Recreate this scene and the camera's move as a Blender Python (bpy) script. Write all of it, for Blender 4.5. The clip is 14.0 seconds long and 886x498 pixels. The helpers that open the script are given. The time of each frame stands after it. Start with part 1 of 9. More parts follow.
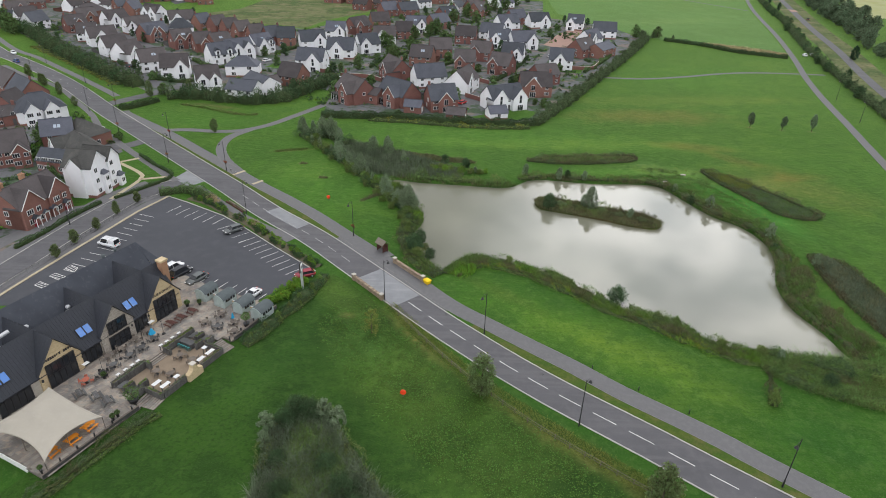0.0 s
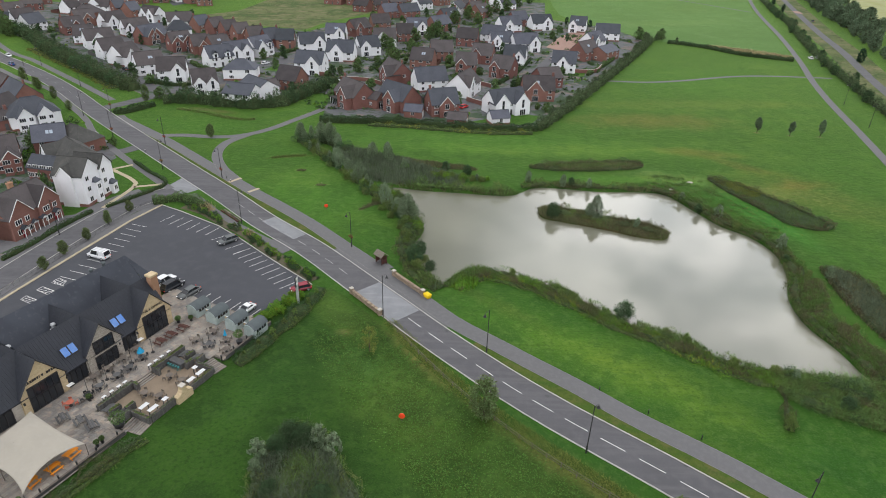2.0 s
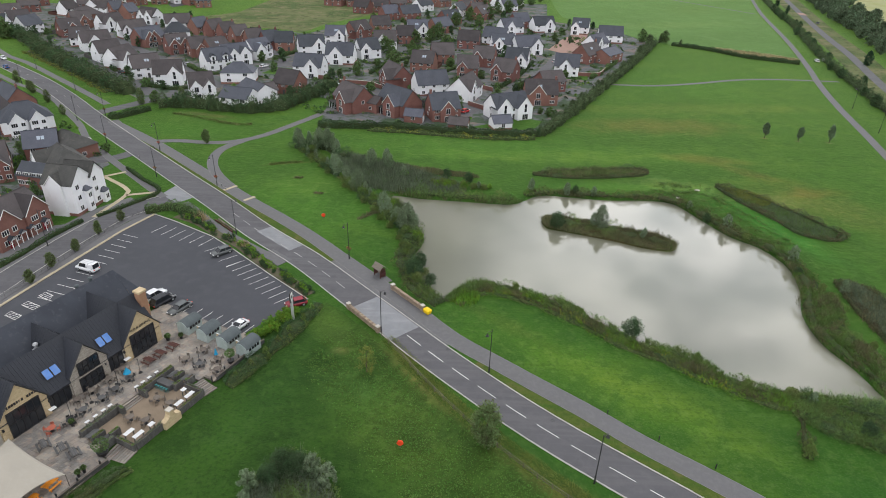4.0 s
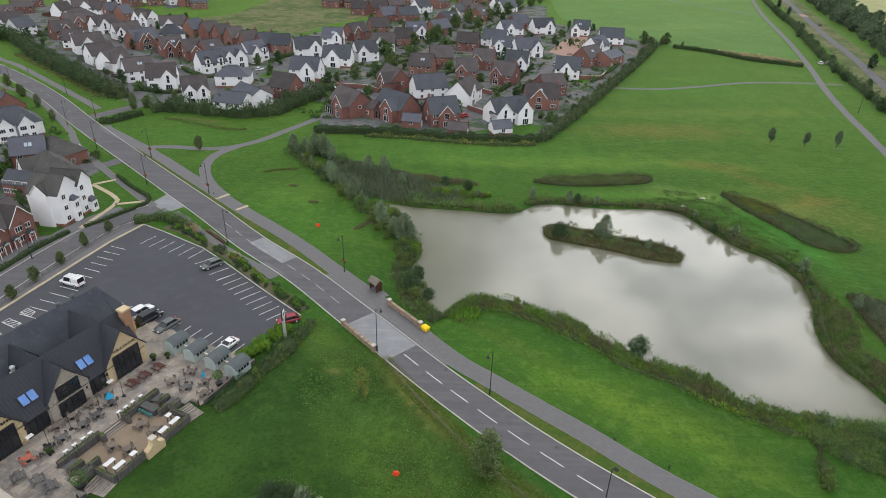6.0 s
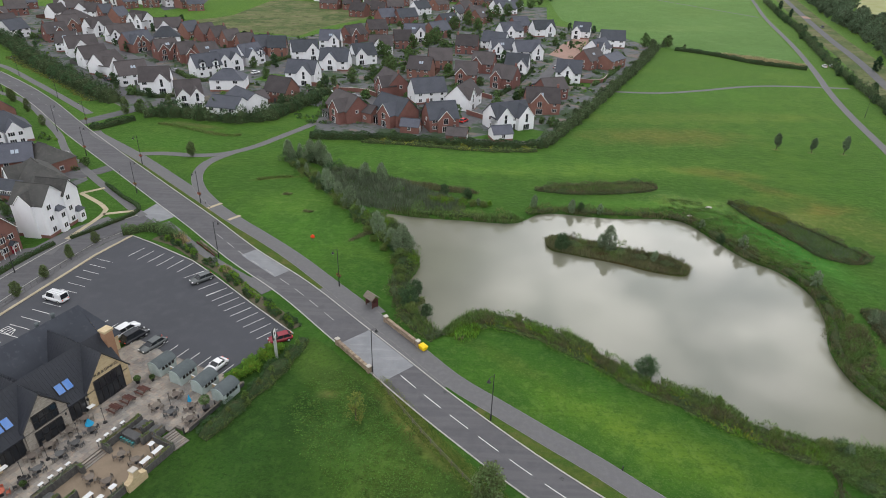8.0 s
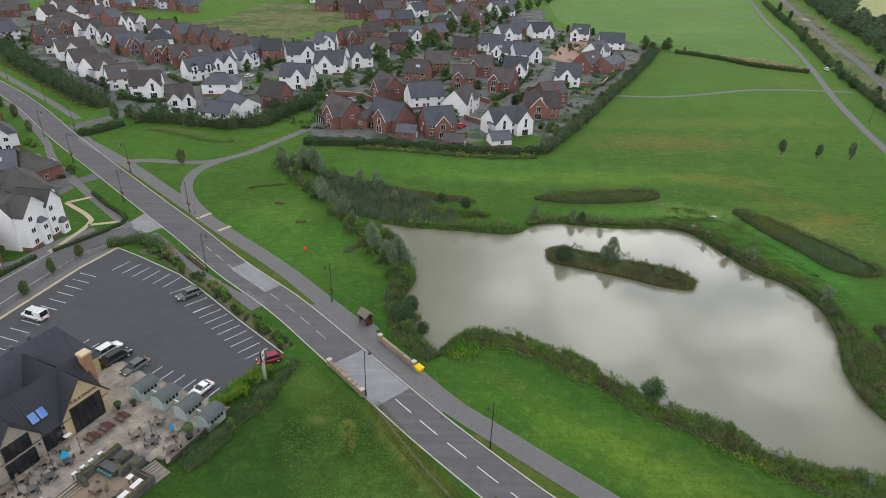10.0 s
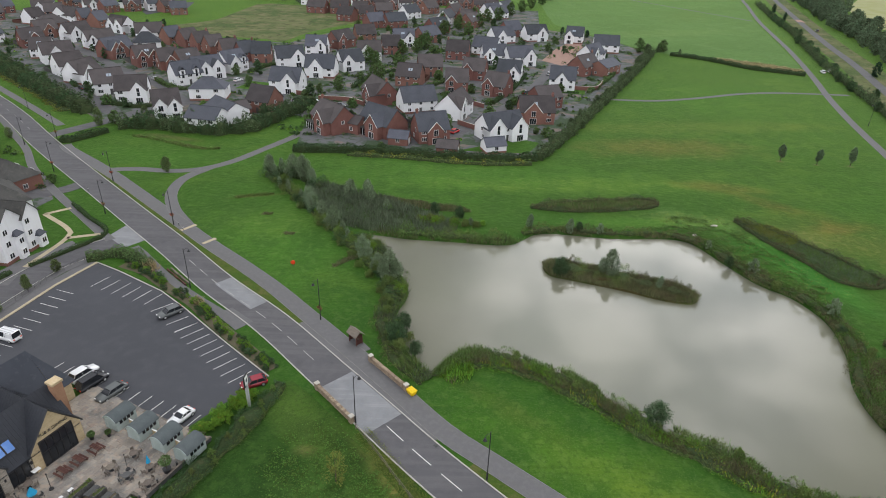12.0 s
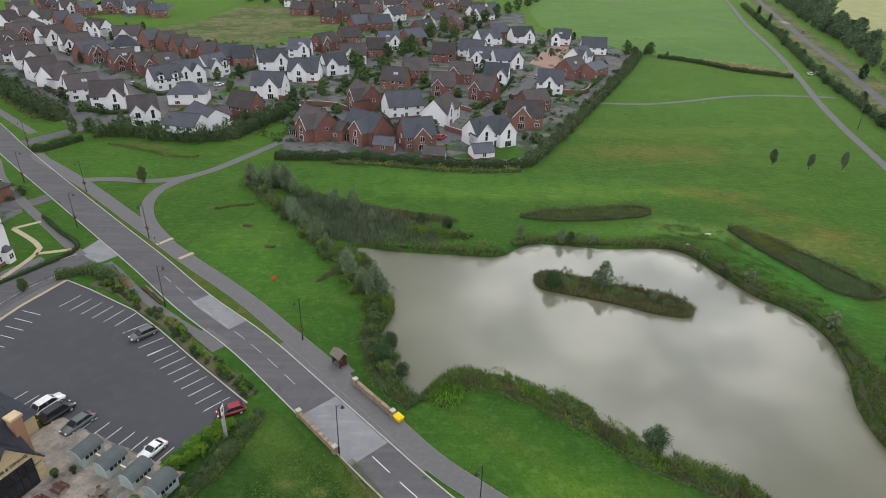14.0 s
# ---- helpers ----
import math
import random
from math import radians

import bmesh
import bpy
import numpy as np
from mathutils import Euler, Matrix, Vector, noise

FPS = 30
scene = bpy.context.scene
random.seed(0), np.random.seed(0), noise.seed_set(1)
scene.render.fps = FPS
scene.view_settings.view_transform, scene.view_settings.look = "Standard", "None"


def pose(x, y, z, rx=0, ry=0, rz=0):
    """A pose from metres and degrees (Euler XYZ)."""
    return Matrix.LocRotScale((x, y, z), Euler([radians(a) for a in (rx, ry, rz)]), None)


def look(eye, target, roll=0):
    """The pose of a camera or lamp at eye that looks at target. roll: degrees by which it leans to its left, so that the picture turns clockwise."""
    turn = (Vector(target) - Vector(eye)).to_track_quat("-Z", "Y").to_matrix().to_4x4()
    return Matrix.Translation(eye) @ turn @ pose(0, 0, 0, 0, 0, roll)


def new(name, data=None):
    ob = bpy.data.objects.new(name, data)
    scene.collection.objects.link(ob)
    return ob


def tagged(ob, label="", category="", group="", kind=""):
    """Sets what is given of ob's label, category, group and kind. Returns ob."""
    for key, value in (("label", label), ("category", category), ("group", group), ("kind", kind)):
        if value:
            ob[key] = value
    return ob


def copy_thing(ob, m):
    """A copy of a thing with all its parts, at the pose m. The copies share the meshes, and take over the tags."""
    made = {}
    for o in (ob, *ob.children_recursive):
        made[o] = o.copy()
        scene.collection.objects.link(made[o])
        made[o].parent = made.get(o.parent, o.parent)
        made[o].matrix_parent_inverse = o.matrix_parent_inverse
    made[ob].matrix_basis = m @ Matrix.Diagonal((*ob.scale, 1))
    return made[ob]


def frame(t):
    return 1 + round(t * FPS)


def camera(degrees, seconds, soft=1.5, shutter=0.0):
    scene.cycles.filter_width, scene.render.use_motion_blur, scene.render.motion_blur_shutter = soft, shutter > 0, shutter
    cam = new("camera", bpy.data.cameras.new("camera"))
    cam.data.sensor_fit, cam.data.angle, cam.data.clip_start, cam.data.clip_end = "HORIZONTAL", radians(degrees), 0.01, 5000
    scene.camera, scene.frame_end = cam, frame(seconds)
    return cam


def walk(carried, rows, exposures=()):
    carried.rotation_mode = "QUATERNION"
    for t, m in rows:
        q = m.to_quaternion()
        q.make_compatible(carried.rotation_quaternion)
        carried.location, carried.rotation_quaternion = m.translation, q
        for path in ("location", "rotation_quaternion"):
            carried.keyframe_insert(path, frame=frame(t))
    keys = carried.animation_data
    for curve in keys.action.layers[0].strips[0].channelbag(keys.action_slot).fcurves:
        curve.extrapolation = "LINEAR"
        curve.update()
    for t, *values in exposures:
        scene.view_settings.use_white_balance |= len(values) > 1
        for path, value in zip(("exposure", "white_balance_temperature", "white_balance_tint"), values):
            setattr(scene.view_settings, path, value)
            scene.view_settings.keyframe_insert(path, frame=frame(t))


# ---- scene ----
cam = camera(71.0, 14.0, 0.95)
# t, x, y, z, yaw to the left, pitch, roll
ROWS = [
    (0.0, 0.47, 2.84, 65.76, 0.82, -28.71, 1.68),
    (0.5, 0.45, 4.04, 65.79, 0.84, -28.70, 1.68),
    (1.0, 0.42, 5.26, 65.81, 0.86, -28.69, 1.68),
    (1.5, 0.39, 6.49, 65.83, 0.89, -28.68, 1.68),
    (2.0, 0.36, 7.73, 65.85, 0.92, -28.67, 1.68),
    (2.5, 0.34, 8.99, 65.86, 0.94, -28.66, 1.68),
    (3.0, 0.31, 10.25, 65.87, 0.97, -28.65, 1.68),
    (5.5, 0.21, 16.72, 65.88, 1.05, -28.59, 1.70),
    (6.0, 0.19, 18.04, 65.87, 0.92, -28.58, 1.70),
    (6.5, 0.17, 19.37, 65.86, 0.83, -28.56, 1.71),
    (7.0, 0.16, 20.70, 65.86, 0.80, -28.55, 1.72),
    (7.5, 0.14, 22.04, 65.85, 0.81, -28.53, 1.72),
    (8.0, 0.13, 23.38, 65.83, 0.84, -28.51, 1.73),
    (10.5, 0.10, 30.14, 65.76, 0.47, -28.41, 1.79),
    (11.0, 0.10, 31.50, 65.75, 0.33, -28.39, 1.80),
    (11.5, 0.10, 32.86, 65.73, 0.17, -28.36, 1.82),
    (12.0, 0.11, 34.22, 65.71, -0.03, -28.33, 1.83),
    (12.5, 0.11, 35.58, 65.70, -0.29, -28.31, 1.85),
    (13.0, 0.12, 36.94, 65.68, -0.60, -28.28, 1.86),
    (13.5, 0.14, 38.30, 65.67, -0.94, -28.25, 1.88),
    (14.0, 0.15, 39.65, 65.66, -1.30, -28.21, 1.90),
]
walk(cam, [(t, pose(x, y, z, 90 + pitch, 0, yaw) @ pose(0, 0, 0, 0, 0, roll)) for t, x, y, z, yaw, pitch, roll in ROWS], [(0.0, 0.06), (7.0, 0.0), (14.0, -0.07)])

# ---- light: a bright overcast sky ----
SUN_UP, SUN_ROUND = 64.0, 28.0
world = bpy.data.worlds.new("overcast_sky")
scene.world = world
world.use_nodes = True
wn, wl = world.node_tree.nodes, world.node_tree.links
wn.clear()
sky = wn.new("ShaderNodeTexSky")
sky.sky_type, sky.sun_disc = "NISHITA", False
sky.sun_elevation, sky.sun_rotation = radians(SUN_UP), radians(SUN_ROUND)
sky_level = wn.new("ShaderNodeVectorMath")
sky_level.operation = "SCALE"
sky_level.inputs["Scale"].default_value = 0.10
wcoord = wn.new("ShaderNodeTexCoord")
wmap = wn.new("ShaderNodeMapping")
wmap.inputs["Scale"].default_value = (1.0, 1.0, 1.6)
wmap.inputs["Location"].default_value = (3.1, 0.55, 0.2)
clouds = wn.new("ShaderNodeTexNoise")
clouds.inputs["Scale"].default_value, clouds.inputs["Detail"].default_value, clouds.inputs["Roughness"].default_value = 6.5, 5.0, 0.5
cramp = wn.new("ShaderNodeValToRGB")
cramp.color_ramp.elements[0].position, cramp.color_ramp.elements[0].color = 0.38, (0.70, 0.75, 0.84, 1)
cramp.color_ramp.elements[1].position, cramp.color_ramp.elements[1].color = 0.60, (1.58, 1.56, 1.58, 1)
glow_dir = wn.new("ShaderNodeVectorMath")
glow_dir.operation = "DOT_PRODUCT"
glow_dir.inputs[1].default_value = (math.sin(radians(21)) * math.cos(radians(33)), math.cos(radians(21)) * math.cos(radians(33)), math.sin(radians(33)))
glow = wn.new("ShaderNodeMapRange")
glow.interpolation_type = "SMOOTHERSTEP"
glow.inputs["From Min"].default_value, glow.inputs["From Max"].default_value = 0.93, 1.0
glow.inputs["To Min"].default_value, glow.inputs["To Max"].default_value = 1.0, 5.4
# added: unseen southern sky brightened to lift the walls that face the camera
south_lift_dir = wn.new("ShaderNodeVectorMath")
south_lift_dir.operation = "DOT_PRODUCT"
south_lift_dir.inputs[1].default_value = (-0.15, -0.87, 0.47)
# gain of that added brightness, rising towards the south
thin = wn.new("ShaderNodeMapRange")
thin.interpolation_type = "SMOOTHERSTEP"
thin.inputs["From Min"].default_value, thin.inputs["From Max"].default_value = 0.0, 1.0
thin.inputs["To Min"].default_value, thin.inputs["To Max"].default_value = 0.93, 1.7
both = wn.new("ShaderNodeMath")
both.operation = "MULTIPLY"
lit = wn.new("ShaderNodeVectorMath")
lit.operation = "SCALE"
cmix = wn.new("ShaderNodeMix")
cmix.data_type = "RGBA"
cmix.inputs["Factor"].default_value = 0.92
back = wn.new("ShaderNodeBackground")
back.inputs["Strength"].default_value = 0.82
wout = wn.new("ShaderNodeOutputWorld")
wl.new(wcoord.outputs["Generated"], wmap.inputs["Vector"])
wl.new(wmap.outputs["Vector"], clouds.inputs["Vector"])
wl.new(clouds.outputs["Fac"], cramp.inputs["Fac"])
wl.new(sky.outputs["Color"], sky_level.inputs[0])
wl.new(sky_level.outputs["Vector"], cmix.inputs["A"])
wl.new(wcoord.outputs["Generated"], glow_dir.inputs[0])
wl.new(glow_dir.outputs["Value"], glow.inputs["Value"])
wl.new(cramp.outputs["Color"], lit.inputs[0])
wl.new(wcoord.outputs["Generated"], south_lift_dir.inputs[0])
wl.new(south_lift_dir.outputs["Value"], thin.inputs["Value"])
wl.new(glow.outputs["Result"], both.inputs[0])
wl.new(thin.outputs["Result"], both.inputs[1])
wl.new(both.outputs["Value"], lit.inputs["Scale"])
wl.new(lit.outputs["Vector"], cmix.inputs["B"])
wl.new(cmix.outputs["Result"], back.inputs["Color"])
wl.new(back.outputs["Background"], wout.inputs["Surface"])
sun = new("sun", bpy.data.lights.new("sun", "SUN"))
sun.data.energy, sun.data.angle, sun.data.color = 0.45, radians(20), (1.0, 0.97, 0.93)
az = radians(SUN_ROUND)
sun.matrix_world = look((150 * math.sin(az), 150 * math.cos(az), 150 * math.tan(radians(SUN_UP))), (0, 0, 0))


# ---- materials ----
def mat(name, base, rough=0.8, tones=(), relief=(), metal=0.0, spec=0.3, island=0.0, each=0.0):
    """tones: (scale, colour, low, high, strength) laid one over the other by noise; relief: (scale, height)."""
    m = bpy.data.materials.new(name)
    m.use_nodes = True
    nt = m.node_tree
    bsdf = nt.nodes["Principled BSDF"]
    bsdf.inputs["Roughness"].default_value = rough
    bsdf.inputs["Metallic"].default_value = metal
    bsdf.inputs["Specular IOR Level"].default_value = spec
    geo = nt.nodes.new("ShaderNodeNewGeometry")
    where = geo.outputs["Position"]
    rgb = nt.nodes.new("ShaderNodeRGB")
    rgb.outputs[0].default_value = (*base, 1)
    colour = rgb.outputs[0]
    for k, (scale, tone, low, high, strength) in enumerate(tones):
        tex = nt.nodes.new("ShaderNodeTexNoise")
        tex.inputs["Detail"].default_value = 4
        mp = nt.nodes.new("ShaderNodeMapping")
        mp.inputs["Location"].default_value = (7.3 * k, 3.1 * k, 1.7 * k)
        mp.inputs["Scale"].default_value = scale[:3] if isinstance(scale, tuple) else (scale, scale, scale)
        mp.inputs["Rotation"].default_value = (0, 0, radians(scale[3]) if isinstance(scale, tuple) and len(scale) > 3 else 0)
        tex.inputs["Scale"].default_value = 1.0
        nt.links.new(where, mp.inputs["Vector"])
        nt.links.new(mp.outputs["Vector"], tex.inputs["Vector"])
        ramp = nt.nodes.new("ShaderNodeMapRange")
        ramp.inputs["From Min"].default_value, ramp.inputs["From Max"].default_value = low, high
        ramp.inputs["To Max"].default_value = strength
        nt.links.new(tex.outputs["Fac"], ramp.inputs["Value"])
        mx = nt.nodes.new("ShaderNodeMix")
        mx.data_type = "RGBA"
        nt.links.new(ramp.outputs["Result"], mx.inputs["Factor"])
        nt.links.new(colour, mx.inputs["A"])
        mx.inputs["B"].default_value = (*tone, 1)
        colour = mx.outputs["Result"]
    for amount, source in ((island, "island"), (each, "each")):
        if amount:
            hsv = nt.nodes.new("ShaderNodeHueSaturation")
            span = nt.nodes.new("ShaderNodeMapRange")
            span.inputs["To Min"].default_value, span.inputs["To Max"].default_value = 1 - amount, 1 + amount
            rnd = geo.outputs["Random Per Island"] if source == "island" else nt.nodes.new("ShaderNodeObjectInfo").outputs["Random"]
            nt.links.new(rnd, span.inputs["Value"])
            nt.links.new(span.outputs["Result"], hsv.inputs["Value"])
            hue = nt.nodes.new("ShaderNodeMapRange")
            hue.inputs["To Min"].default_value, hue.inputs["To Max"].default_value = 0.5 - amount * 0.05, 0.5 + amount * 0.05
            nt.links.new(rnd, hue.inputs["Value"])
            nt.links.new(hue.outputs["Result"], hsv.inputs["Hue"])
            nt.links.new(colour, hsv.inputs["Color"])
            colour = hsv.outputs["Color"]
    nt.links.new(colour, bsdf.inputs["Base Color"])
    last = None
    for scale, height in relief:
        tex = nt.nodes.new("ShaderNodeTexNoise")
        tex.inputs["Scale"].default_value, tex.inputs["Detail"].default_value = scale, 3
        nt.links.new(where, tex.inputs["Vector"])
        bump = nt.nodes.new("ShaderNodeBump")
        bump.inputs["Distance"].default_value = height
        bump.inputs["Strength"].default_value = 0.8
        nt.links.new(tex.outputs["Fac"], bump.inputs["Height"])
        if last:
            nt.links.new(last, bump.inputs["Normal"])
        last = bump.outputs["Normal"]
    if last:
        nt.links.new(last, bsdf.inputs["Normal"])
    return m


def leafy(name, base, tone, spread=0.35, glow=0.25):
    """Foliage: each leaf its own shade, with light passing through."""
    m = mat(name, base, 0.65, [(0.35, tone, 0.35, 0.7, 0.8)], island=spread + 0.12, each=0.12, spec=0.08)
    nt = m.node_tree
    bsdf, out = nt.nodes["Principled BSDF"], nt.nodes["Material Output"]
    tr = nt.nodes.new("ShaderNodeBsdfTranslucent")
    nt.links.new(bsdf.inputs["Base Color"].links[0].from_socket, tr.inputs["Color"])
    mix = nt.nodes.new("ShaderNodeMixShader")
    mix.inputs["Fac"].default_value = glow
    nt.links.new(bsdf.outputs["BSDF"], mix.inputs[1])
    nt.links.new(tr.outputs["BSDF"], mix.inputs[2])
    nt.links.new(mix.outputs["Shader"], out.inputs["Surface"])
    return m


M = {}
def stained(m, spots, usual):
    """Broad soft-edged stains on the turf: x, y, half-widths, turn, colour, strength; usual: the turf's mean colour."""
    nt = m.node_tree
    bsdf = nt.nodes["Principled BSDF"]
    colour = bsdf.inputs["Base Color"].links[0].from_socket
    geo = nt.nodes.new("ShaderNodeNewGeometry")
    rough = nt.nodes.new("ShaderNodeTexNoise")
    rough.inputs["Scale"].default_value = 0.12
    rough.inputs["Detail"].default_value = 5
    nt.links.new(geo.outputs["Position"], rough.inputs["Vector"])
    for x, y, rx, ry, turn, tone, strength in spots:
        mp = nt.nodes.new("ShaderNodeMapping")
        mp.vector_type = "TEXTURE"
        mp.inputs["Location"].default_value = (x, y, 0)
        mp.inputs["Rotation"].default_value = (0, 0, radians(turn))
        mp.inputs["Scale"].default_value = (rx, ry, 1000)
        nt.links.new(geo.outputs["Position"], mp.inputs["Vector"])
        ln = nt.nodes.new("ShaderNodeVectorMath")
        ln.operation = "LENGTH"
        nt.links.new(mp.outputs["Vector"], ln.inputs[0])
        add = nt.nodes.new("ShaderNodeMath")
        add.operation = "ADD"
        nt.links.new(ln.outputs["Value"], add.inputs[0])
        nt.links.new(rough.outputs["Fac"], add.inputs[1])
        rg = nt.nodes.new("ShaderNodeMapRange")
        rg.interpolation_type = "SMOOTHSTEP"
        rg.inputs["From Min"].default_value, rg.inputs["From Max"].default_value = 1.75, 0.7
        rg.inputs["To Min"].default_value, rg.inputs["To Max"].default_value = 0.0, strength
        nt.links.new(add.outputs["Value"], rg.inputs["Value"])
        mx = nt.nodes.new("ShaderNodeMix")
        mx.data_type = "RGBA"
        nt.links.new(rg.outputs["Result"], mx.inputs["Factor"])
        nt.links.new(colour, mx.inputs["A"])
        tint = nt.nodes.new("ShaderNodeVectorMath")
        tint.operation = "MULTIPLY"
        nt.links.new(colour, tint.inputs[0])
        tint.inputs[1].default_value = [a / b for a, b in zip(tone, usual)]
        nt.links.new(tint.outputs["Vector"], mx.inputs["B"])
        colour = mx.outputs["Result"]
    nt.links.new(colour, bsdf.inputs["Base Color"])


M["grass"] = mat("mown_grass", (0.0392, 0.1050, 0.0138), 0.9, [
    ((0.19, 0.006, 1, 4), (0.0254, 0.0757, 0.0099), 0.49, 0.56, 0.5), ((0.014, 0.022, 1), (0.0258, 0.0800, 0.0102), 0.36, 0.62, 0.95), ((0.04, 0.08, 1), (0.0588, 0.1156, 0.0166), 0.48, 0.70, 0.8),
    ((0.05, 1.9, 1, 39), (0.0242, 0.0620, 0.0076), 0.50, 0.62, 0.3), ((0.03, 0.55, 1, 39), (0.0271, 0.0800, 0.0111), 0.50, 0.60, 0.35), (0.22, (0.0249, 0.0729, 0.0111), 0.48, 0.60, 0.8), (0.6, (0.0603, 0.1200, 0.0239), 0.52, 0.66, 0.55), (1.6, (0.0212, 0.0604, 0.0092), 0.50, 0.66, 0.55), (4.5, (0.0694, 0.1289, 0.0367), 0.52, 0.7, 0.5)],
    [(0.8, 0.18), (3.5, 0.1)], spec=0.08)
stained(M["grass"], [(-5, 91.5, 17, 2.6, -51, (0.078, 0.098, 0.022), 0.8), (21, 64.5, 24, 2.6, -42, (0.078, 0.098, 0.022), 0.8), (36.5, 145.2, 23, 9, -21, (0.0712, 0.0522, 0.0218), 1.0), (72, 231, 34, 11, 4, (0.0980, 0.1020, 0.0250), 0.95), (88, 255, 60, 9, 8, (0.0775, 0.1183, 0.0224), 0.8), (96, 165, 22, 12, -30, (0.0931, 0.1173, 0.0251), 0.85), (40, 196, 60, 6, 2, (0.0811, 0.1445, 0.0224), 0.5), (70, 172, 26, 7, -20, (0.0848, 0.1490, 0.0332), 0.7), (78, 150, 6, 20, 25, (0.0387, 0.1229, 0.0198), 0.7), (8, 108, 16, 2.2, -40, (0.0848, 0.1048, 0.0224), 0.2)], (0.040, 0.096, 0.0150))
stained(M["grass"], [(-40, 168, 16, 10, 10, (0.0700, 0.1309, 0.0224), 0.5), (118, 195, 20, 40, 20, (0.0351, 0.0922, 0.0127), 0.6), (30, 90, 30, 6, -38, (0.0655, 0.1309, 0.0171), 0.5), (-48, 182, 9, 0.9, 17, (0.0931, 0.0876, 0.0277), 0.5), (75, 155, 6, 26, 28, (0.0450, 0.1350, 0.0190), 0.75), (46, 173, 30, 3.5, 3, (0.0550, 0.1400, 0.0200), 0.7), (-88, 226, 13, 2.2, -16, (0.0900, 0.0850, 0.0350), 0.7), (55, 70, 10, 5, -30, (0.0300, 0.0900, 0.0150), 0.6), (-36, 152, 15, 26, 42, (0.0560, 0.1320, 0.0190), 0.75), (-86, 208, 24, 9, -14, (0.0500, 0.1250, 0.0180), 0.6)], (0.040, 0.096, 0.0150))
stained(M["grass"], [(22, 92, 34, 8, -38, (0.0660, 0.1400, 0.0190), 0.6), (20, 200, 70, 12, 0, (0.0500, 0.1250, 0.0180), 0.6), (110, 300, 40, 30, 20, (0.0450, 0.1200, 0.0170), 0.5), (68, 219.6, 27, 0.9, 15, (0.0620, 0.1250, 0.0230), 0.75), (60, 178, 13, 5, -32, (0.0600, 0.1250, 0.0250), 0.6), (78, 197.6, 15, 5, -10, (0.0720, 0.0830, 0.0190), 0.75), (86, 188, 10, 3.6, -38, (0.0700, 0.0850, 0.0190), 0.7), (101, 174, 11, 3.6, 10, (0.0800, 0.1000, 0.0200), 0.7), (93, 181, 12, 5, -20, (0.0700, 0.1000, 0.0190), 0.6), (105.6, 221.4, 1.3, 1.1, 0, (0.1000, 0.1050, 0.0400), 0.8)], (0.040, 0.096, 0.0150))
stained(M["grass"], [(116.0, 219.2, 1.3, 1.1, 0, (0.1000, 0.1050, 0.0400), 0.8), (126.2, 218.8, 1.3, 1.1, 0, (0.1000, 0.1050, 0.0400), 0.8)], (0.040, 0.096, 0.0150))
M["meadow"] = mat("rough_grass", (0.0218, 0.0594, 0.0089), 0.9, [
    (0.05, (0.0331, 0.0835, 0.0107), 0.42, 0.62, 0.9), (0.16, (0.0170, 0.0454, 0.0080), 0.46, 0.64, 0.8), (0.6, (0.0378, 0.0863, 0.0151), 0.50, 0.68, 0.75), (1.8, (0.0142, 0.0380, 0.0063), 0.47, 0.66, 0.65), (6.0, (0.0464, 0.0891, 0.0205), 0.52, 0.68, 0.75)],
    [(0.7, 0.3), (3.0, 0.2)], spec=0.1)
stained(M["meadow"], [(-5, 91.5, 17, 2.6, -51, (0.078, 0.098, 0.022), 0.8), (21, 64.5, 24, 2.6, -42, (0.078, 0.098, 0.022), 0.8), (-14, 88, 7, 10, 30, (0.0294, 0.0850, 0.0135), 0.7), (-28, 82, 4, 14, -25, (0.0269, 0.0731, 0.0117), 0.6), (-18, 96, 2.0, 1.4, 0, (0.0600, 0.0697, 0.0200), 0.4), (2, 66, 9, 7, 0, (0.0160, 0.0536, 0.0090), 0.3), (4, 72, 20, 13, -42, (0.0480, 0.1020, 0.0150), 0.65), (-10, 84, 14, 9, -50, (0.0520, 0.1080, 0.0160), 0.6), (2, 54, 12, 12, 0, (0.0420, 0.0960, 0.0140), 0.6), (-20, 102, 4, 12, 40, (0.060, 0.115, 0.018), 0.7)], (0.025, 0.066, 0.0095))
# Paler than the near turf: distance haze is put into this colour.
M["pasture"] = mat("hazed_far_pasture", (0.0533, 0.1214, 0.0362), 0.9, [((0.02, 0.03, 1), (0.0408, 0.0979, 0.0282), 0.38, 0.62, 0.9), (0.09, (0.0721, 0.1370, 0.0482), 0.5, 0.7, 0.8), (0.4, (0.0345, 0.0822, 0.0241), 0.5, 0.7, 0.7), (1.5, (0.0816, 0.1410, 0.0563), 0.52, 0.7, 0.5)], [(0.5, 0.3)], spec=0.1)
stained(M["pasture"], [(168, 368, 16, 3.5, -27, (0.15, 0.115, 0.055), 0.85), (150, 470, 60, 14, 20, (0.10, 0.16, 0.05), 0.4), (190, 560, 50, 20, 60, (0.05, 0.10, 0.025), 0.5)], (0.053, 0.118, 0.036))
for turf, nap in (("grass", 0.24), ("pasture", 0.24), ("meadow", 0.06)):
    sheen = M[turf].node_tree.nodes["Principled BSDF"]
    sheen.inputs["Sheen Weight"].default_value, sheen.inputs["Sheen Roughness"].default_value = nap, 0.35
    sheen.inputs["Sheen Tint"].default_value = (0.55, 0.85, 0.14, 1)
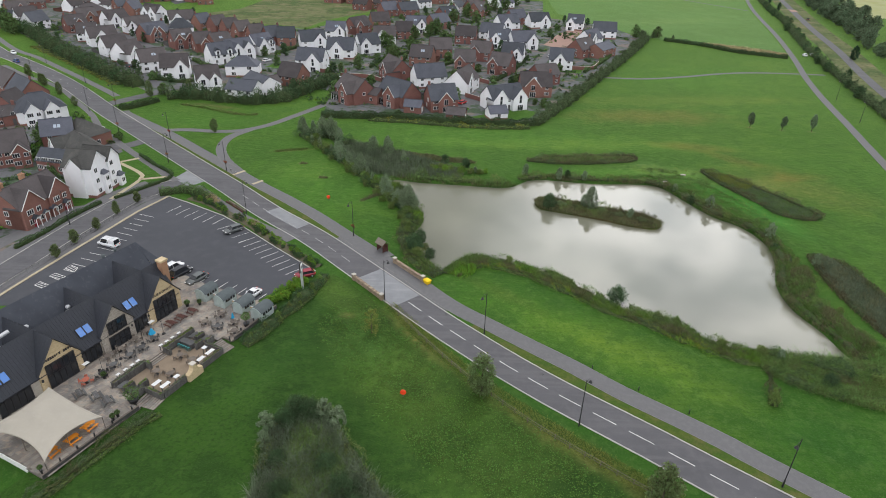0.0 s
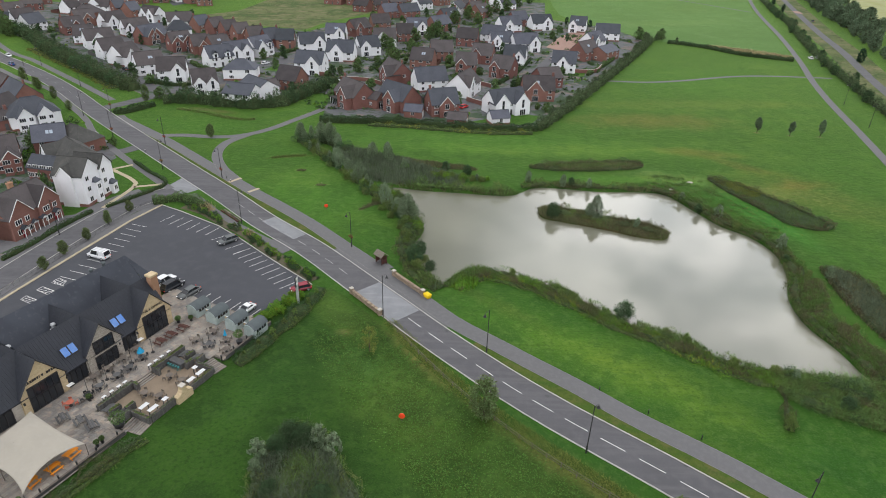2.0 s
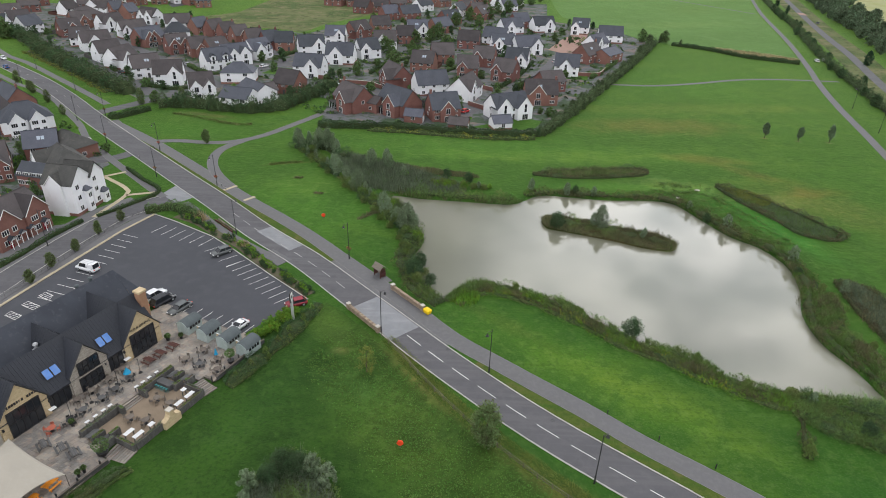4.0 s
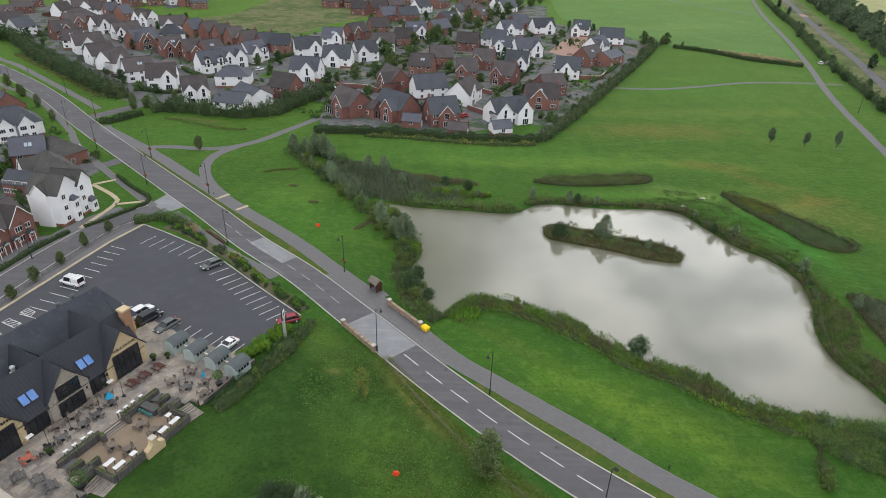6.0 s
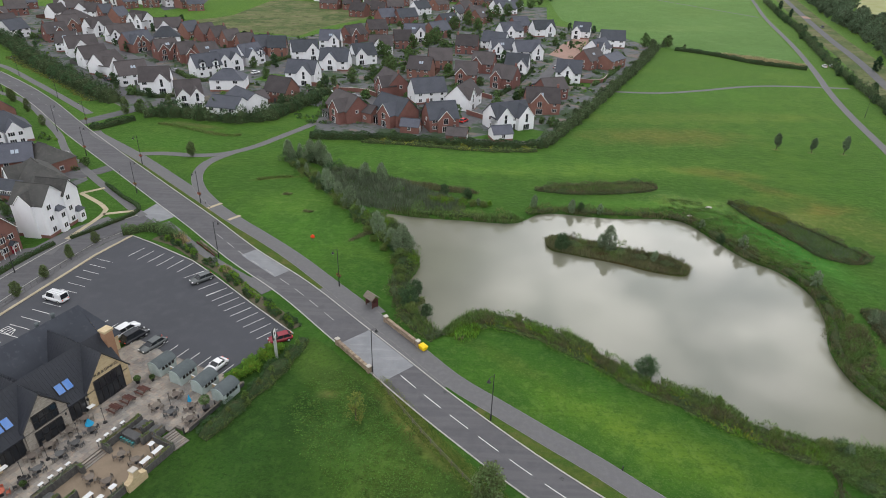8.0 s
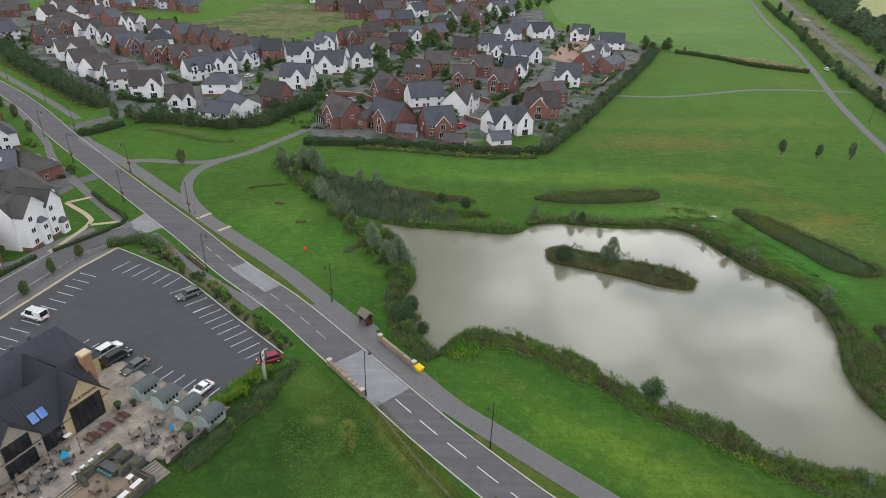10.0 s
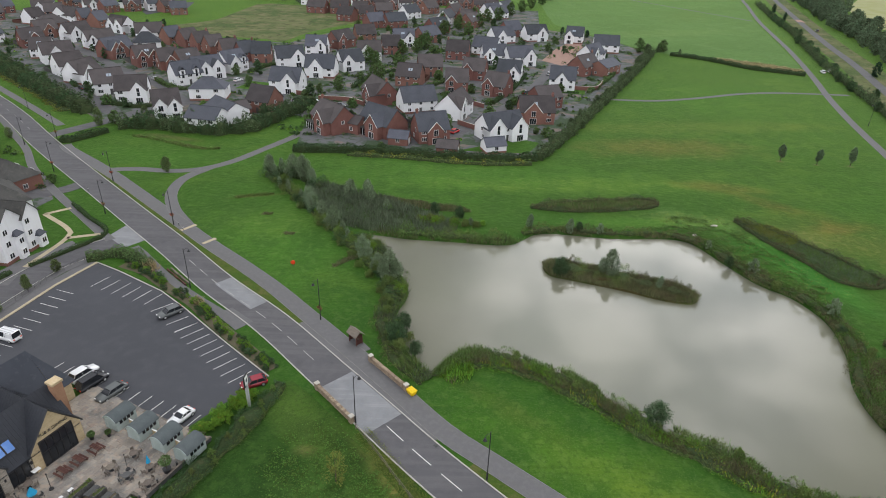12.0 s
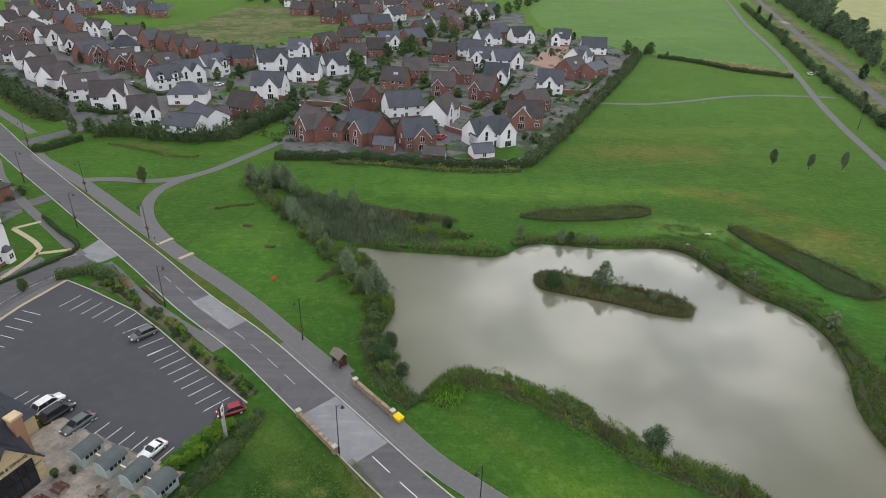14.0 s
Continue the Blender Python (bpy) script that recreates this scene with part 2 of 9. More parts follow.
M["dry"] = mat("dry_grass", (0.1150, 0.1300, 0.0540), 0.95, [
    (0.035, (0.0620, 0.0980, 0.0300), 0.42, 0.58, 0.95), (0.12, (0.1680, 0.1496, 0.0810), 0.5, 0.66, 0.8), (0.3, (0.0520, 0.0660, 0.0270), 0.54, 0.68, 0.85), (1.2, (0.1760, 0.1760, 0.0900), 0.55, 0.7, 0.6)], [(0.3, 0.8), (1.5, 0.3)], spec=0.1)
M["yellow_field"] = mat("stubble_field", (0.30, 0.31, 0.16), 0.95, [(0.08, (0.26, 0.27, 0.10), 0.4, 0.7, 0.8)], [(0.8, 0.1)], spec=0.1)
# Ground between the houses lightened and greyed, partly haze put into the colour.
M["garden"] = mat("garden_ground", (0.1250, 0.1270, 0.1340), 0.95, [
    (0.11, (0.0430, 0.0800, 0.0320), 0.50, 0.54, 0.8), (0.14, (0.1750, 0.1420, 0.1280), 0.57, 0.60, 0.9), (0.5, (0.0500, 0.0760, 0.0380), 0.52, 0.64, 0.7), (2.0, (0.1500, 0.1500, 0.1480), 0.54, 0.75, 0.5)], [(2.0, 0.08)], spec=0.1)
M["asphalt"] = mat("asphalt", (0.0960, 0.0945, 0.1010), 0.85, [
    (0.12, (0.0790, 0.0780, 0.0830), 0.4, 0.65, 0.8), ((0.06, 0.9, 1, 43), (0.1180, 0.1160, 0.1210), 0.48, 0.62, 0.7), (0.9, (0.1220, 0.1200, 0.1260), 0.45, 0.75, 0.6), (0.35, (0.0700, 0.0690, 0.0720), 0.63, 0.68, 0.35), (14.0, (0.0780, 0.0765, 0.0790), 0.45, 0.7, 0.5)], [(30.0, 0.01)])
M["tarmac"] = mat("car_park_tarmac", (0.0608, 0.0639, 0.0737), 0.85, [
    (0.05, (0.0512, 0.0543, 0.0624), 0.4, 0.65, 0.8), (0.5, (0.0736, 0.0761, 0.0849), 0.48, 0.75, 0.7), (14.0, (0.0520, 0.0510, 0.0521), 0.45, 0.7, 0.4)], [(30.0, 0.01)])
M["footpath"] = mat("footpath_asphalt", (0.1300, 0.1275, 0.1320), 0.9, [
    (0.2, (0.1215, 0.1199, 0.1228), 0.4, 0.65, 0.7), (1.5, (0.1608, 0.1579, 0.1585), 0.45, 0.75, 0.6), (14.0, (0.1020, 0.1012, 0.1030), 0.45, 0.75, 0.4)], [(25.0, 0.01)])
M["deck"] = mat("bridge_surfacing", (0.2250, 0.2300, 0.2380), 0.85, [
    ((0.08, 1.6, 1, 43), (0.2900, 0.2930, 0.2950), 0.52, 0.62, 0.6), (0.5, (0.1850, 0.1900, 0.2000), 0.4, 0.65, 0.8), (3.0, (0.2218, 0.2370, 0.2590), 0.5, 0.75, 0.7), (14.0, (0.1505, 0.1608, 0.1786), 0.5, 0.75, 0.4)], [(25.0, 0.01)])
M["kerb"] = mat("kerb_concrete", (0.42, 0.41, 0.38), 0.85, [(1.0, (0.33, 0.32, 0.29), 0.4, 0.7, 0.7), (9.0, (0.25, 0.25, 0.23), 0.5, 0.8, 0.5)], [(20.0, 0.01)])
M["edging"] = mat("weathered_path_edging", (0.20, 0.198, 0.19), 0.9, [(1.0, (0.14, 0.14, 0.12), 0.4, 0.65, 0.8), (9.0, (0.25, 0.25, 0.23), 0.5, 0.8, 0.5)], [(20.0, 0.01)])
M["verge"] = mat("worn_verge_turf", (0.070, 0.098, 0.020), 0.95, [((0.05, 0.5, 1, 43), (0.045, 0.092, 0.015), 0.42, 0.58, 0.85), (0.3, (0.110, 0.105, 0.038), 0.52, 0.66, 0.8), (1.4, (0.038, 0.070, 0.014), 0.48, 0.66, 0.6), (5.0, (0.10, 0.12, 0.04), 0.52, 0.7, 0.6)], [(0.8, 0.12), (3.5, 0.08)], spec=0.08)
M["lines"] = mat("road_paint", (0.72, 0.72, 0.69), 0.7, [(1.5, (0.45, 0.44, 0.42), 0.5, 0.8, 0.8), (9.0, (0.40, 0.39, 0.38), 0.5, 0.75, 0.6)])
M["worn_lines"] = mat("worn_road_paint", (0.36, 0.35, 0.34), 0.7, [(2.0, (0.18, 0.175, 0.17), 0.4, 0.7, 0.8)])
M["water"] = mat("pond_water", (0.1620, 0.1640, 0.1190), 0.012, [(0.03, (0.1400, 0.1400, 0.1040), 0.4, 0.65, 0.8)], [(0.5, 0.006), (2.5, 0.002)], spec=0.5)
M["water"].node_tree.nodes["Principled BSDF"].inputs["IOR"].default_value = 1.33
M["mud"] = mat("pond_bank_mud", (0.10, 0.08, 0.055), 0.8, [(1.0, (0.07, 0.09, 0.03), 0.4, 0.7, 0.8)], [(3.0, 0.05)])
M["slate"] = mat("dark_slate", (0.0680, 0.0740, 0.0900), 0.75, [(0.35, (0.0520, 0.0570, 0.0700), 0.4, 0.65, 0.7), ((2.5, 2.5, 9), (0.1000, 0.1080, 0.1230), 0.5, 0.8, 0.6)], [(6.0, 0.02)], each=0.35)
# Brown pushed towards blue, partly to stand in for haze over the estate.
M["brown_tile"] = mat("brown_roof_tile", (0.0740, 0.0650, 0.0660), 0.85, [(0.35, (0.0540, 0.0480, 0.0490), 0.4, 0.65, 0.7), ((2.5, 2.5, 9), (0.0950, 0.0820, 0.0810), 0.5, 0.75, 0.6)], [(6.0, 0.02)], each=0.3)
M["weathered_tile"] = mat("lichened_roof_tile", (0.0700, 0.0690, 0.0650), 0.9, [(0.35, (0.0480, 0.0480, 0.0460), 0.4, 0.65, 0.8), (0.8, (0.1050, 0.1020, 0.0880), 0.55, 0.72, 0.7), ((2.5, 2.5, 9), (0.0850, 0.0830, 0.0770), 0.5, 0.75, 0.6)], [(6.0, 0.02)], each=0.15)
M["chimney_brick"] = mat("orange_buff_brick", (0.36, 0.205, 0.125), 0.88, [(0.6, (0.28, 0.155, 0.095), 0.4, 0.7, 0.7), ((3, 3, 12), (0.44, 0.27, 0.17), 0.5, 0.75, 0.6)], [(12.0, 0.01)])
M["gable_stone"] = mat("mottled_grey_stone", (0.36, 0.32, 0.27), 0.88, [((1.5, 1.5, 5), (0.22, 0.20, 0.175), 0.44, 0.62, 0.8), ((3.0, 3.0, 9), (0.50, 0.46, 0.40), 0.5, 0.72, 0.8)], [(6.0, 0.03)])
M["pub_roof"] = mat("standing_seam_roof", (0.0270, 0.0300, 0.0370), 0.5, [(0.3, (0.0288, 0.0318, 0.0410), 0.4, 0.65, 0.7), (3.0, (0.0496, 0.0542, 0.0664), 0.5, 0.8, 0.5)], [(5.0, 0.01)])
M["rear_roof"] = mat("grey_roof_sheeting", (0.046, 0.052, 0.066), 0.55, [(0.4, (0.034, 0.039, 0.051), 0.4, 0.65, 0.8), (1.5, (0.085, 0.09, 0.10), 0.58, 0.75, 0.6)], [(5.0, 0.01)])
M["pub_wall"] = mat("coursed_buff_stone", (0.52, 0.41, 0.25), 0.85, [((1.2, 1.2, 4), (0.38, 0.29, 0.17), 0.45, 0.7, 0.7), ((3.0, 3.0, 9), (0.62, 0.52, 0.36), 0.5, 0.75, 0.7)], [(6.0, 0.03)])
M["pale_stone"] = mat("pale_stone", (0.46, 0.43, 0.38), 0.85, [((1.2, 1.2, 4), (0.36, 0.33, 0.28), 0.45, 0.7, 0.7), (5.0, (0.55, 0.52, 0.46), 0.5, 0.8, 0.6)], [(6.0, 0.03)])
M["wall_stone"] = mat("bridge_wall_stone", (0.2604, 0.1978, 0.1400), 0.88, [((2.0, 2.0, 6), (0.1848, 0.1334, 0.0900), 0.42, 0.65, 0.8), ((4.0, 4.0, 9), (0.4368, 0.3864, 0.3000), 0.5, 0.75, 0.8)], [(7.0, 0.03)])
M["wall_stone_each"] = mat("bridge_wall_block", (0.2604, 0.1978, 0.1400), 0.88, [((2.0, 2.0, 6), (0.1848, 0.1334, 0.0900), 0.42, 0.65, 0.8), (6.0, (0.4200, 0.3680, 0.2900), 0.5, 0.75, 0.7)], [(7.0, 0.03)], each=0.25)
M["brick"] = mat("red_brick", (0.2150, 0.1060, 0.0880), 0.88, [(0.4, (0.1650, 0.0800, 0.0620), 0.4, 0.7, 0.7), ((3, 3, 12), (0.3000, 0.1480, 0.1080), 0.5, 0.75, 0.6)], [(12.0, 0.01)], each=0.15)
M["render"] = mat("white_render", (0.8200, 0.8220, 0.8400), 0.85, [(0.3, (0.7500, 0.7520, 0.7700), 0.4, 0.7, 0.7), ((1.5, 1.5, 0.3), (0.6510, 0.6405, 0.6148), 0.58, 0.85, 0.6)], [(10.0, 0.008)])
M["white"] = mat("white_paint", (0.78, 0.78, 0.77), 0.5, [(1.0, (0.68, 0.68, 0.66), 0.5, 0.8, 0.5)])
M["table_white"] = mat("weathered_white_tabletop", (0.62, 0.63, 0.63), 0.6, [(3.0, (0.48, 0.48, 0.47), 0.5, 0.75, 0.7)])
M["glass"] = mat("dark_window_glass", (0.018, 0.021, 0.026), 0.06, [(0.8, (0.04, 0.045, 0.05), 0.5, 0.8, 0.6)], spec=0.6)
M["roof_light"] = mat("pale_roof_light_glass", (0.34, 0.40, 0.47), 0.08, [(0.6, (0.45, 0.50, 0.55), 0.45, 0.75, 0.6)], spec=0.9)
M["skylight"] = mat("roof_window_glass", (0.09, 0.22, 0.56), 0.06, [(0.6, (0.22, 0.36, 0.66), 0.45, 0.75, 0.6)], spec=0.9)
M["black_metal"] = mat("black_painted_metal", (0.018, 0.018, 0.02), 0.4, [(2.0, (0.03, 0.03, 0.032), 0.5, 0.8, 0.6)], spec=0.5)
M["grey_metal"] = mat("galvanised_metal", (0.52, 0.53, 0.54), 0.4, [(2.0, (0.40, 0.41, 0.42), 0.45, 0.75, 0.6)], metal=0.35)
M["bark"] = mat("bark", (0.10, 0.08, 0.06), 0.95, [(3.0, (0.06, 0.05, 0.035), 0.4, 0.7, 0.7)], [(9.0, 0.04)])
M["wood"] = mat("weathered_wood", (0.15, 0.125, 0.105), 0.85, [((1, 1, 8), (0.10, 0.085, 0.07), 0.4, 0.7, 0.7), (6.0, (0.20, 0.175, 0.15), 0.5, 0.8, 0.6)], [(15.0, 0.01)], each=0.2)
M["grey_wood"] = mat("dark_grey_stained_wood", (0.085, 0.085, 0.085), 0.8, [(1.5, (0.12, 0.12, 0.118), 0.45, 0.75, 0.7), (9.0, (0.06, 0.06, 0.06), 0.5, 0.8, 0.5)], [(15.0, 0.01)], each=0.2)
M["grey_board"] = mat("weathered_grey_boards", (0.110, 0.107, 0.102), 0.85, [((3, 3, 0.6), (0.065, 0.063, 0.060), 0.42, 0.66, 0.8), (7.0, (0.21, 0.20, 0.185), 0.52, 0.75, 0.6)], [(12.0, 0.01)], each=0.2)
M["red_wood"] = mat("red_brown_wood", (0.085, 0.036, 0.028), 0.8, [(2.0, (0.08, 0.033, 0.026), 0.4, 0.7, 0.7)], each=0.2)
M["orange_wood"] = mat("orange_stained_wood", (0.72, 0.26, 0.02), 0.6, [(2.0, (0.60, 0.20, 0.015), 0.4, 0.7, 0.7)])
M["shed_wall"] = mat("pale_green_grey_boards", (0.36, 0.42, 0.40), 0.7, [(0.8, (0.30, 0.36, 0.34), 0.4, 0.7, 0.7), (6.0, (0.42, 0.47, 0.45), 0.5, 0.8, 0.5)])
M["shed_roof"] = mat("grey_roof_felt", (0.0900, 0.1060, 0.1100), 0.85, [(1.0, (0.0680, 0.0820, 0.0860), 0.4, 0.7, 0.7), ((6, 6, 1), (0.1250, 0.1420, 0.1430), 0.5, 0.8, 0.5)], [(20.0, 0.01)])
M["canvas"] = mat("cream_canvas", (0.3560, 0.3276, 0.2756), 0.8, [(0.25, (0.3133, 0.2920, 0.2458), 0.4, 0.7, 0.7), (2.0, (0.3845, 0.3560, 0.3128), 0.5, 0.8, 0.4)], [(2.0, 0.02)])
M["slab"] = mat("mixed_sandstone_paving", (0.2600, 0.2300, 0.1950), 0.88, [(0.22, (0.1500, 0.1420, 0.1320), 0.46, 0.60, 0.85), (1.1, (0.3300, 0.2600, 0.2050), 0.50, 0.66, 0.7), (2.3, (0.1900, 0.1850, 0.1800), 0.52, 0.68, 0.7), (5.0, (0.3400, 0.3150, 0.2850), 0.5, 0.8, 0.6)], [(8.0, 0.01)], island=0.17)
M["slab_each"] = mat("sandstone_slab", (0.2600, 0.2300, 0.1950), 0.88, [(0.22, (0.1500, 0.1420, 0.1320), 0.46, 0.60, 0.85), (1.1, (0.3300, 0.2600, 0.2050), 0.50, 0.66, 0.7), (2.3, (0.1900, 0.1850, 0.1800), 0.52, 0.68, 0.7), (5.0, (0.3400, 0.3150, 0.2850), 0.5, 0.8, 0.6)], [(8.0, 0.01)], each=0.18)
M["coral"] = mat("coral_red_paint", (0.42, 0.12, 0.075), 0.6, [(2.0, (0.33, 0.09, 0.06), 0.4, 0.7, 0.7)])
M["teal"] = mat("teal_paint", (0.05, 0.22, 0.22), 0.5, [(2.0, (0.04, 0.17, 0.17), 0.4, 0.7, 0.7)])
M["joint"] = mat("paving_joint", (0.15, 0.135, 0.115), 0.95, [(2.0, (0.11, 0.10, 0.08), 0.4, 0.7, 0.7)])
M["sand"] = mat("buff_gravel_surface", (0.2308, 0.1785, 0.1283), 0.95, [(0.6, (0.1881, 0.1472, 0.1045), 0.4, 0.7, 0.7), (8.0, (0.2822, 0.2320, 0.1710), 0.5, 0.8, 0.6)], [(15.0, 0.02)])
M["block"] = mat("block_paving", (0.30, 0.19, 0.15), 0.9, [(0.3, (0.25, 0.16, 0.125), 0.4, 0.7, 0.7), (6.0, (0.36, 0.24, 0.19), 0.5, 0.8, 0.6)], [(12.0, 0.01)])
M["buff_path"] = mat("buff_path", (0.42, 0.36, 0.25), 0.9, [(0.6, (0.34, 0.29, 0.20), 0.4, 0.7, 0.7)], [(12.0, 0.01)])
M["yellow"] = mat("yellow_plastic", (0.80, 0.55, 0.01), 0.45, [(2.0, (0.68, 0.46, 0.01), 0.45, 0.75, 0.6)])
M["red_plastic"] = mat("orange_red_plastic", (0.78, 0.07, 0.02), 0.45, [(2.0, (0.62, 0.05, 0.015), 0.45, 0.75, 0.6)])
M["blue_cloth"] = mat("bright_blue_cloth", (0.02, 0.27, 0.47), 0.8, [(2.0, (0.015, 0.20, 0.36), 0.45, 0.75, 0.6)])
M["rubber"] = mat("rubber", (0.02, 0.02, 0.02), 0.85, [(5.0, (0.035, 0.035, 0.035), 0.5, 0.8, 0.6)])
for tint, rgb in (("white", (0.78, 0.79, 0.80)), ("black", (0.016, 0.018, 0.022)), ("grey", (0.11, 0.12, 0.12)), ("red", (0.24, 0.022, 0.035)), ("blue", (0.03, 0.09, 0.28)), ("silver", (0.42, 0.43, 0.44)), ("bright_red", (0.5, 0.03, 0.03))):
    M["car_" + tint] = mat("car_paint_" + tint, rgb, 0.25, [(0.8, tuple(c * 0.85 for c in rgb), 0.45, 0.75, 0.6)], spec=0.6)
M["leaf"] = leafy("broad_leaf", (0.1150, 0.1700, 0.0620), (0.0720, 0.1200, 0.0420), 0.42)
M["willow"] = leafy("silver_willow_leaf", (0.2117, 0.2666, 0.1675), (0.1384, 0.1958, 0.1047))
M["hedge"] = leafy("hedge_leaf", (0.0688, 0.1148, 0.0516), (0.0458, 0.0842, 0.0368))
M["hedge_olive"] = leafy("olive_hedge_leaf", (0.0999, 0.1333, 0.0647), (0.0666, 0.0999, 0.0476), 0.4)
M["bright_leaf"] = leafy("bright_shrub_leaf", (0.17, 0.29, 0.035), (0.095, 0.19, 0.03))
M["yellow_leaf"] = leafy("golden_shrub_leaf", (0.38, 0.36, 0.05), (0.24, 0.28, 0.05))
# Greyed and blued to carry haze over the far wood; field trees share it.
M["wood_leaf"] = leafy("woodland_leaf", (0.1399, 0.1896, 0.1110), (0.0913, 0.1327, 0.0769))
M["conifer"] = leafy("dark_conifer_leaf", (0.035, 0.075, 0.038), (0.024, 0.052, 0.028))
# Hedge core: twig colour darkened to paint in the shade behind the leaves.
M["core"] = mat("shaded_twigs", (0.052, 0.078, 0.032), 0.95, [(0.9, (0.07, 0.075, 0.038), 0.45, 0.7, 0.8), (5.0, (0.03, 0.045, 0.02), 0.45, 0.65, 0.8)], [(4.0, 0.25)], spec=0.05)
M["olive_leaf"] = leafy("olive_green_leaf", (0.1519, 0.1921, 0.0800), (0.0985, 0.1385, 0.0518), 0.4, 0.35)
M["verge_blade"] = leafy("yellowing_verge_grass", (0.2138, 0.2279, 0.0589), (0.1346, 0.1782, 0.0381), 0.3)
M["basket_flower"] = leafy("basket_flowers", (0.34, 0.05, 0.05), (0.08, 0.16, 0.04), 0.4)
M["reed"] = leafy("green_reed", (0.1530, 0.2338, 0.0663), (0.0892, 0.1530, 0.0442), 0.42)
M["dark_reed"] = leafy("dark_reed_bed", (0.1517, 0.1819, 0.1180), (0.0955, 0.1213, 0.0764), 0.42)
M["brown_reed"] = leafy("brown_sedge", (0.1915, 0.1776, 0.0974), (0.1294, 0.1507, 0.0696))
M["pale_reed"] = leafy("pale_dry_grass", (0.46, 0.38, 0.22), (0.32, 0.28, 0.14))
M["bank_leaf"] = leafy("mixed_bankside_leaf", (0.1368, 0.2141, 0.0529), (0.1420, 0.1409, 0.0598), 0.3)
M["brown_leaf"] = leafy("brown_dock_leaf", (0.1000, 0.0840, 0.0496), (0.0800, 0.1040, 0.0400), 0.3)
M["weed_leaf"] = leafy("low_weed_leaf", (0.0863, 0.1537, 0.0315), (0.0562, 0.1162, 0.0210), 0.35)


# ---- mesh helpers ----
def mesh_obj(name, verts, faces, material, parent=None, label="", smooth=False):
    me = bpy.data.meshes.new(name)
    me.from_pydata([tuple(map(float, v)) for v in verts], [], [tuple(map(int, f)) for f in faces])
    me.update()
    for m in material if isinstance(material, (list, tuple)) else [material]:
        me.materials.append(m)
    if smooth:
        me.polygons.foreach_set("use_smooth", [True] * len(me.polygons))
    ob = new(name, me)
    if parent:
        ob.parent = parent
    return tagged(ob, label)


def quads_obj(name, v, material, parent=None, label=""):
    """v: (n, 4, 3) corners of n loose quads."""
    n = len(v)
    me = bpy.data.meshes.new(name)
    me.vertices.add(4 * n)
    me.vertices.foreach_set("co", np.asarray(v, np.float32).ravel())
    me.loops.add(4 * n)
    me.loops.foreach_set("vertex_index", np.arange(4 * n, dtype=np.int32))
    me.polygons.add(n)
    me.polygons.foreach_set("loop_start", np.arange(0, 4 * n, 4, dtype=np.int32))
    me.update(calc_edges=True)
    me.materials.append(material)
    ob = new(name, me)
    if parent:
        ob.parent = parent
    return tagged(ob, label)


def part(name, bm, material, parent=None, label="", smooth=False):
    me = bpy.data.meshes.new(name)
    bm.normal_update()
    bm.to_mesh(me)
    bm.free()
    for m in material if isinstance(material, (list, tuple)) else [material]:
        me.materials.append(m)
    if smooth:
        me.polygons.foreach_set("use_smooth", [True] * len(me.polygons))
    ob = new(name, me)
    if parent:
        ob.parent = parent
    return tagged(ob, label)


def empty(name, x, y, z=0.0, yaw=0.0, label="", category="", group="", kind=""):
    ob = new(name)
    ob.empty_display_size = 0.3
    ob.matrix_basis = pose(x, y, z, 0, 0, yaw)
    return tagged(ob, label, category, group, kind)


def add_box(bm, x0, y0, z0, x1, y1, z1, m=None, bevel=0.0, mi=0):
    r = bmesh.ops.create_cube(bm, size=1.0)
    vs = r["verts"]
    t = Matrix.LocRotScale(((x0 + x1) / 2, (y0 + y1) / 2, (z0 + z1) / 2), None, (abs(x1 - x0), abs(y1 - y0), abs(z1 - z0)))
    bmesh.ops.transform(bm, matrix=(m @ t) if m else t, verts=vs)
    faces = {f for v in vs for f in v.link_faces}
    for f in faces:
        f.material_index = mi
    if bevel:
        bmesh.ops.bevel(bm, geom=list({e for v in vs for e in v.link_edges}), offset=bevel, segments=1, affect="EDGES")
    return vs


def box_bm(x0, y0, z0, x1, y1, z1, bevel=0.0):
    bm = bmesh.new()
    add_box(bm, x0, y0, z0, x1, y1, z1, None, bevel)
    return bm


def add_tube(bm, a, b, r0, r1, n=8):
    a, b = Vector(a), Vector(b)
    d = b - a
    m = Matrix.Translation((a + b) / 2) @ d.to_track_quat("Z", "Y").to_matrix().to_4x4()
    bmesh.ops.create_cone(bm, cap_ends=True, segments=n, radius1=r0, radius2=r1, depth=d.length, matrix=m)


def add_prism(bm, pts, z0, z1, mi=0):
    """A flat polygon pulled up from z0 to z1."""
    lo = [bm.verts.new((x, y, z0)) for x, y in pts]
    hi = [bm.verts.new((x, y, z1)) for x, y in pts]
    fs = [bm.faces.new(lo[::-1]), bm.faces.new(hi)]
    for i in range(len(pts)):
        j = (i + 1) % len(pts)
        fs.append(bm.faces.new((lo[i], lo[j], hi[j], hi[i])))
    for f in fs:
        f.material_index = mi


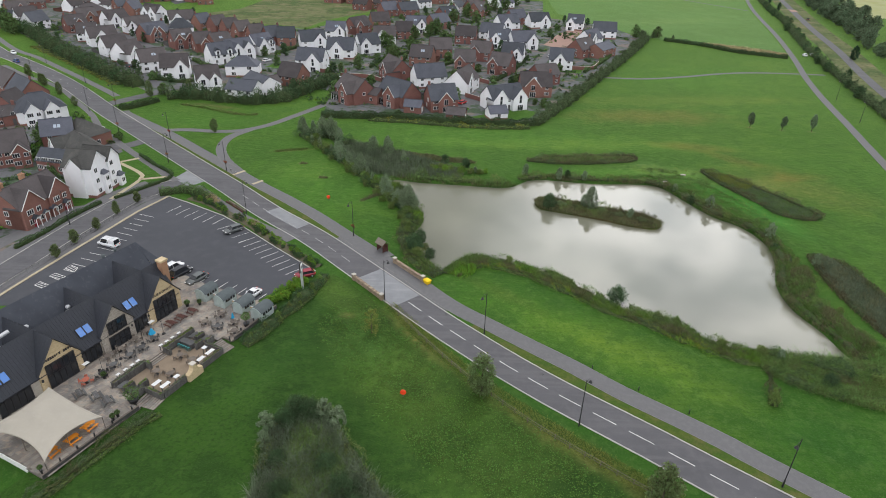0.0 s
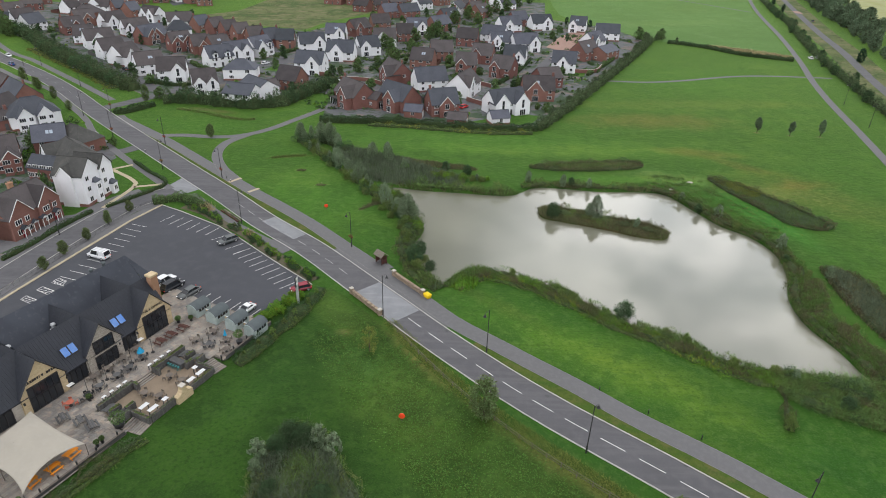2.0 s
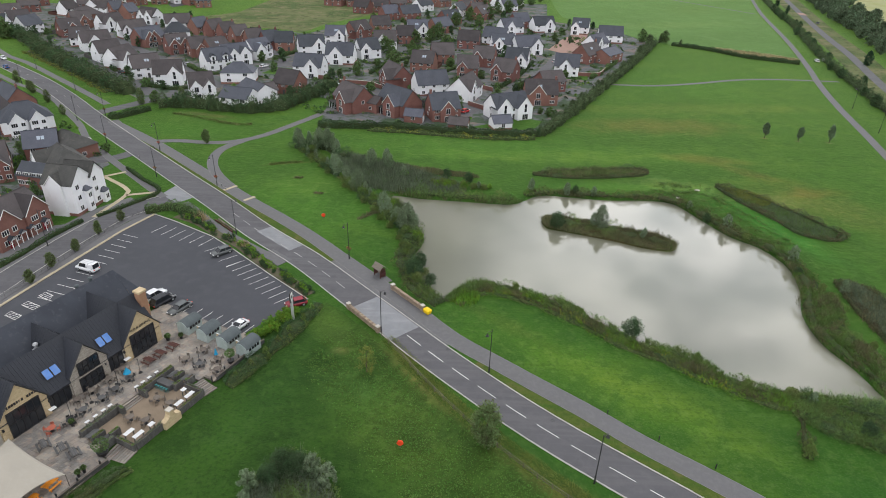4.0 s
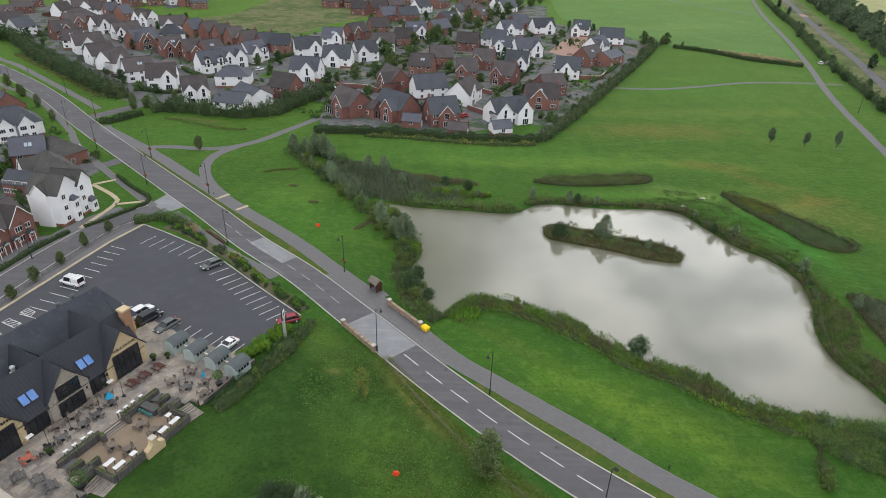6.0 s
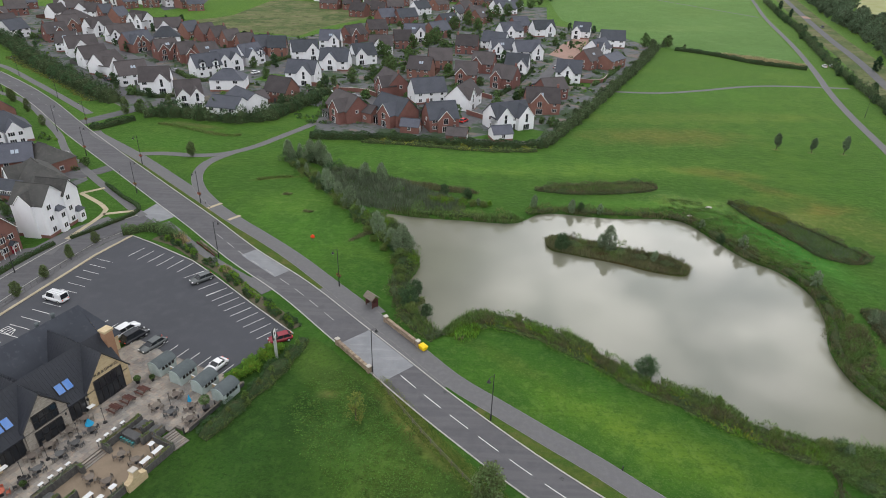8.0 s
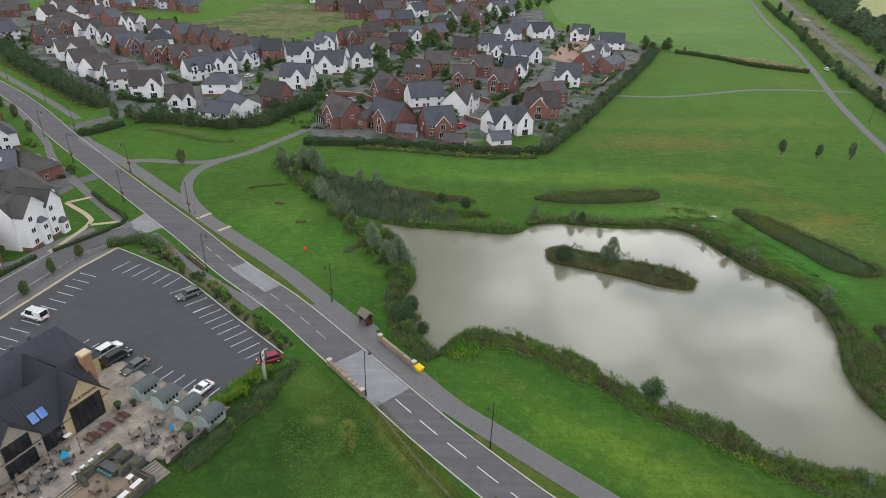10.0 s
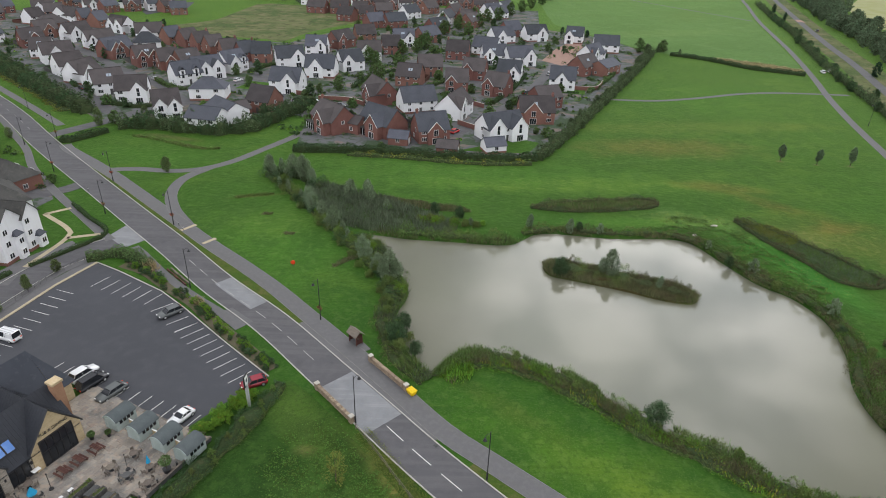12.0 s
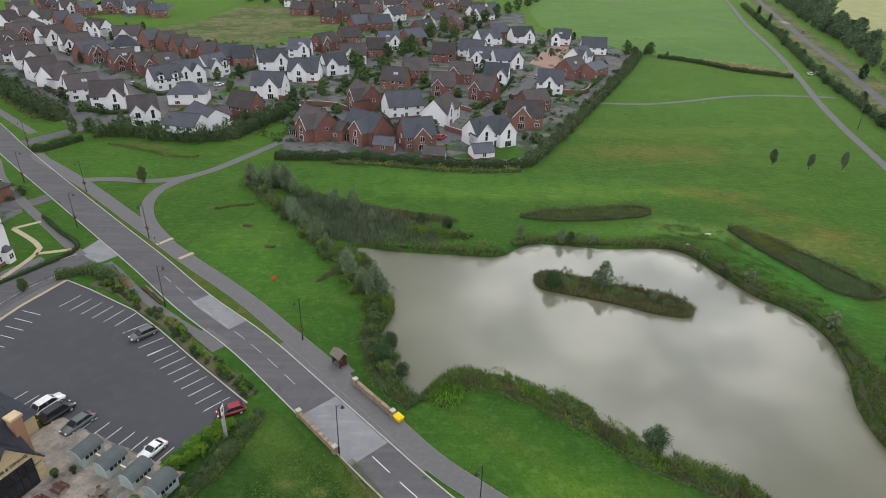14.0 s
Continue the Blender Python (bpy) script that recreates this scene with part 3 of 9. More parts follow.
def glide(pts, step=2.0, closed=False):
    """A smooth line through the points, cut at about even steps."""
    p = [np.array(q, float) for q in pts]
    n = len(p)
    out = []
    for i in range(n if closed else n - 1):
        if closed:
            p0, p1, p2, p3 = p[i - 1], p[i], p[(i + 1) % n], p[(i + 2) % n]
        else:
            p1, p2 = p[i], p[i + 1]
            p0 = p[i - 1] if i else 2 * p1 - p2
            p3 = p[i + 2] if i + 2 < n else 2 * p2 - p1
        k = max(1, int(np.linalg.norm(p2 - p1) / step))
        for s in range(k):
            t = s / k
            out.append(0.5 * (2 * p1 + (p2 - p0) * t + (2 * p0 - 5 * p1 + 4 * p2 - p3) * t * t + (3 * p1 - p0 - 3 * p2 + p3) * t ** 3))
    if not closed:
        out.append(p[-1])
    return np.array(out)


def normals(line, closed=False):
    d = np.roll(line, -1, 0) - np.roll(line, 1, 0) if closed else np.gradient(line, axis=0)
    d /= np.linalg.norm(d, axis=1)[:, None] + 1e-9
    return np.stack([-d[:, 1], d[:, 0]], 1)


def strip(name, line, off0, off1, z0, z1, material, parent=None, label="", closed=False):
    """A slab along a line between two offsets to its left, from z0 up to z1."""
    nm = normals(line, closed)
    a, b = line + nm * np.asarray(off0).reshape(-1, 1), line + nm * np.asarray(off1).reshape(-1, 1)
    n = len(line)
    v = []
    for i in range(n):
        v += [(*a[i], z1), (*b[i], z1), (*a[i], z0), (*b[i], z0)]
    f = []
    for i in range(n if closed else n - 1):
        j = (i + 1) % n
        p, q = 4 * i, 4 * j
        f += [(p, q, q + 1, p + 1), (p, p + 2, q + 2, q), (p + 1, q + 1, q + 3, p + 3)]
    if off0 is not None and np.mean(off1) > np.mean(off0):
        f = [g[::-1] for g in f]
    if not closed:
        f += [(0, 1, 3, 2), (4 * n - 4, 4 * n - 2, 4 * n - 1, 4 * n - 3)]
    return mesh_obj(name, v, f, material, parent, label)


def along(line):
    return np.concatenate([[0], np.cumsum(np.linalg.norm(np.diff(line, axis=0), axis=1))])


def cut(line, s0, s1, step=1.5):
    s = along(line)
    ss = np.linspace(s0, s1, max(2, int((s1 - s0) / step) + 1))
    return np.stack([np.interp(ss, s, line[:, 0]), np.interp(ss, s, line[:, 1])], 1)


def inside(poly, x, y):
    """Whether the points x, y (arrays) lie in the polygon."""
    hit = np.zeros(np.shape(x), bool)
    x0, y0 = poly[:, 0], poly[:, 1]
    x1, y1 = np.roll(x0, -1), np.roll(y0, -1)
    for a, b, c, d in zip(x0, y0, x1, y1):
        if b != d:
            hit ^= ((b > y) != (d > y)) & (x < (c - a) * (y - b) / (d - b) + a)
    return hit


def edge_gap(poly, x, y):
    """The distance from points to the outline of the polygon."""
    best = np.full(np.shape(x), 1e9)
    for (a, b), (c, d) in zip(poly, np.roll(poly, -1, 0)):
        l2 = (c - a) ** 2 + (d - b) ** 2 + 1e-9
        t = np.clip(((x - a) * (c - a) + (y - b) * (d - b)) / l2, 0, 1)
        best = np.minimum(best, np.hypot(x - a - t * (c - a), y - b - t * (d - b)))
    return best


def scatter(poly, count, rng):
    """Random points in a polygon."""
    lo, hi = poly.min(0), poly.max(0)
    got = np.zeros((0, 2))
    while len(got) < count:
        p = rng.uniform(lo, hi, (count * 2, 2))
        got = np.concatenate([got, p[inside(poly, p[:, 0], p[:, 1])]])
    return got[:count]


def leaf_quads(centres, size, rng, lift=0.25, slim=0.55):
    """Small diamond leaves at the centres, turned at random."""
    n = len(centres)
    d = rng.normal(size=(n, 3))
    d[:, 2] = d[:, 2] * 0.7 + lift
    d /= np.linalg.norm(d, axis=1)[:, None]
    e = np.cross(d, rng.normal(size=(n, 3)))
    e /= np.linalg.norm(e, axis=1)[:, None] + 1e-9
    s = (size * rng.uniform(0.6, 1.4, n))[:, None]
    d, e = d * s, e * s * slim
    return np.stack([centres - d, centres + e, centres + d, centres - e], 1)


def flat_quads(centres, size, rng):
    """Broad leaves that lie nearly flat."""
    n = len(centres)
    a = rng.uniform(0, 2 * np.pi, n)
    s = (size * rng.uniform(0.6, 1.4, n))[:, None]
    d = np.column_stack([np.cos(a), np.sin(a), rng.uniform(-0.35, 0.35, n)]) * s
    e = np.column_stack([-np.sin(a), np.cos(a), rng.uniform(-0.45, 0.45, n)]) * s * 0.6
    return np.stack([centres - d, centres - e, centres + d, centres + e], 1)


def blade_quads(pts, z, height, width, rng, lean=0.35):
    """Upright blades, each of two quads, that taper and bend over."""
    n = len(pts)
    h = (height * rng.uniform(0.55, 1.2, n))
    ang = rng.uniform(0, 2 * np.pi, n)
    side = np.stack([np.cos(ang), np.sin(ang), np.zeros(n)], 1) * (width * rng.uniform(0.6, 1.4, n))[:, None]
    ben = rng.normal(size=(n, 2)) * lean * h[:, None]
    base = np.column_stack([pts, np.broadcast_to(z, n)])
    mid = base + np.column_stack([ben * 0.3, h * 0.6])
    top = base + np.column_stack([ben, h])
    if np.mean(np.asarray(pts)[:, 1]) > 135:  # far beds: one tapered face each
        return np.stack([base - side, base + side, top + side * 0.35, top - side * 0.35], 1)
    lo = np.stack([base - side, base + side, mid + side * 0.8, mid - side * 0.8], 1)
    hi = np.stack([mid - side * 0.8, mid + side * 0.8, top + side * 0.15, top - side * 0.15], 1)
    return np.concatenate([lo, hi])


# ---- ground, pond ----
rng = np.random.default_rng(7)
POND = glide([(-16.5, 162.5), (-8, 161), (2, 160.3), (15, 159.6), (20, 163.6), (24.5, 166.2), (40, 164.5), (50, 165.2), (57.5, 163.8), (61.5, 155), (65.8, 145.5),
              (70.5, 140.5), (73, 132), (71.2, 122.5), (67.3, 113), (66.7, 104.1), (68.7, 97), (69.5, 90.5), (71, 86.5), (69, 84.5), (62, 87.4), (57, 89.4),
              (48, 92.4), (40, 99.3), (33, 103.2), (27, 109), (17, 116.6), (7, 120), (2, 117), (-0.5, 113.2), (-4.6, 118.5), (-6.6, 124), (-8, 130), (-6.2, 138), (-9, 148), (-13.6, 158)], 2.0, True)
ISLAND = glide([(22, 151.5), (22.6, 147), (27, 145.2), (37, 141.6), (44, 138.4), (49.8, 137.4), (51.6, 139.6), (50, 143), (44, 146.4), (36, 149), (28, 152.5), (24, 153.4)], 1.5, True)
WATER_Z = -0.55


def lattice(fine0, fine1, step, far):
    inner = np.arange(fine0, fine1 + step / 2, step)
    grow = step * 1.35 ** np.arange(1, 40)
    up = fine1 + np.cumsum(grow)
    down = fine0 - np.cumsum(grow)
    return np.concatenate([down[down > -far][::-1], inner, up[up < far]])


gx, gy = lattice(-30, 90, 1.2, 4200), lattice(75, 180, 1.2, 4200)
GX, GY = np.meshgrid(gx, gy)
near = (GX > -40) & (GX < 100) & (GY > 70) & (GY < 185)
GZ = np.zeros_like(GX)
px, py = GX[near], GY[near]
gap = edge_gap(POND, px, py) * np.where(inside(POND, px, py), -1, 1)
z = np.clip((gap - 1.6) / 3.2, -1, 0) * 1.3
igap = edge_gap(ISLAND, px, py) * np.where(inside(ISLAND, px, py), 1, -1)
z = np.maximum(z, np.clip(-0.75 + (igap + 0.6) * 0.45, -1.3, 0.15) - 1e-3 * (igap < -2))
GZ[near] = z
far_rise = np.clip((GY - 900) / 2500, 0, 1)
GZ += far_rise * 18
nx, ny = len(gx), len(gy)
idx = np.arange(nx * ny).reshape(ny, nx)
quad = np.stack([idx[:-1, :-1], idx[:-1, 1:], idx[1:, 1:], idx[1:, :-1]], -1).reshape(-1, 4)
ground = mesh_obj("ground", np.stack([GX, GY, GZ], -1).reshape(-1, 3), quad, M["grass"], smooth=True)
tagged(ground, "open mown green grass land sloping into the pond", "ground", kind="structure")
water = mesh_obj("water", [(x, y, WATER_Z) for x, y in glide([(-24, 168), (20, 172), (66, 168), (80, 130), (80, 76), (50, 80), (10, 106), (-14, 110), (-16, 140)], 4, True)], [tuple(range(len(glide([(-24, 168), (20, 172), (66, 168), (80, 130), (80, 76), (50, 80), (10, 106), (-14, 110), (-16, 140)], 4, True))))], M["water"])
tagged(water, "still murky grey-brown pond water mirroring the cloudy sky", "pond", kind="structure")


def patch(name, pts, z, material, label, smooth=True, step=3.0):
    line = glide(pts, step, True) if smooth else np.array(pts, float)
    n = len(line)
    v = [(*p, z) for p in line] + [(*p, -0.05) for p in line]
    area = np.sum(line[:, 0] * np.roll(line[:, 1], -1) - np.roll(line[:, 0], -1) * line[:, 1])
    top = tuple(range(n)) if area > 0 else tuple(range(n))[::-1]
    f = [top] + [(i, i + n, (i + 1) % n + n, (i + 1) % n) for i in range(n)]
    return tagged(mesh_obj(name, v, f, material), label, name.rstrip("_0123456789").replace("_", " "), kind="structure")


patch("field_1", [(-31, 101), (-27.5, 108), (-23, 110.5), (-19.6, 107.6), (-14.5, 102), (-4.5, 89.5), (6, 77), (18, 66.5), (34, 53.5), (60, 30), (70, -30), (-40, -30), (-66, 38), (-55, 55), (-46, 72), (-38, 88), (-34, 97)], 0.012, M["meadow"], "rough dark green grass field beside the pub", step=6)
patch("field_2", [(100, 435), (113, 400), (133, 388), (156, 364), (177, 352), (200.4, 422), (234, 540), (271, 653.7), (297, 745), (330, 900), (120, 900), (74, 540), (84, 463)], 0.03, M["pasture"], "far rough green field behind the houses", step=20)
patch("field_3", [(-174, 434), (-139, 409), (-105, 402), (-94, 395), (-85, 430), (-64, 470), (-54, 511), (-91, 540), (-128, 551), (-150, 545), (-155, 465)], 0.03, M["dry"], "dry brownish unmown waste ground", step=10)
patch("field_4", [(360, 640), (312, 516), (420, 535), (560, 760), (430, 740)], 0.03, M["yellow_field"], "pale yellow stubble field", smooth=False)
patch("estate_ground_1", [(-122, 244), (-104, 246), (-80, 235), (-66, 239), (-58, 257), (-50, 252), (-47, 219), (26, 217), (46, 256), (88, 345), (112, 398), (98, 440), (60, 470), (70, 560), (-60, 560), (-50, 480), (-90, 392), (-140, 404), (-178, 432), (-230, 470), (-300, 480), (-262, 372), (-168, 286)], 0.02, M["garden"], "gardens and worn ground between the estate houses", smooth=False)

patch("estate_ground_2", [(-106, 187), (-98, 176), (-100, 167), (-95, 158), (-96, 146), (-94, 136), (-93, 112), (-100, 84), (-160, 84), (-240, 250), (-196, 268), (-172, 246), (-148, 222), (-126, 200)], 0.02, M["garden"], "gardens and drives beside the white flats", smooth=False)

# ---- roads and paths ----
ROAD = glide([(-420, 540), (-330, 428), (-260, 346), (-221, 305), (-200, 288), (-173.5, 266), (-150, 244), (-128, 221), (-111, 204), (-93, 186.5), (-74, 168), (-58.5, 153), (-44.5, 138.8), (-30.5, 126.2),
              (-18.6, 113.6), (-10.2, 104.6), (-2.6, 96.4), (4.4, 89.4), (10.7, 83.4), (17.4, 77.6), (24, 72.4), (30.2, 67.6), (36.6, 62.4), (60, 44), (100, 12), (160, -40), (260, -130)], 3.0)
RS = along(ROAD)


def at_road(x, y):
    return RS[np.argmin(np.hypot(ROAD[:, 0] - x, ROAD[:, 1] - y))]


def kerb(name, line, off, top=0.12, wide=0.16, parent=None, closed=False):
    return strip(name, line, off, off + wide, -0.05, top, M["kerb"], parent, closed=closed)


half = np.interp(RS, [at_road(-221, 305), at_road(-128, 221), at_road(-93, 186), at_road(-58, 153), RS[-1]], [3.4, 3.5, 3.25, 3.25, 3.2])
road = strip("road", ROAD, -half, half, -0.05, 0.035, M["asphalt"])
tagged(road, "worn grey asphalt road with pale kerbs", "road", kind="structure")
for side, name in ((1, "kerb_east"), (-1, "kerb_west")):
    s_off = half if side > 0 else -half - 0.18
    k = strip(name, ROAD, s_off, s_off + 0.18, -0.05, 0.13, M["kerb"])
    tagged(k, "pale concrete kerb along the road", "kerb", kind="structure")
# surfacing of the bridge and patches in the carriageway
for name, a, b, lo, hi, m in (("road_surface_bridge", (-17.2, 112.3), (-8.2, 102.6), -3.15, 3.15, "deck"), ("road_surface_patch_1", (-45.5, 139.8), (-36, 131.2), -0.4, 3.2, "deck")):
    line = cut(ROAD, at_road(*a), at_road(*b))
    tagged(strip(name, line, lo, hi, 0.02, 0.041, M[m]), "paler grey surfacing laid across the road", "road surface", kind="structure")
# centre line dashes, edge lines
marks = empty("road_markings", 0, 0, 0, 0, "broken white centre line painted on the road", "road marking", kind="structure")
s, stop = at_road(-8.3, 102.8) + 0.6, at_road(100, 12)
while s < stop:
    strip("dash", cut(ROAD, s, s + 3.8), -0.06, 0.06, 0.03, 0.042, M["lines"], marks)
    s += 5.84
s, stop = at_road(-20.6, 116.0), at_road(-52, 146.5)
while s > stop:
    strip("dash", cut(ROAD, s - 3.2, s), -0.07, 0.07, 0.03, 0.042, M["worn_lines"], marks)
    s -= 5.3
s, stop = at_road(-135, 229), at_road(-260, 346)
while s > stop:
    strip("dash", cut(ROAD, s - 2.4, s), -0.06, 0.06, 0.03, 0.042, M["worn_lines"], marks)
    s -= 9.0


def footway(name, pts, wide, z=0.07, material="footpath", label="grey asphalt footpath with thin concrete edging", edged=True):
    line = glide(pts, 2.5)
    p = strip(name, line, -wide / 2, wide / 2, -0.05, z, M[material])
    tagged(p, label, "footpath", kind="structure")
    if edged:
        for off in (wide / 2, -wide / 2 - 0.09):
            strip("edging", line, off, off + 0.09, -0.05, z + 0.02, M["edging"], p)
    return line


EAST = footway("footpath_1", [(-117, 216), (-113.6, 212), (-101, 201.5), (-88.8, 190.8), (-74.5, 177.1), (-63.1, 166.2), (-51.9, 155.4), (-41.4, 146), (-32.6, 137.6), (-24.2, 128.6), (-15.4, 119.2),
                              (-6.6, 109.4), (1, 100.7), (8.3, 94.6), (15.6, 88.6), (21.3, 84), (28.1, 78), (36, 72), (40.8, 68.2), (46, 63.6), (70, 44), (110, 12), (170, -40)], 3.3)
footway("footpath_13", [(-257, 352.5), (-218, 312), (-196, 295), (-170.5, 272.5), (-159, 262.3), (-147.8, 252.2), (-137.4, 242.7), (-128.7, 234.6)], 2.4, 0.06)
footway("footpath_11", [(-200, 277), (-178, 259), (-165, 251), (-151.7, 239.4), (-138.2, 224.5), (-126.1, 211.1), (-115.7, 196.9), (-106.8, 187.5), (-99.0, 179.4), (-91.7, 172.3), (-84.7, 165.7), (-78.1, 159.3), (-73.5, 155.4)], 1.9, 0.07)
# the footway next to the bridge widens to the kerb
fill = cut(ROAD, at_road(-27, 122.5), at_road(-1.5, 95.2))
tagged(strip("footpath_2", fill, 3.45, 6.2, -0.05, 0.062, M["footpath"]), "grey asphalt footway over the bridge", "footpath", kind="structure")
footway("footpath_3", [(-94.5, 196.5), (-86.6, 197.9), (-77.2, 197.2), (-69.5, 199.2), (-62.5, 206), (-56.3, 217.5), (-50, 230), (-46, 240)], 2.6, 0.06)
footway("footpath_4", [(-67, 201), (-71.3, 192), (-70.7, 182), (-66, 172), (-59, 163)], 2.8, 0.065)
footway("footpath_5", [(330, 900), (300, 745), (274, 653.7), (237, 540), (203.4, 422), (180.6, 349), (165.3, 304), (153.9, 265.8), (144, 227.6), (134, 190), (124, 150), (110, 90), (96, 20)], 2.7, 0.05, "footpath")
footway("footpath_14", [(118, 760), (146, 700), (184, 628), (206, 588), (232, 540)], 2.2, 0.045, "footpath", edged=False)
footway("footpath_6", [(62, 291.5), (85.3, 291.3), (105.6, 297.8), (129.4, 308.1), (150.2, 311.9), (178, 311.4)], 2.3, 0.045, "footpath", edged=False)
FAR_ROAD = glide([(420, 1010), (360, 815), (317, 685.6), (269.2, 540.3), (238.5, 444.1), (219, 378), (194.6, 304.3), (178, 245), (160, 160), (140, 60)], 8)
for lo, hi in ((-9.0, -2.35), (2.35, 10.5)):
    tagged(strip("verge_far", FAR_ROAD, lo, hi, -0.05, 0.035, M["dry"]), "dry brownish verge of the distant lane", "verge", kind="structure")
tagged(strip("road_far", FAR_ROAD, -2.3, 2.3, -0.05, 0.045, M["asphalt"]), "distant grey asphalt lane", "road", kind="structure")
patch("road_far_surface", [(277, 555), (272, 556), (268.5, 543), (273.5, 541)], 0.055, M["block"], "red coloured surfacing on the distant lane", smooth=False)

# worn turf between the carriageway and the footpath
for k, (a, b) in enumerate((((-112, 204.5), (-26.5, 122)), ((2.5, 91.2), (110, 4)))):
    line = cut(ROAD, at_road(*a), at_road(*b))
    gap_ = np.array([np.min(np.hypot(*(glide(EAST, 0.5) - q).T)) for q in line])
    tagged(strip("verge_%d" % (k + 1), line, np.full(len(line), 3.42), np.maximum(3.5, gap_ - 1.75), -0.05, 0.05, M["verge"]), "yellowish worn grass verge between road and footpath", "verge", kind="structure")

# side street beside the car park
STREET = glide([(-66, 161), (-69.5, 157), (-75, 151), (-80, 144), (-83, 134), (-85.6, 122), (-88, 108), (-91, 92), (-96, 70), (-104, 40)], 2.0)
tagged(strip("street", STREET, -3.1, 3.1, -0.05, 0.032, M["asphalt"]), "grey asphalt side street past the car park", "road", kind="structure")
tagged(kerb("kerb_street_1", cut(STREET, 12, 120), 3.1), "pale kerb along the side street", "kerb", kind="structure")
tagged(kerb("kerb_street_2", cut(STREET, 10, 120), -3.26), "pale kerb along the side street", "kerb", kind="structure")
patch("junction_surface", [(-73.5, 163), (-66, 156), (-69, 152), (-75, 157)], 0.046, M["deck"], "paler surfacing at the street mouth", smooth=False)
tagged(strip("footpath_7", cut(STREET, 12, 110), 3.3, 5.0, -0.05, 0.08, M["footpath"]), "grey footway beside the side street", "footpath", kind="structure")
tagged(strip("footpath_8", cut(STREET, 15, 110), -7.2, -3.3, -0.05, 0.08, M["footpath"]), "grey footway beside the car park railings", "footpath", kind="structure")
footway("footpath_9", [(-67, 152.6), (-63.9, 149.8), (-60.4, 146.1), (-56.3, 141.9), (-52.8, 138.6), (-48.9, 135.3), (-45.1, 132.3), (-40.4, 128.8)], 1.7, 0.06, edged=False)
patch("footpath_10", [(-41.2, 128.2), (-36, 123.4), (-33.7, 126.2), (-38.8, 130.4)], 0.075, M["footpath"], "grey hardstanding beside the road", smooth=False)
STREETS = []
for k, (label, m, wide, pts) in enumerate((
        ("estate side road entering from the main road", "asphalt", 5.5, [(-126.5, 224), (-122, 231.5), (-117.5, 239), (-114.5, 246), (-109, 255), (-99, 265.5), (-96, 281), (-88.4, 304.6), (-79, 309), (-66, 307)]),
        ("estate street between gardens", "asphalt", 5.0, [(-73, 244), (-64.5, 268), (-58, 273), (-46, 270), (-34, 262.5), (-23, 276), (-14, 292), (-2, 296)]),
        ("estate street of grey asphalt", "asphalt", 5.0, [(2, 236), (9, 250), (17, 264), (31, 290), (43.9, 325), (54, 357), (64, 385)]),
        ("estate lane along the hedge", "asphalt", 5.0, [(-235, 352), (-205, 324), (-182, 304), (-163, 293), (-143, 275), (-124, 255), (-113, 247)]),
        ("estate street behind the terrace", "asphalt", 5.0, [(-99, 266), (-118, 290), (-136, 306), (-160, 330), (-185, 355), (-215, 380)]),
        ("estate street in the far part", "asphalt", 5.0, [(-88, 305), (-80, 325), (-62, 345), (-45, 350), (-20, 352), (0, 345), (14, 312), (24, 280)]),
        ("driveway off the main road", "asphalt", 4.5, [(-95.6, 186.8), (-98.3, 182.1), (-101.0, 179.6), (-104.6, 177.6), (-122, 186), (-133, 192)]),
        ("drive in front of the brick houses", "footpath", 4.0, [(-84, 137.5), (-90, 136), (-93, 128), (-97, 117), (-100, 100)]))):
    line = glide(pts, 2.5)
    STREETS.append(line)
    tagged(strip("street_%d" % (k + 2), line, -wide / 2, wide / 2, -0.05, 0.04 + 0.003 * k, M[m]), label, "road", kind="structure")
patch("court", [(48.5, 366), (57, 355), (64, 362), (76, 398), (80, 424), (70, 418), (60, 398)], 0.07, M["block"], "brown block-paved court between the houses", smooth=False)

# grass verges and lawns over the worn ground
for k, (pts, m) in enumerate((
        ([(-96.5, 170.5), (-91.5, 173), (-76.2, 158), (-80, 149.5), (-85.5, 141.5), (-88, 152)], "grass"),
        ([(4, 222), (26, 221), (31, 232), (24, 236), (10, 226)], "grass"), ([(-88, 290), (-76, 289), (-72, 300), (-84, 303)], "grass"),
        ([(44, 300), (58, 298), (62, 312), (50, 312)], "grass"), ([(-178, 440), (-154, 466), (-150, 544), (-182, 560), (-200, 524)], "grass"),
        ([(-128, 180), (-108, 176), (-106, 170), (-120, 165)], "grass"), ([(-104, 140), (-98, 126), (-108, 120), (-114, 136)], "grass"))):
    patch("lawn_%d" % (k + 1), pts, 0.035, M[m], "small green lawn among the houses", smooth=False)
for k, pts in enumerate(([(-95, 167.2), (-85.8, 160.2), (-83.4, 155.4), (-84.8, 142.5)], [(-83.4, 155.6), (-77, 158)], [(-95, 167.2), (-90.8, 171)])):
    footway("garden_path_%d" % (k + 1), pts, 1.1, 0.09, "buff_path", "buff paved garden path", False)

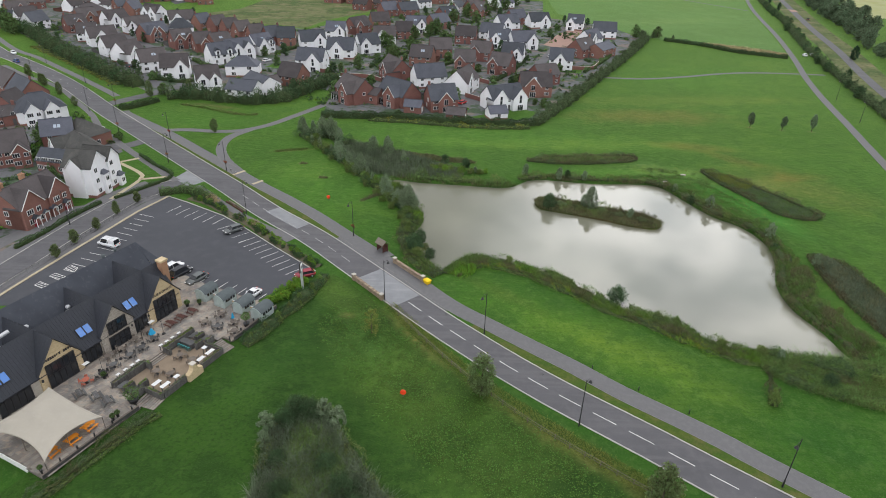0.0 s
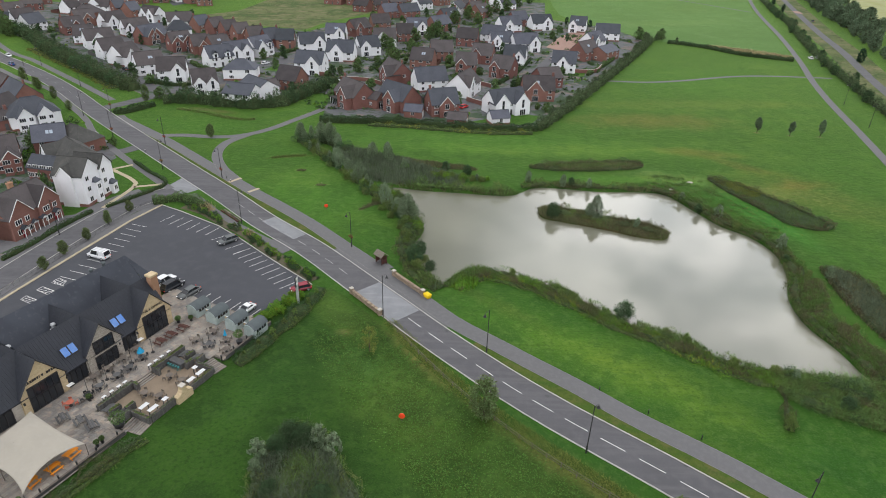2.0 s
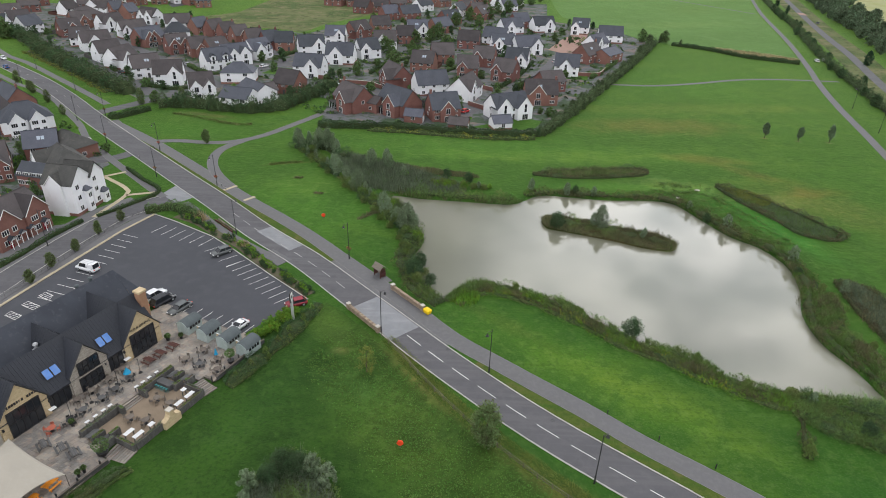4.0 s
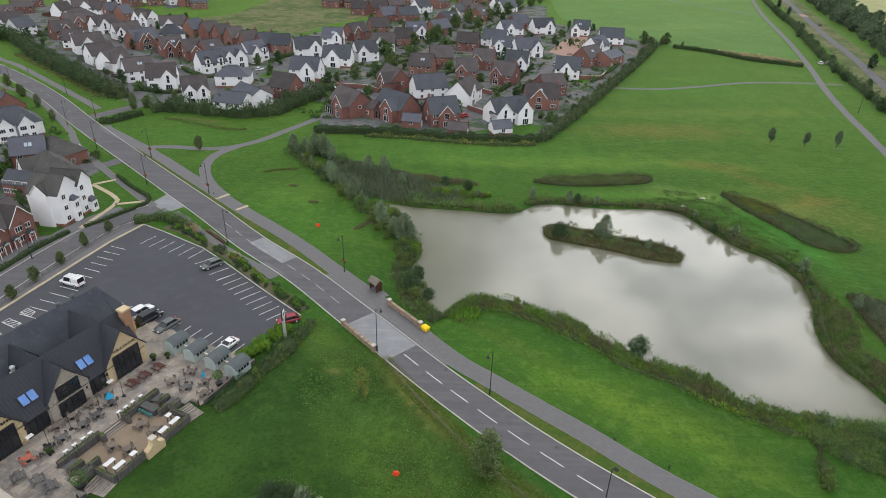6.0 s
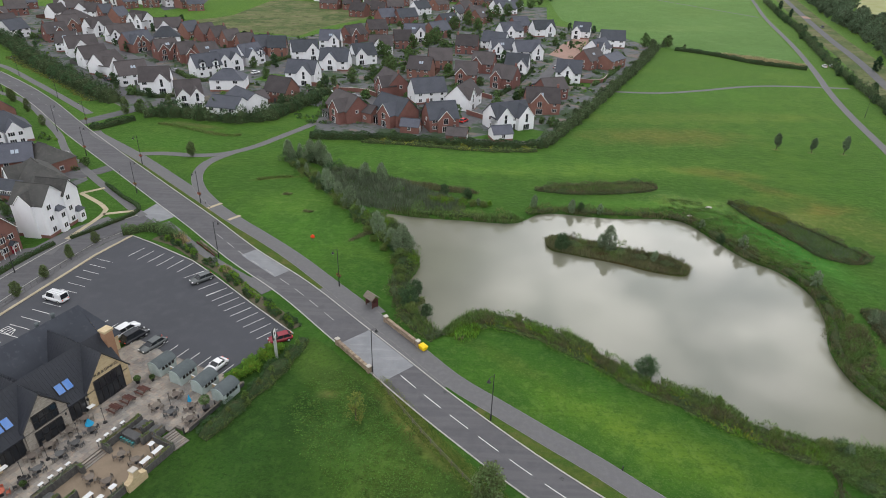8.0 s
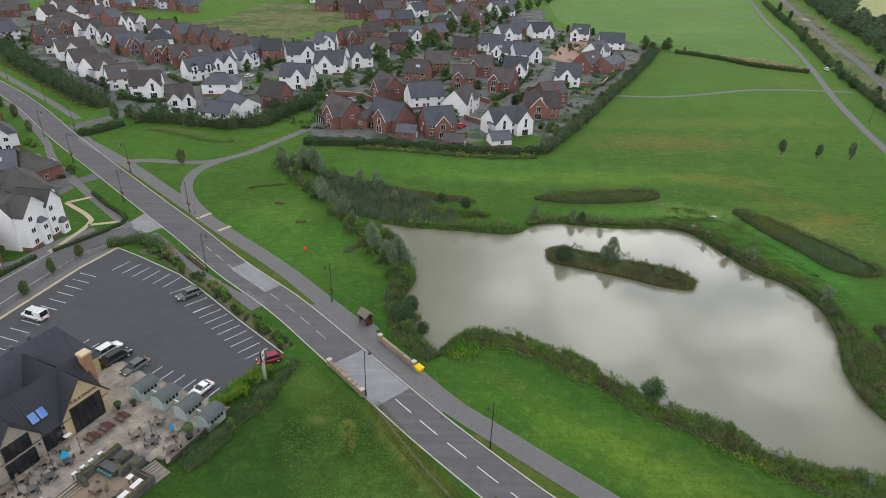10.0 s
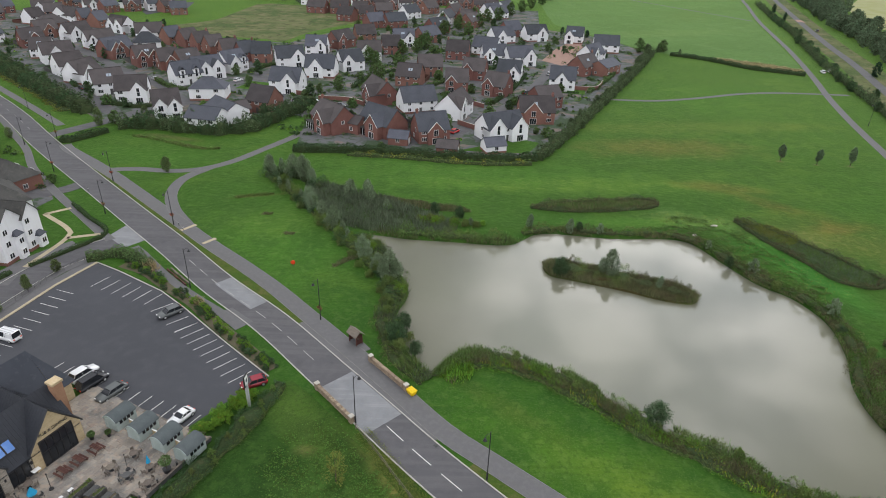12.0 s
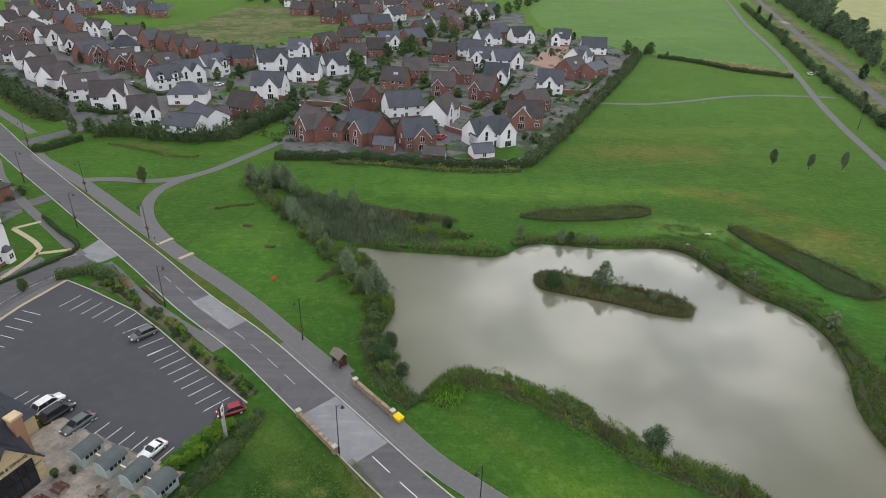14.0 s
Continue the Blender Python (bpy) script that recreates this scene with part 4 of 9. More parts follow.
# ---- car park ----
PARK = [(-71.5, 145.4), (-65.4, 142.2), (-54, 135.3), (-47, 129.4), (-37, 120.2), (-27, 111.4), (-31, 106.4), (-36.5, 98.5), (-49, 104.5), (-57, 108.5), (-64, 112), (-72, 96), (-84.4, 95), (-82.5, 104), (-80, 115), (-77, 127.5), (-75, 136)]
patch("car_park", PARK, 0.028, M["tarmac"], "dark grey tarmac car park with white bay lines", smooth=False)
tagged(strip("kerb_car_park_1", np.array(PARK[0:6], float), -0.1, 0.1, -0.05, 0.12, M["kerb"]), "pale kerb round the car park", "kerb", kind="structure")
tagged(strip("footpath_12", np.array(PARK[12:17] + PARK[:1], float), -2.4, 2.4, -0.05, 0.022, M["footpath"]), "grey footway behind the car park kerb", "footpath", kind="structure")
tagged(strip("kerb_car_park_2", np.array(PARK[12:17] + PARK[:1], float), -0.28, 0.28, -0.05, 0.16, M["buff_path"]), "wide buff stone kerb round the car park", "kerb", kind="structure")
bays = empty("bay_markings", 0, 0, 0, 0, "white painted parking bay lines", "road marking", kind="structure")


def bay_row(a, b, n, dx, dy, wide=0.1):
    for i in range(n):
        t = i / max(1, n - 1)
        p = np.array([a[0] + (b[0] - a[0]) * t, a[1] + (b[1] - a[1]) * t])
        strip("bay_line", np.array([p, p + (dx, dy)]), -wide / 2, wide / 2, 0.02, 0.036, M["lines"], bays)


bay_row((-43.4, 125.3), (-30.0, 112.6), 9, -2.9, -3.1)
bay_row((-50.1, 131.3), (-43.4, 125.3), 4, -3.0, -3.0)
bay_row((-66.2, 140.0), (-53.4, 134.4), 6, -1.9, -3.9)
bay_row((-73.9, 134.6), (-74.9, 120.3), 7, 3.9, -1.25)
bay_row((-75.4, 118.0), (-77.4, 108.5), 5, 4.2, -1.3)
bay_row((-60.7, 113.2), (-34.6, 102.4), 13, -1.75, -3.5)

HATCHED = [[(-77.4, 109.0), (-76.9, 110.3), (-74.9, 109.3), (-74.8, 107.7)], [(-78.7, 105.8), (-78.2, 107.0), (-75.2, 105.7), (-75.7, 104.4)], [(-79.6, 102.4), (-79.3, 103.7), (-76.6, 102.5), (-77.0, 101.2)]]
for box in HATCHED:
    q = [np.array(p) for p in box]
    for a, b in ((0, 1), (1, 2), (2, 3), (3, 0)):
        strip("bay_line", np.array([q[a], q[b]]), -0.05, 0.05, 0.02, 0.037, M["lines"], bays)
    for f in (0.12, 0.4, 0.68):
        strip("hatch_line", np.array([q[0] + (q[3] - q[0]) * f, q[1] + (q[2] - q[1]) * (f + 0.25)]), -0.07, 0.07, 0.02, 0.036, M["lines"], bays)
for a, b in (((-60.1, 160.9), (-57.8, 164.2)), ((-53.0, 154.9), (-51.0, 157.6))):
    tagged(strip("tactile_paving", np.array([a, b]), -0.45, 0.45, 0.02, 0.1, M["buff_path"]), "buff tactile paving across the footpath", "paving", kind="structure")


# ---- houses ----
WALLS = {"W": ("render", "white rendered"), "R": ("brick", "red brick")}
ROOFS = {"S": ("slate", "dark slate roof"), "B": ("brown_tile", "brown tiled roof"), "G": ("weathered_tile", "weathered grey-brown tiled roof")}


def window_mesh(name, w, h, bars, rows=1):
    """A white lattice frame in the xz plane, facing -y, and the pane behind it."""
    t = 0.07

    def lines(n, span, start):
        out = [start]
        for i in range(n):
            c = start + t + i * (span - t) / n
            out += [c, c + (span - t) / n - t]
        return out + [start + span]

    xs, zs = lines(bars, w, -w / 2), lines(rows, h, 0.0)
    bm = bmesh.new()
    grid = [[bm.verts.new((x, -0.08, z)) for x in xs] for z in zs]
    for j in range(len(zs) - 1):
        for i in range(len(xs) - 1):
            if i % 2 == 0 or j % 2 == 0:
                bm.faces.new((grid[j][i], grid[j][i + 1], grid[j + 1][i + 1], grid[j + 1][i]))
    r = bmesh.ops.extrude_face_region(bm, geom=list(bm.faces))
    bmesh.ops.translate(bm, vec=(0, 0.12, 0), verts=[e for e in r["geom"] if isinstance(e, bmesh.types.BMVert)])
    bmesh.ops.recalc_face_normals(bm, faces=bm.faces)
    frame_me = bpy.data.meshes.new("window")
    bm.to_mesh(frame_me)
    bm.free()
    frame_me.materials.append(M["white"])
    bm = box_bm(-w / 2 + 0.03, -0.03, 0.03, w / 2 - 0.03, 0.05, h - 0.03)
    pane_me = bpy.data.meshes.new("pane")
    bm.to_mesh(pane_me)
    bm.free()
    pane_me.materials.append(M["glass"])
    return frame_me, pane_me


WIN = {"small": window_mesh("window_small", 1.2, 1.2, 2), "wide": window_mesh("window_wide", 1.8, 1.25, 3), "tall": window_mesh("window_tall", 1.6, 2.0, 2), "french": window_mesh("window_french", 2.4, 2.1, 3), "slim": window_mesh("window_slim", 1.1, 3.0, 1, 2)}


def put_window(kind, parent, x, y, z, turn):
    frame_me, pane_me = WIN[kind]
    ob = new("window", frame_me)
    ob.parent = parent
    ob.matrix_basis = pose(x, y, z, 0, 0, turn)
    new("pane", pane_me).parent = ob
    return ob


def gable_walls(bm, x0, x1, d, eave, ridge):
    """A block from x0 to x1, d deep, with gable ends at x0 and x1."""
    prof = [(-d / 2, 0), (d / 2, 0), (d / 2, eave), (0, ridge), (-d / 2, eave)]
    a = [bm.verts.new((x0, y, z)) for y, z in prof]
    b = [bm.verts.new((x1, y, z)) for y, z in prof]
    bm.faces.new(a[::-1])
    bm.faces.new(b)
    for i in range(5):
        j = (i + 1) % 5
        bm.faces.new((a[i], a[j], b[j], b[i]))


def gable_roof(bm, x0, x1, d, eave, ridge, over=0.3, thick=0.16):
    """Both slopes of a gable roof along x as one folded slab."""
    k = (ridge - eave) / (d / 2)
    o, z, zr = d / 2 + over, eave - over * k + 0.1, ridge + 0.1
    prof = [(-o, z), (0, zr), (o, z), (o, z - thick), (0, zr - thick), (-o, z - thick)]
    a = [bm.verts.new((x0, y, h)) for y, h in prof]
    c = [bm.verts.new((x1, y, h)) for y, h in prof]
    for i in range(6):
        j = (i + 1) % 6
        bm.faces.new((a[j], a[i], c[i], c[j]))
    for e, flip in ((a, False), (c, True)):
        for f in ((0, 1, 4, 5), (1, 2, 3, 4)):
            bm.faces.new([e[q] for q in (f[::-1] if flip else f)])


def turned(bm, start, m):
    bmesh.ops.transform(bm, matrix=m, verts=list(bm.verts)[start:])


COUNT = [0]
PLOTS = []


def house(x, y, yaw, L, D, eave, ridge, wall, roof, wings=(), name="house", hipped=False):
    COUNT[0] += 1
    r = random.Random(COUNT[0])
    L = min(max(L + 0.8, 8.4), 14.0) if name == "house" else max(L, 5.2)
    PLOTS.append((x, y, yaw, L, D, name))
    wm, wt = WALLS[wall]
    rm, rt = ROOFS[roof]
    label = "%s house with %s" % (wt, rt) if name == "house" else "%s %s with %s" % (wt, name.replace("_", " "), rt)
    if wings and name == "house":
        label += " and %s front gable%s" % ("a" if len(wings) == 1 else "several", "" if len(wings) == 1 else "s")
    th = empty(name, x, y, 0, yaw, label, "house" if name == "house" else "building", "houses of the estate" if name == "house" else "")
    bm, rf = bmesh.new(), bmesh.new()
    ends = L / 2
    if hipped:
        add_box(bm, -ends - D / 4, -D / 2, 0, ends + D / 4, D / 2, eave)
        h, o = ends + D / 4 + 0.35, D / 2 + 0.35
        v = [rf.verts.new(p) for p in ((-h, -o, eave), (h, -o, eave), (h, o, eave), (-h, o, eave), (-ends * 0.5, 0, ridge), (ends * 0.5, 0, ridge))]
        for f in ((0, 1, 5, 4), (1, 2, 5), (2, 3, 4, 5), (3, 0, 4), (3, 2, 1, 0)):
            rf.faces.new([v[i] for i in f])
        ends += D / 4
    else:
        gable_walls(bm, -ends, ends, D, eave, ridge)
        gable_roof(rf, -ends - 0.25, ends + 0.25, D, eave, ridge)
    k = (ridge - eave) / (D / 2)
    taken = []
    for off, reach in wings:
        side = 1 if reach > 0 else -1
        w = min(6.2, L * 0.5) if len(wings) < 3 else 4.6
        off = max(-ends + w / 2, min(ends - w / 2, off))
        out = max(D / 2 + 0.5, min(D / 2 + 2.6, abs(reach)))
        top = min(ridge - 0.2, eave + w / 2 * 1.15)
        m = Matrix.Translation((off, 0, 0)) @ Matrix.Rotation(radians(90 * side), 4, "Z")
        n0 = len(bm.verts)
        gable_walls(bm, 0.2, out, w, eave, top)
        bm.verts.ensure_lookup_table()
        turned(bm, n0, m)
        inner = max(0.0, (ridge - top) / k - 0.05)
        wr = bmesh.new()
        gable_roof(wr, inner, out + 0.25, w, eave, top, 0.25)
        turned(wr, 0, m)
        part("wing_roof", wr, M[rm], th)
        taken.append((off, w, side))
        turn = 0 if side < 0 else 180
        fy = side * (out + 0.02)
        if name == "house":
            if y < 215:
                for z in (0.95, 3.2):
                    put_window("wide", th, off - 1.1, fy, z, turn)
                    put_window("small", th, off + 1.3, fy, z, turn)
            elif wall == "W" and r.random() < 0.5:
                put_window("slim", th, off, fy, 2.75, turn)
                put_window("french", th, off, fy, 0.05, turn)
            else:
                put_window("tall", th, off, fy, 2.9, turn)
                put_window("french", th, off, fy, 0.15, turn)
        barge = bmesh.new()
        for s in (-1, 1):
            a, b = (off + s * (w / 2 + 0.25), fy - side * -0.22, eave - 0.25), (off, fy - side * -0.22, top + 0.02)
            add_tube(barge, a, b, 0.09, 0.09, 4)
        part("bargeboard", barge, M["white"], th, "white painted bargeboards")
    part("wall", bm, M[wm], th)
    if wall == "W" and (name == "apartment_block" or r.random() < 0.35):
        part("plinth", box_bm(-ends - 0.04, -D / 2 - 0.04, 0, ends + 0.04, D / 2 + 0.04, 0.75), M["brick"], th, "red brick plinth")
    ro = part("roof", rf, M[rm], th)
    # ridge tiles
    rb = bmesh.new()
    add_tube(rb, (-ends - 0.2 if not hipped else -L * 0.25, 0, ridge + 0.1), (ends + 0.2 if not hipped else L * 0.25, 0, ridge + 0.1), 0.13, 0.13, 6)
    part("ridge_tiles", rb, M[rm], ro)
    if name == "garage":
        put_window("small", th, 0, -D / 2 - 0.02, 1.1, 0)
        d = box_bm(ends + 0.0, -1.2, 0, ends + 0.06, 1.2, 2.1, 0.02)
        part("garage_door", d, M["white"], th, "white garage door")
        return th
    if wall == "R" and r.random() < 0.55:
        cb = bmesh.new()
        cx = r.choice((-1, 1)) * (ends - 0.6)
        add_box(cb, cx - 0.4, -0.3, ridge - 1, cx + 0.4, 0.3, ridge + 1.1)
        add_box(cb, cx - 0.46, -0.36, ridge + 0.95, cx + 0.46, 0.36, ridge + 1.12)
        for s in (-0.2, 0.2):
            add_tube(cb, (cx + s, 0, ridge + 1.1), (cx + s, 0, ridge + 1.45), 0.11, 0.1, 8)
        part("chimney", cb, M["brick"], th, "brick chimney stack with clay pots")
    levels = [0.95, 3.2] if eave < 7 else [0.95, 3.6, 6.2]
    far = y > 330
    for side in (-1, 1):
        if far and math.cos(radians(yaw)) * side > 0:
            continue
        n = 1 if name == "apartment_block" else 4 if y < 170 else 3 if L > 9 else 2
        for i in range(n):
            wx = -ends + (i + 0.5) * 2 * ends / n
            if any(s == side and abs(wx - o) < w / 2 + 0.6 for o, w, s in taken):
                continue
            for lev in levels:
                if lev < 1 and i == n // 2 and side < 0:
                    d = box_bm(wx - 0.5, side * D / 2 - 0.05, 0, wx + 0.5, side * D / 2 + 0.05, 2.1, 0.01)
                    part("door", d, M["grey_wood"], th, "dark front door")
                    continue
                put_window(r.choice(("small", "wide")), th, wx, side * (D / 2 + 0.02), lev, 0 if side < 0 else 180)
    for side in (-1, 1):
        for lev in levels:
            if name == "house" and r.random() < (0.3 if far else 0.75):
                put_window("small", th, side * (ends + 0.02), r.uniform(-1.2, 1.2), lev, 90 if side > 0 else -90)
    if r.random() < 0.25 and not hipped:
        sb = bmesh.new()
        s = r.choice((-1, 1))
        m = Matrix.Translation((r.uniform(-1, 1), s * D / 4, (eave + ridge) / 2 + 0.12)) @ Matrix.Rotation(-s * math.atan(k), 4, "X")
        for o in (-0.5, 0.5):
            add_box(sb, o - 0.4, -0.6, 0, o + 0.4, 0.6, 0.1, m)
        part("roof_window", sb, M["roof_light"], th, "pair of roof windows")
    return th


def garage(x, y, yaw, L, D, eave, ridge, wall, roof, wings=()):
    return house(x, y, yaw, L, D, eave, ridge, wall, roof, wings, "garage")


def hip(x, y, yaw, L, D, eave, ridge, wall, roof, wings=()):
    return house(x, y, yaw, L, D, eave, ridge, wall, roof, wings, "house", True)


def flats(x, y, yaw, L, D, eave, ridge, wall, roof, wings=()):
    return house(x, y, yaw, L, D, eave, ridge, wall, roof, wings, "apartment_block")


def bay(th, x, y, levels):
    """A projecting bay on the end wall with its own slate lid and windows."""
    top = levels[-1] + 1.9
    b = part("bay", box_bm(x, y - 0.95, 0, x + 0.9, y + 0.95, top), M["render"], th, "white projecting bay")
    bm = bmesh.new()
    v = [bm.verts.new(p) for p in ((x - 0.1, y - 1.2, top), (x + 1.15, y - 1.2, top), (x + 1.15, y + 1.2, top), (x - 0.1, y + 1.2, top), (x - 0.05, y - 0.5, top + 1.0), (x - 0.05, y + 0.5, top + 1.0))]
    for f in ((0, 1, 4), (1, 2, 5, 4), (2, 3, 5), (3, 2, 1, 0), (0, 4, 5, 3)):
        bm.faces.new([v[i] for i in f])
    part("lid", bm, M["slate"], b, "small slate roof")
    for z in levels:
        put_window("small", th, x + 0.92, y, z, 90)


def garden_room(th, x0, x1, y):
    """A dark glazed room with a flat grey roof on the garden side."""
    g_ = part("garden_room", box_bm(x0, y - 2.0, 0, x1, y, 2.35), M["glass"], th, "dark glazed garden room")
    part("flat_roof", box_bm(x0 - 0.2, y - 2.3, 2.35, x1 + 0.2, y, 2.6, 0.03), M["weathered_tile"], g_, "flat grey roof")
    for k in range(5):
        x = x0 + (x1 - x0) * k / 4
        part("mullion", box_bm(x - 0.05, y - 2.06, 0, x + 0.05, y - 1.98, 2.35), M["white"], g_)


def dormer(th, x, y, eave):
    """A white gabled dormer that breaks the eaves, with a tall dark window."""
    d = part("dormer", box_bm(x - 1.15, y - 0.15, eave - 1.6, x + 1.15, y + 2.2, eave + 1.7), M["render"], th, "white dormer")
    bm = bmesh.new()
    gable_roof(bm, -2.6, 0.4, 2.3, eave + 1.7, eave + 2.9, 0.2, 0.14)
    turned(bm, 0, Matrix.Translation((x, y - 0.1, 0)) @ Matrix.Rotation(radians(-90), 4, "Z"))
    part("lid", bm, M["slate"], d, "small slate roof")
    put_window("slim", th, x, y - 0.17, eave - 1.5, 0)


garden_room(house(-38.5, 240.9, -49, 18.2, 9.6, 4.5, 9.1, 'R', 'B', ((2.7, -8.1),)), -6.4, -1.2, -4.8)
garden_room(house(-21.4, 238.2, -42, 13.4, 9.6, 4.5, 9.1, 'R', 'S', ((2.3, -8.5),)), -6.2, -1.4, -4.8)
house(-5.3, 232.9, 20, 9.6, 9.6, 4.5, 9.1, 'R', 'S', ((-0.0, -6.3),))
garage(-30.3, 238.3, -30, 5.5, 6.0, 3.6, 5.6, 'R', 'B', ())
garage(-15.0, 227.4, -10, 6.4, 5.0, 2.5, 4.4, 'R', 'S', ())
garage(0.7, 219.5, -9, 6.6, 5.0, 2.5, 4.4, 'R', 'B', ())
house(18.0, 237.2, 28, 14.7, 9.6, 4.5, 8.6, 'W', 'S', ((-4.2, -5.5), (5.9, -6.5)))
garage(15.1, 222.7, 18, 6.7, 5.5, 2.6, 4.6, 'W', 'S', ())
house(32.3, 257.7, 2, 11.7, 9.6, 4.5, 9.1, 'R', 'B', ((-1.5, -4.5),))
house(38.5, 278.3, 23, 9.5, 9.6, 4.5, 8.0, 'R', 'B', ())
house(50.2, 309.4, -11, 10.3, 9.6, 4.5, 9.1, 'W', 'S', ((-0.3, -12.8),))
house(-26.5, 277.5, -60, 17.6, 9.6, 4.5, 9.1, 'R', 'B', ((4.0, -8.3),))
house(-11.5, 266.9, 22, 12.4, 9.5, 4.5, 9.1, 'W', 'S', ())
house(2.8, 261.4, 68, 16.0, 9.6, 4.5, 9.1, 'W', 'B', ((-3.5, -2.9),))
house(3.8, 299.1, 0, 8.6, 9.6, 4.5, 9.1, 'R', 'B', ((-6.1, -5.3),))
house(12.3, 321.7, -15, 9.3, 9.6, 4.5, 9.1, 'R', 'B', ((-3.9, -5.0),))
house(20.9, 294.1, -26, 9.1, 9.6, 4.5, 9.1, 'R', 'B', ((-4.9, -2.5),))
house(27.9, 320.2, -13, 9.8, 9.6, 4.5, 9.1, 'W', 'S', ((4.4, -8.8),))
house(-16.3, 306.2, -12, 9.8, 9.6, 4.5, 9.1, 'R', 'B', ())
house(-8.5, 326.8, 8, 10.0, 9.6, 4.5, 9.1, 'R', 'B', ())
house(-68.3, 367.1, 0, 10.0, 9.6, 4.5, 9.1, 'W', 'S', ((8.3, -3.4),))
house(-59.2, 386.0, 55, 12.7, 9.6, 4.5, 9.1, 'R', 'B', ((-9.2, -5.6),))
house(-48.7, 407.0, 22, 10.4, 9.6, 4.5, 9.1, 'R', 'B', ())
house(-46.3, 332.2, 31, 10.2, 9.6, 4.5, 9.1, 'W', 'S', ((-3.6, -0.9),))
house(-40.1, 356.7, 9, 11.0, 9.6, 4.5, 9.1, 'W', 'B', ((-1.7, -6.4),))
house(-56.8, 317.4, -3, 12.4, 9.6, 4.5, 9.1, 'W', 'S', ((-1.4, -1.6),))
house(-30.6, 374.3, 10, 8.7, 9.6, 4.5, 9.1, 'R', 'B', ())
house(-25.6, 396.7, 10, 10.9, 9.6, 4.5, 9.1, 'W', 'S', ((4.0, -6.6),))
house(-12.8, 408.8, 47, 13.4, 9.6, 4.5, 9.1, 'R', 'S', ())
house(-7.8, 442.4, 46, 16.5, 9.6, 4.5, 9.1, 'R', 'S', ())
house(-48.6, 455.8, 38, 11.3, 9.6, 4.5, 9.1, 'R', 'S', ())
house(-35.7, 458.6, 34, 13.5, 9.6, 4.5, 9.1, 'R', 'S', ())
house(-28.7, 500.7, 50, 14.9, 9.6, 4.5, 9.1, 'W', 'S', ())
house(-2.2, 482.1, 68, 19.9, 9.6, 4.5, 9.1, 'W', 'S', ())
house(4.8, 365.6, -8, 10.7, 9.6, 4.5, 9.1, 'R', 'B', ())
house(20.1, 377.9, -22, 12.6, 9.6, 4.5, 9.1, 'W', 'S', ())
house(30.4, 414.8, 28, 13.4, 9.6, 4.5, 9.1, 'W', 'S', ((-3.6, -8.5),))
house(37.8, 437.6, 35, 11.1, 9.6, 4.5, 9.1, 'R', 'S', ())
house(22.7, 357.6, 9, 11.2, 9.6, 4.5, 9.1, 'W', 'S', ((-4.5, -2.0),))
house(35.1, 355.1, 20, 15.0, 9.6, 4.5, 9.1, 'W', 'S', ((5.8, -6.1),))
house(51.3, 426.0, 20, 13.1, 9.6, 4.5, 9.1, 'W', 'S', ((2.8, -5.2),))
house(75.1, 423.1, -16, 9.3, 9.6, 4.5, 9.1, 'W', 'S', ((-4.9, -8.6),))
house(87.9, 396.3, -6, 12.9, 10.0, 4.5, 9.1, 'W', 'S', ())
house(74.0, 367.4, 51, 18.4, 9.6, 4.5, 9.1, 'W', 'S', ((-12.9, -5.2),))
house(64.8, 338.7, 47, 12.4, 9.6, 4.5, 9.1, 'R', 'B', ())
house(75.1, 339.6, 50, 13.4, 9.6, 4.5, 7.0, 'R', 'S', ())
house(-119.8, 269.7, 17, 10.5, 9.6, 4.5, 9.1, 'W', 'B', ((3.5, -12.9),))
house(-99.3, 250.8, 27, 8.3, 9.6, 4.5, 9.1, 'W', 'B', ((-6.2, -6.3), (4.6, -9.9)))
hip(-92.4, 275.0, 7, 6.7, 10.0, 4.5, 8.0, 'W', 'S', ())
house(-79.8, 236.7, -12, 10.4, 9.6, 4.6, 7.5, 'W', 'S', ())
house(-76.4, 246.0, -44, 15.5, 9.6, 4.6, 7.5, 'W', 'S', ())
garage(-73.9, 251.7, 51, 6.0, 6.0, 3.0, 5.5, 'R', 'B', ())
house(-67.1, 260.2, -20, 8.9, 9.6, 4.5, 9.1, 'R', 'B', ())
terrace_end = house(-110.3, 297.4, 44, 10.8, 9.0, 4.5, 9.1, 'W', 'S', ())
for x in (-2.9, 2.9):
    dormer(terrace_end, x, -4.5, 4.5)
house(-105.3, 308.2, 44, 11.9, 9.6, 4.5, 9.1, 'W', 'S', ((-3.8, -9.5), (2.7, -6.2)))
dormer(house(-98.8, 322.5, 55, 10.4, 9.6, 4.5, 9.1, 'W', 'S', ((-3.7, -7.0),)), 3.0, -4.8, 4.5)
house(-65.8, 291.2, -7, 11.9, 9.6, 4.5, 9.1, 'W', 'S', ((2.7, -10.6),))
house(-75.6, 336.6, 22, 12.0, 9.6, 4.5, 9.1, 'W', 'S', ((-1.8, 0.1), (5.4, -0.2)))
house(-56.5, 319.2, 0, 8.6, 9.6, 4.5, 9.1, 'W', 'S', ())
house(-194.0, 338.2, 19, 8.6, 9.6, 4.5, 9.1, 'W', 'B', ())
house(-182.0, 328.9, 42, 12.6, 9.6, 4.5, 9.1, 'W', 'B', ((-1.4, -12.5),))
house(-164.6, 306.7, 51, 10.3, 9.6, 4.5, 9.1, 'W', 'B', ())
house(-152.1, 294.4, 71, 10.7, 9.6, 4.5, 9.1, 'W', 'B', ((-4.7, -10.0),))
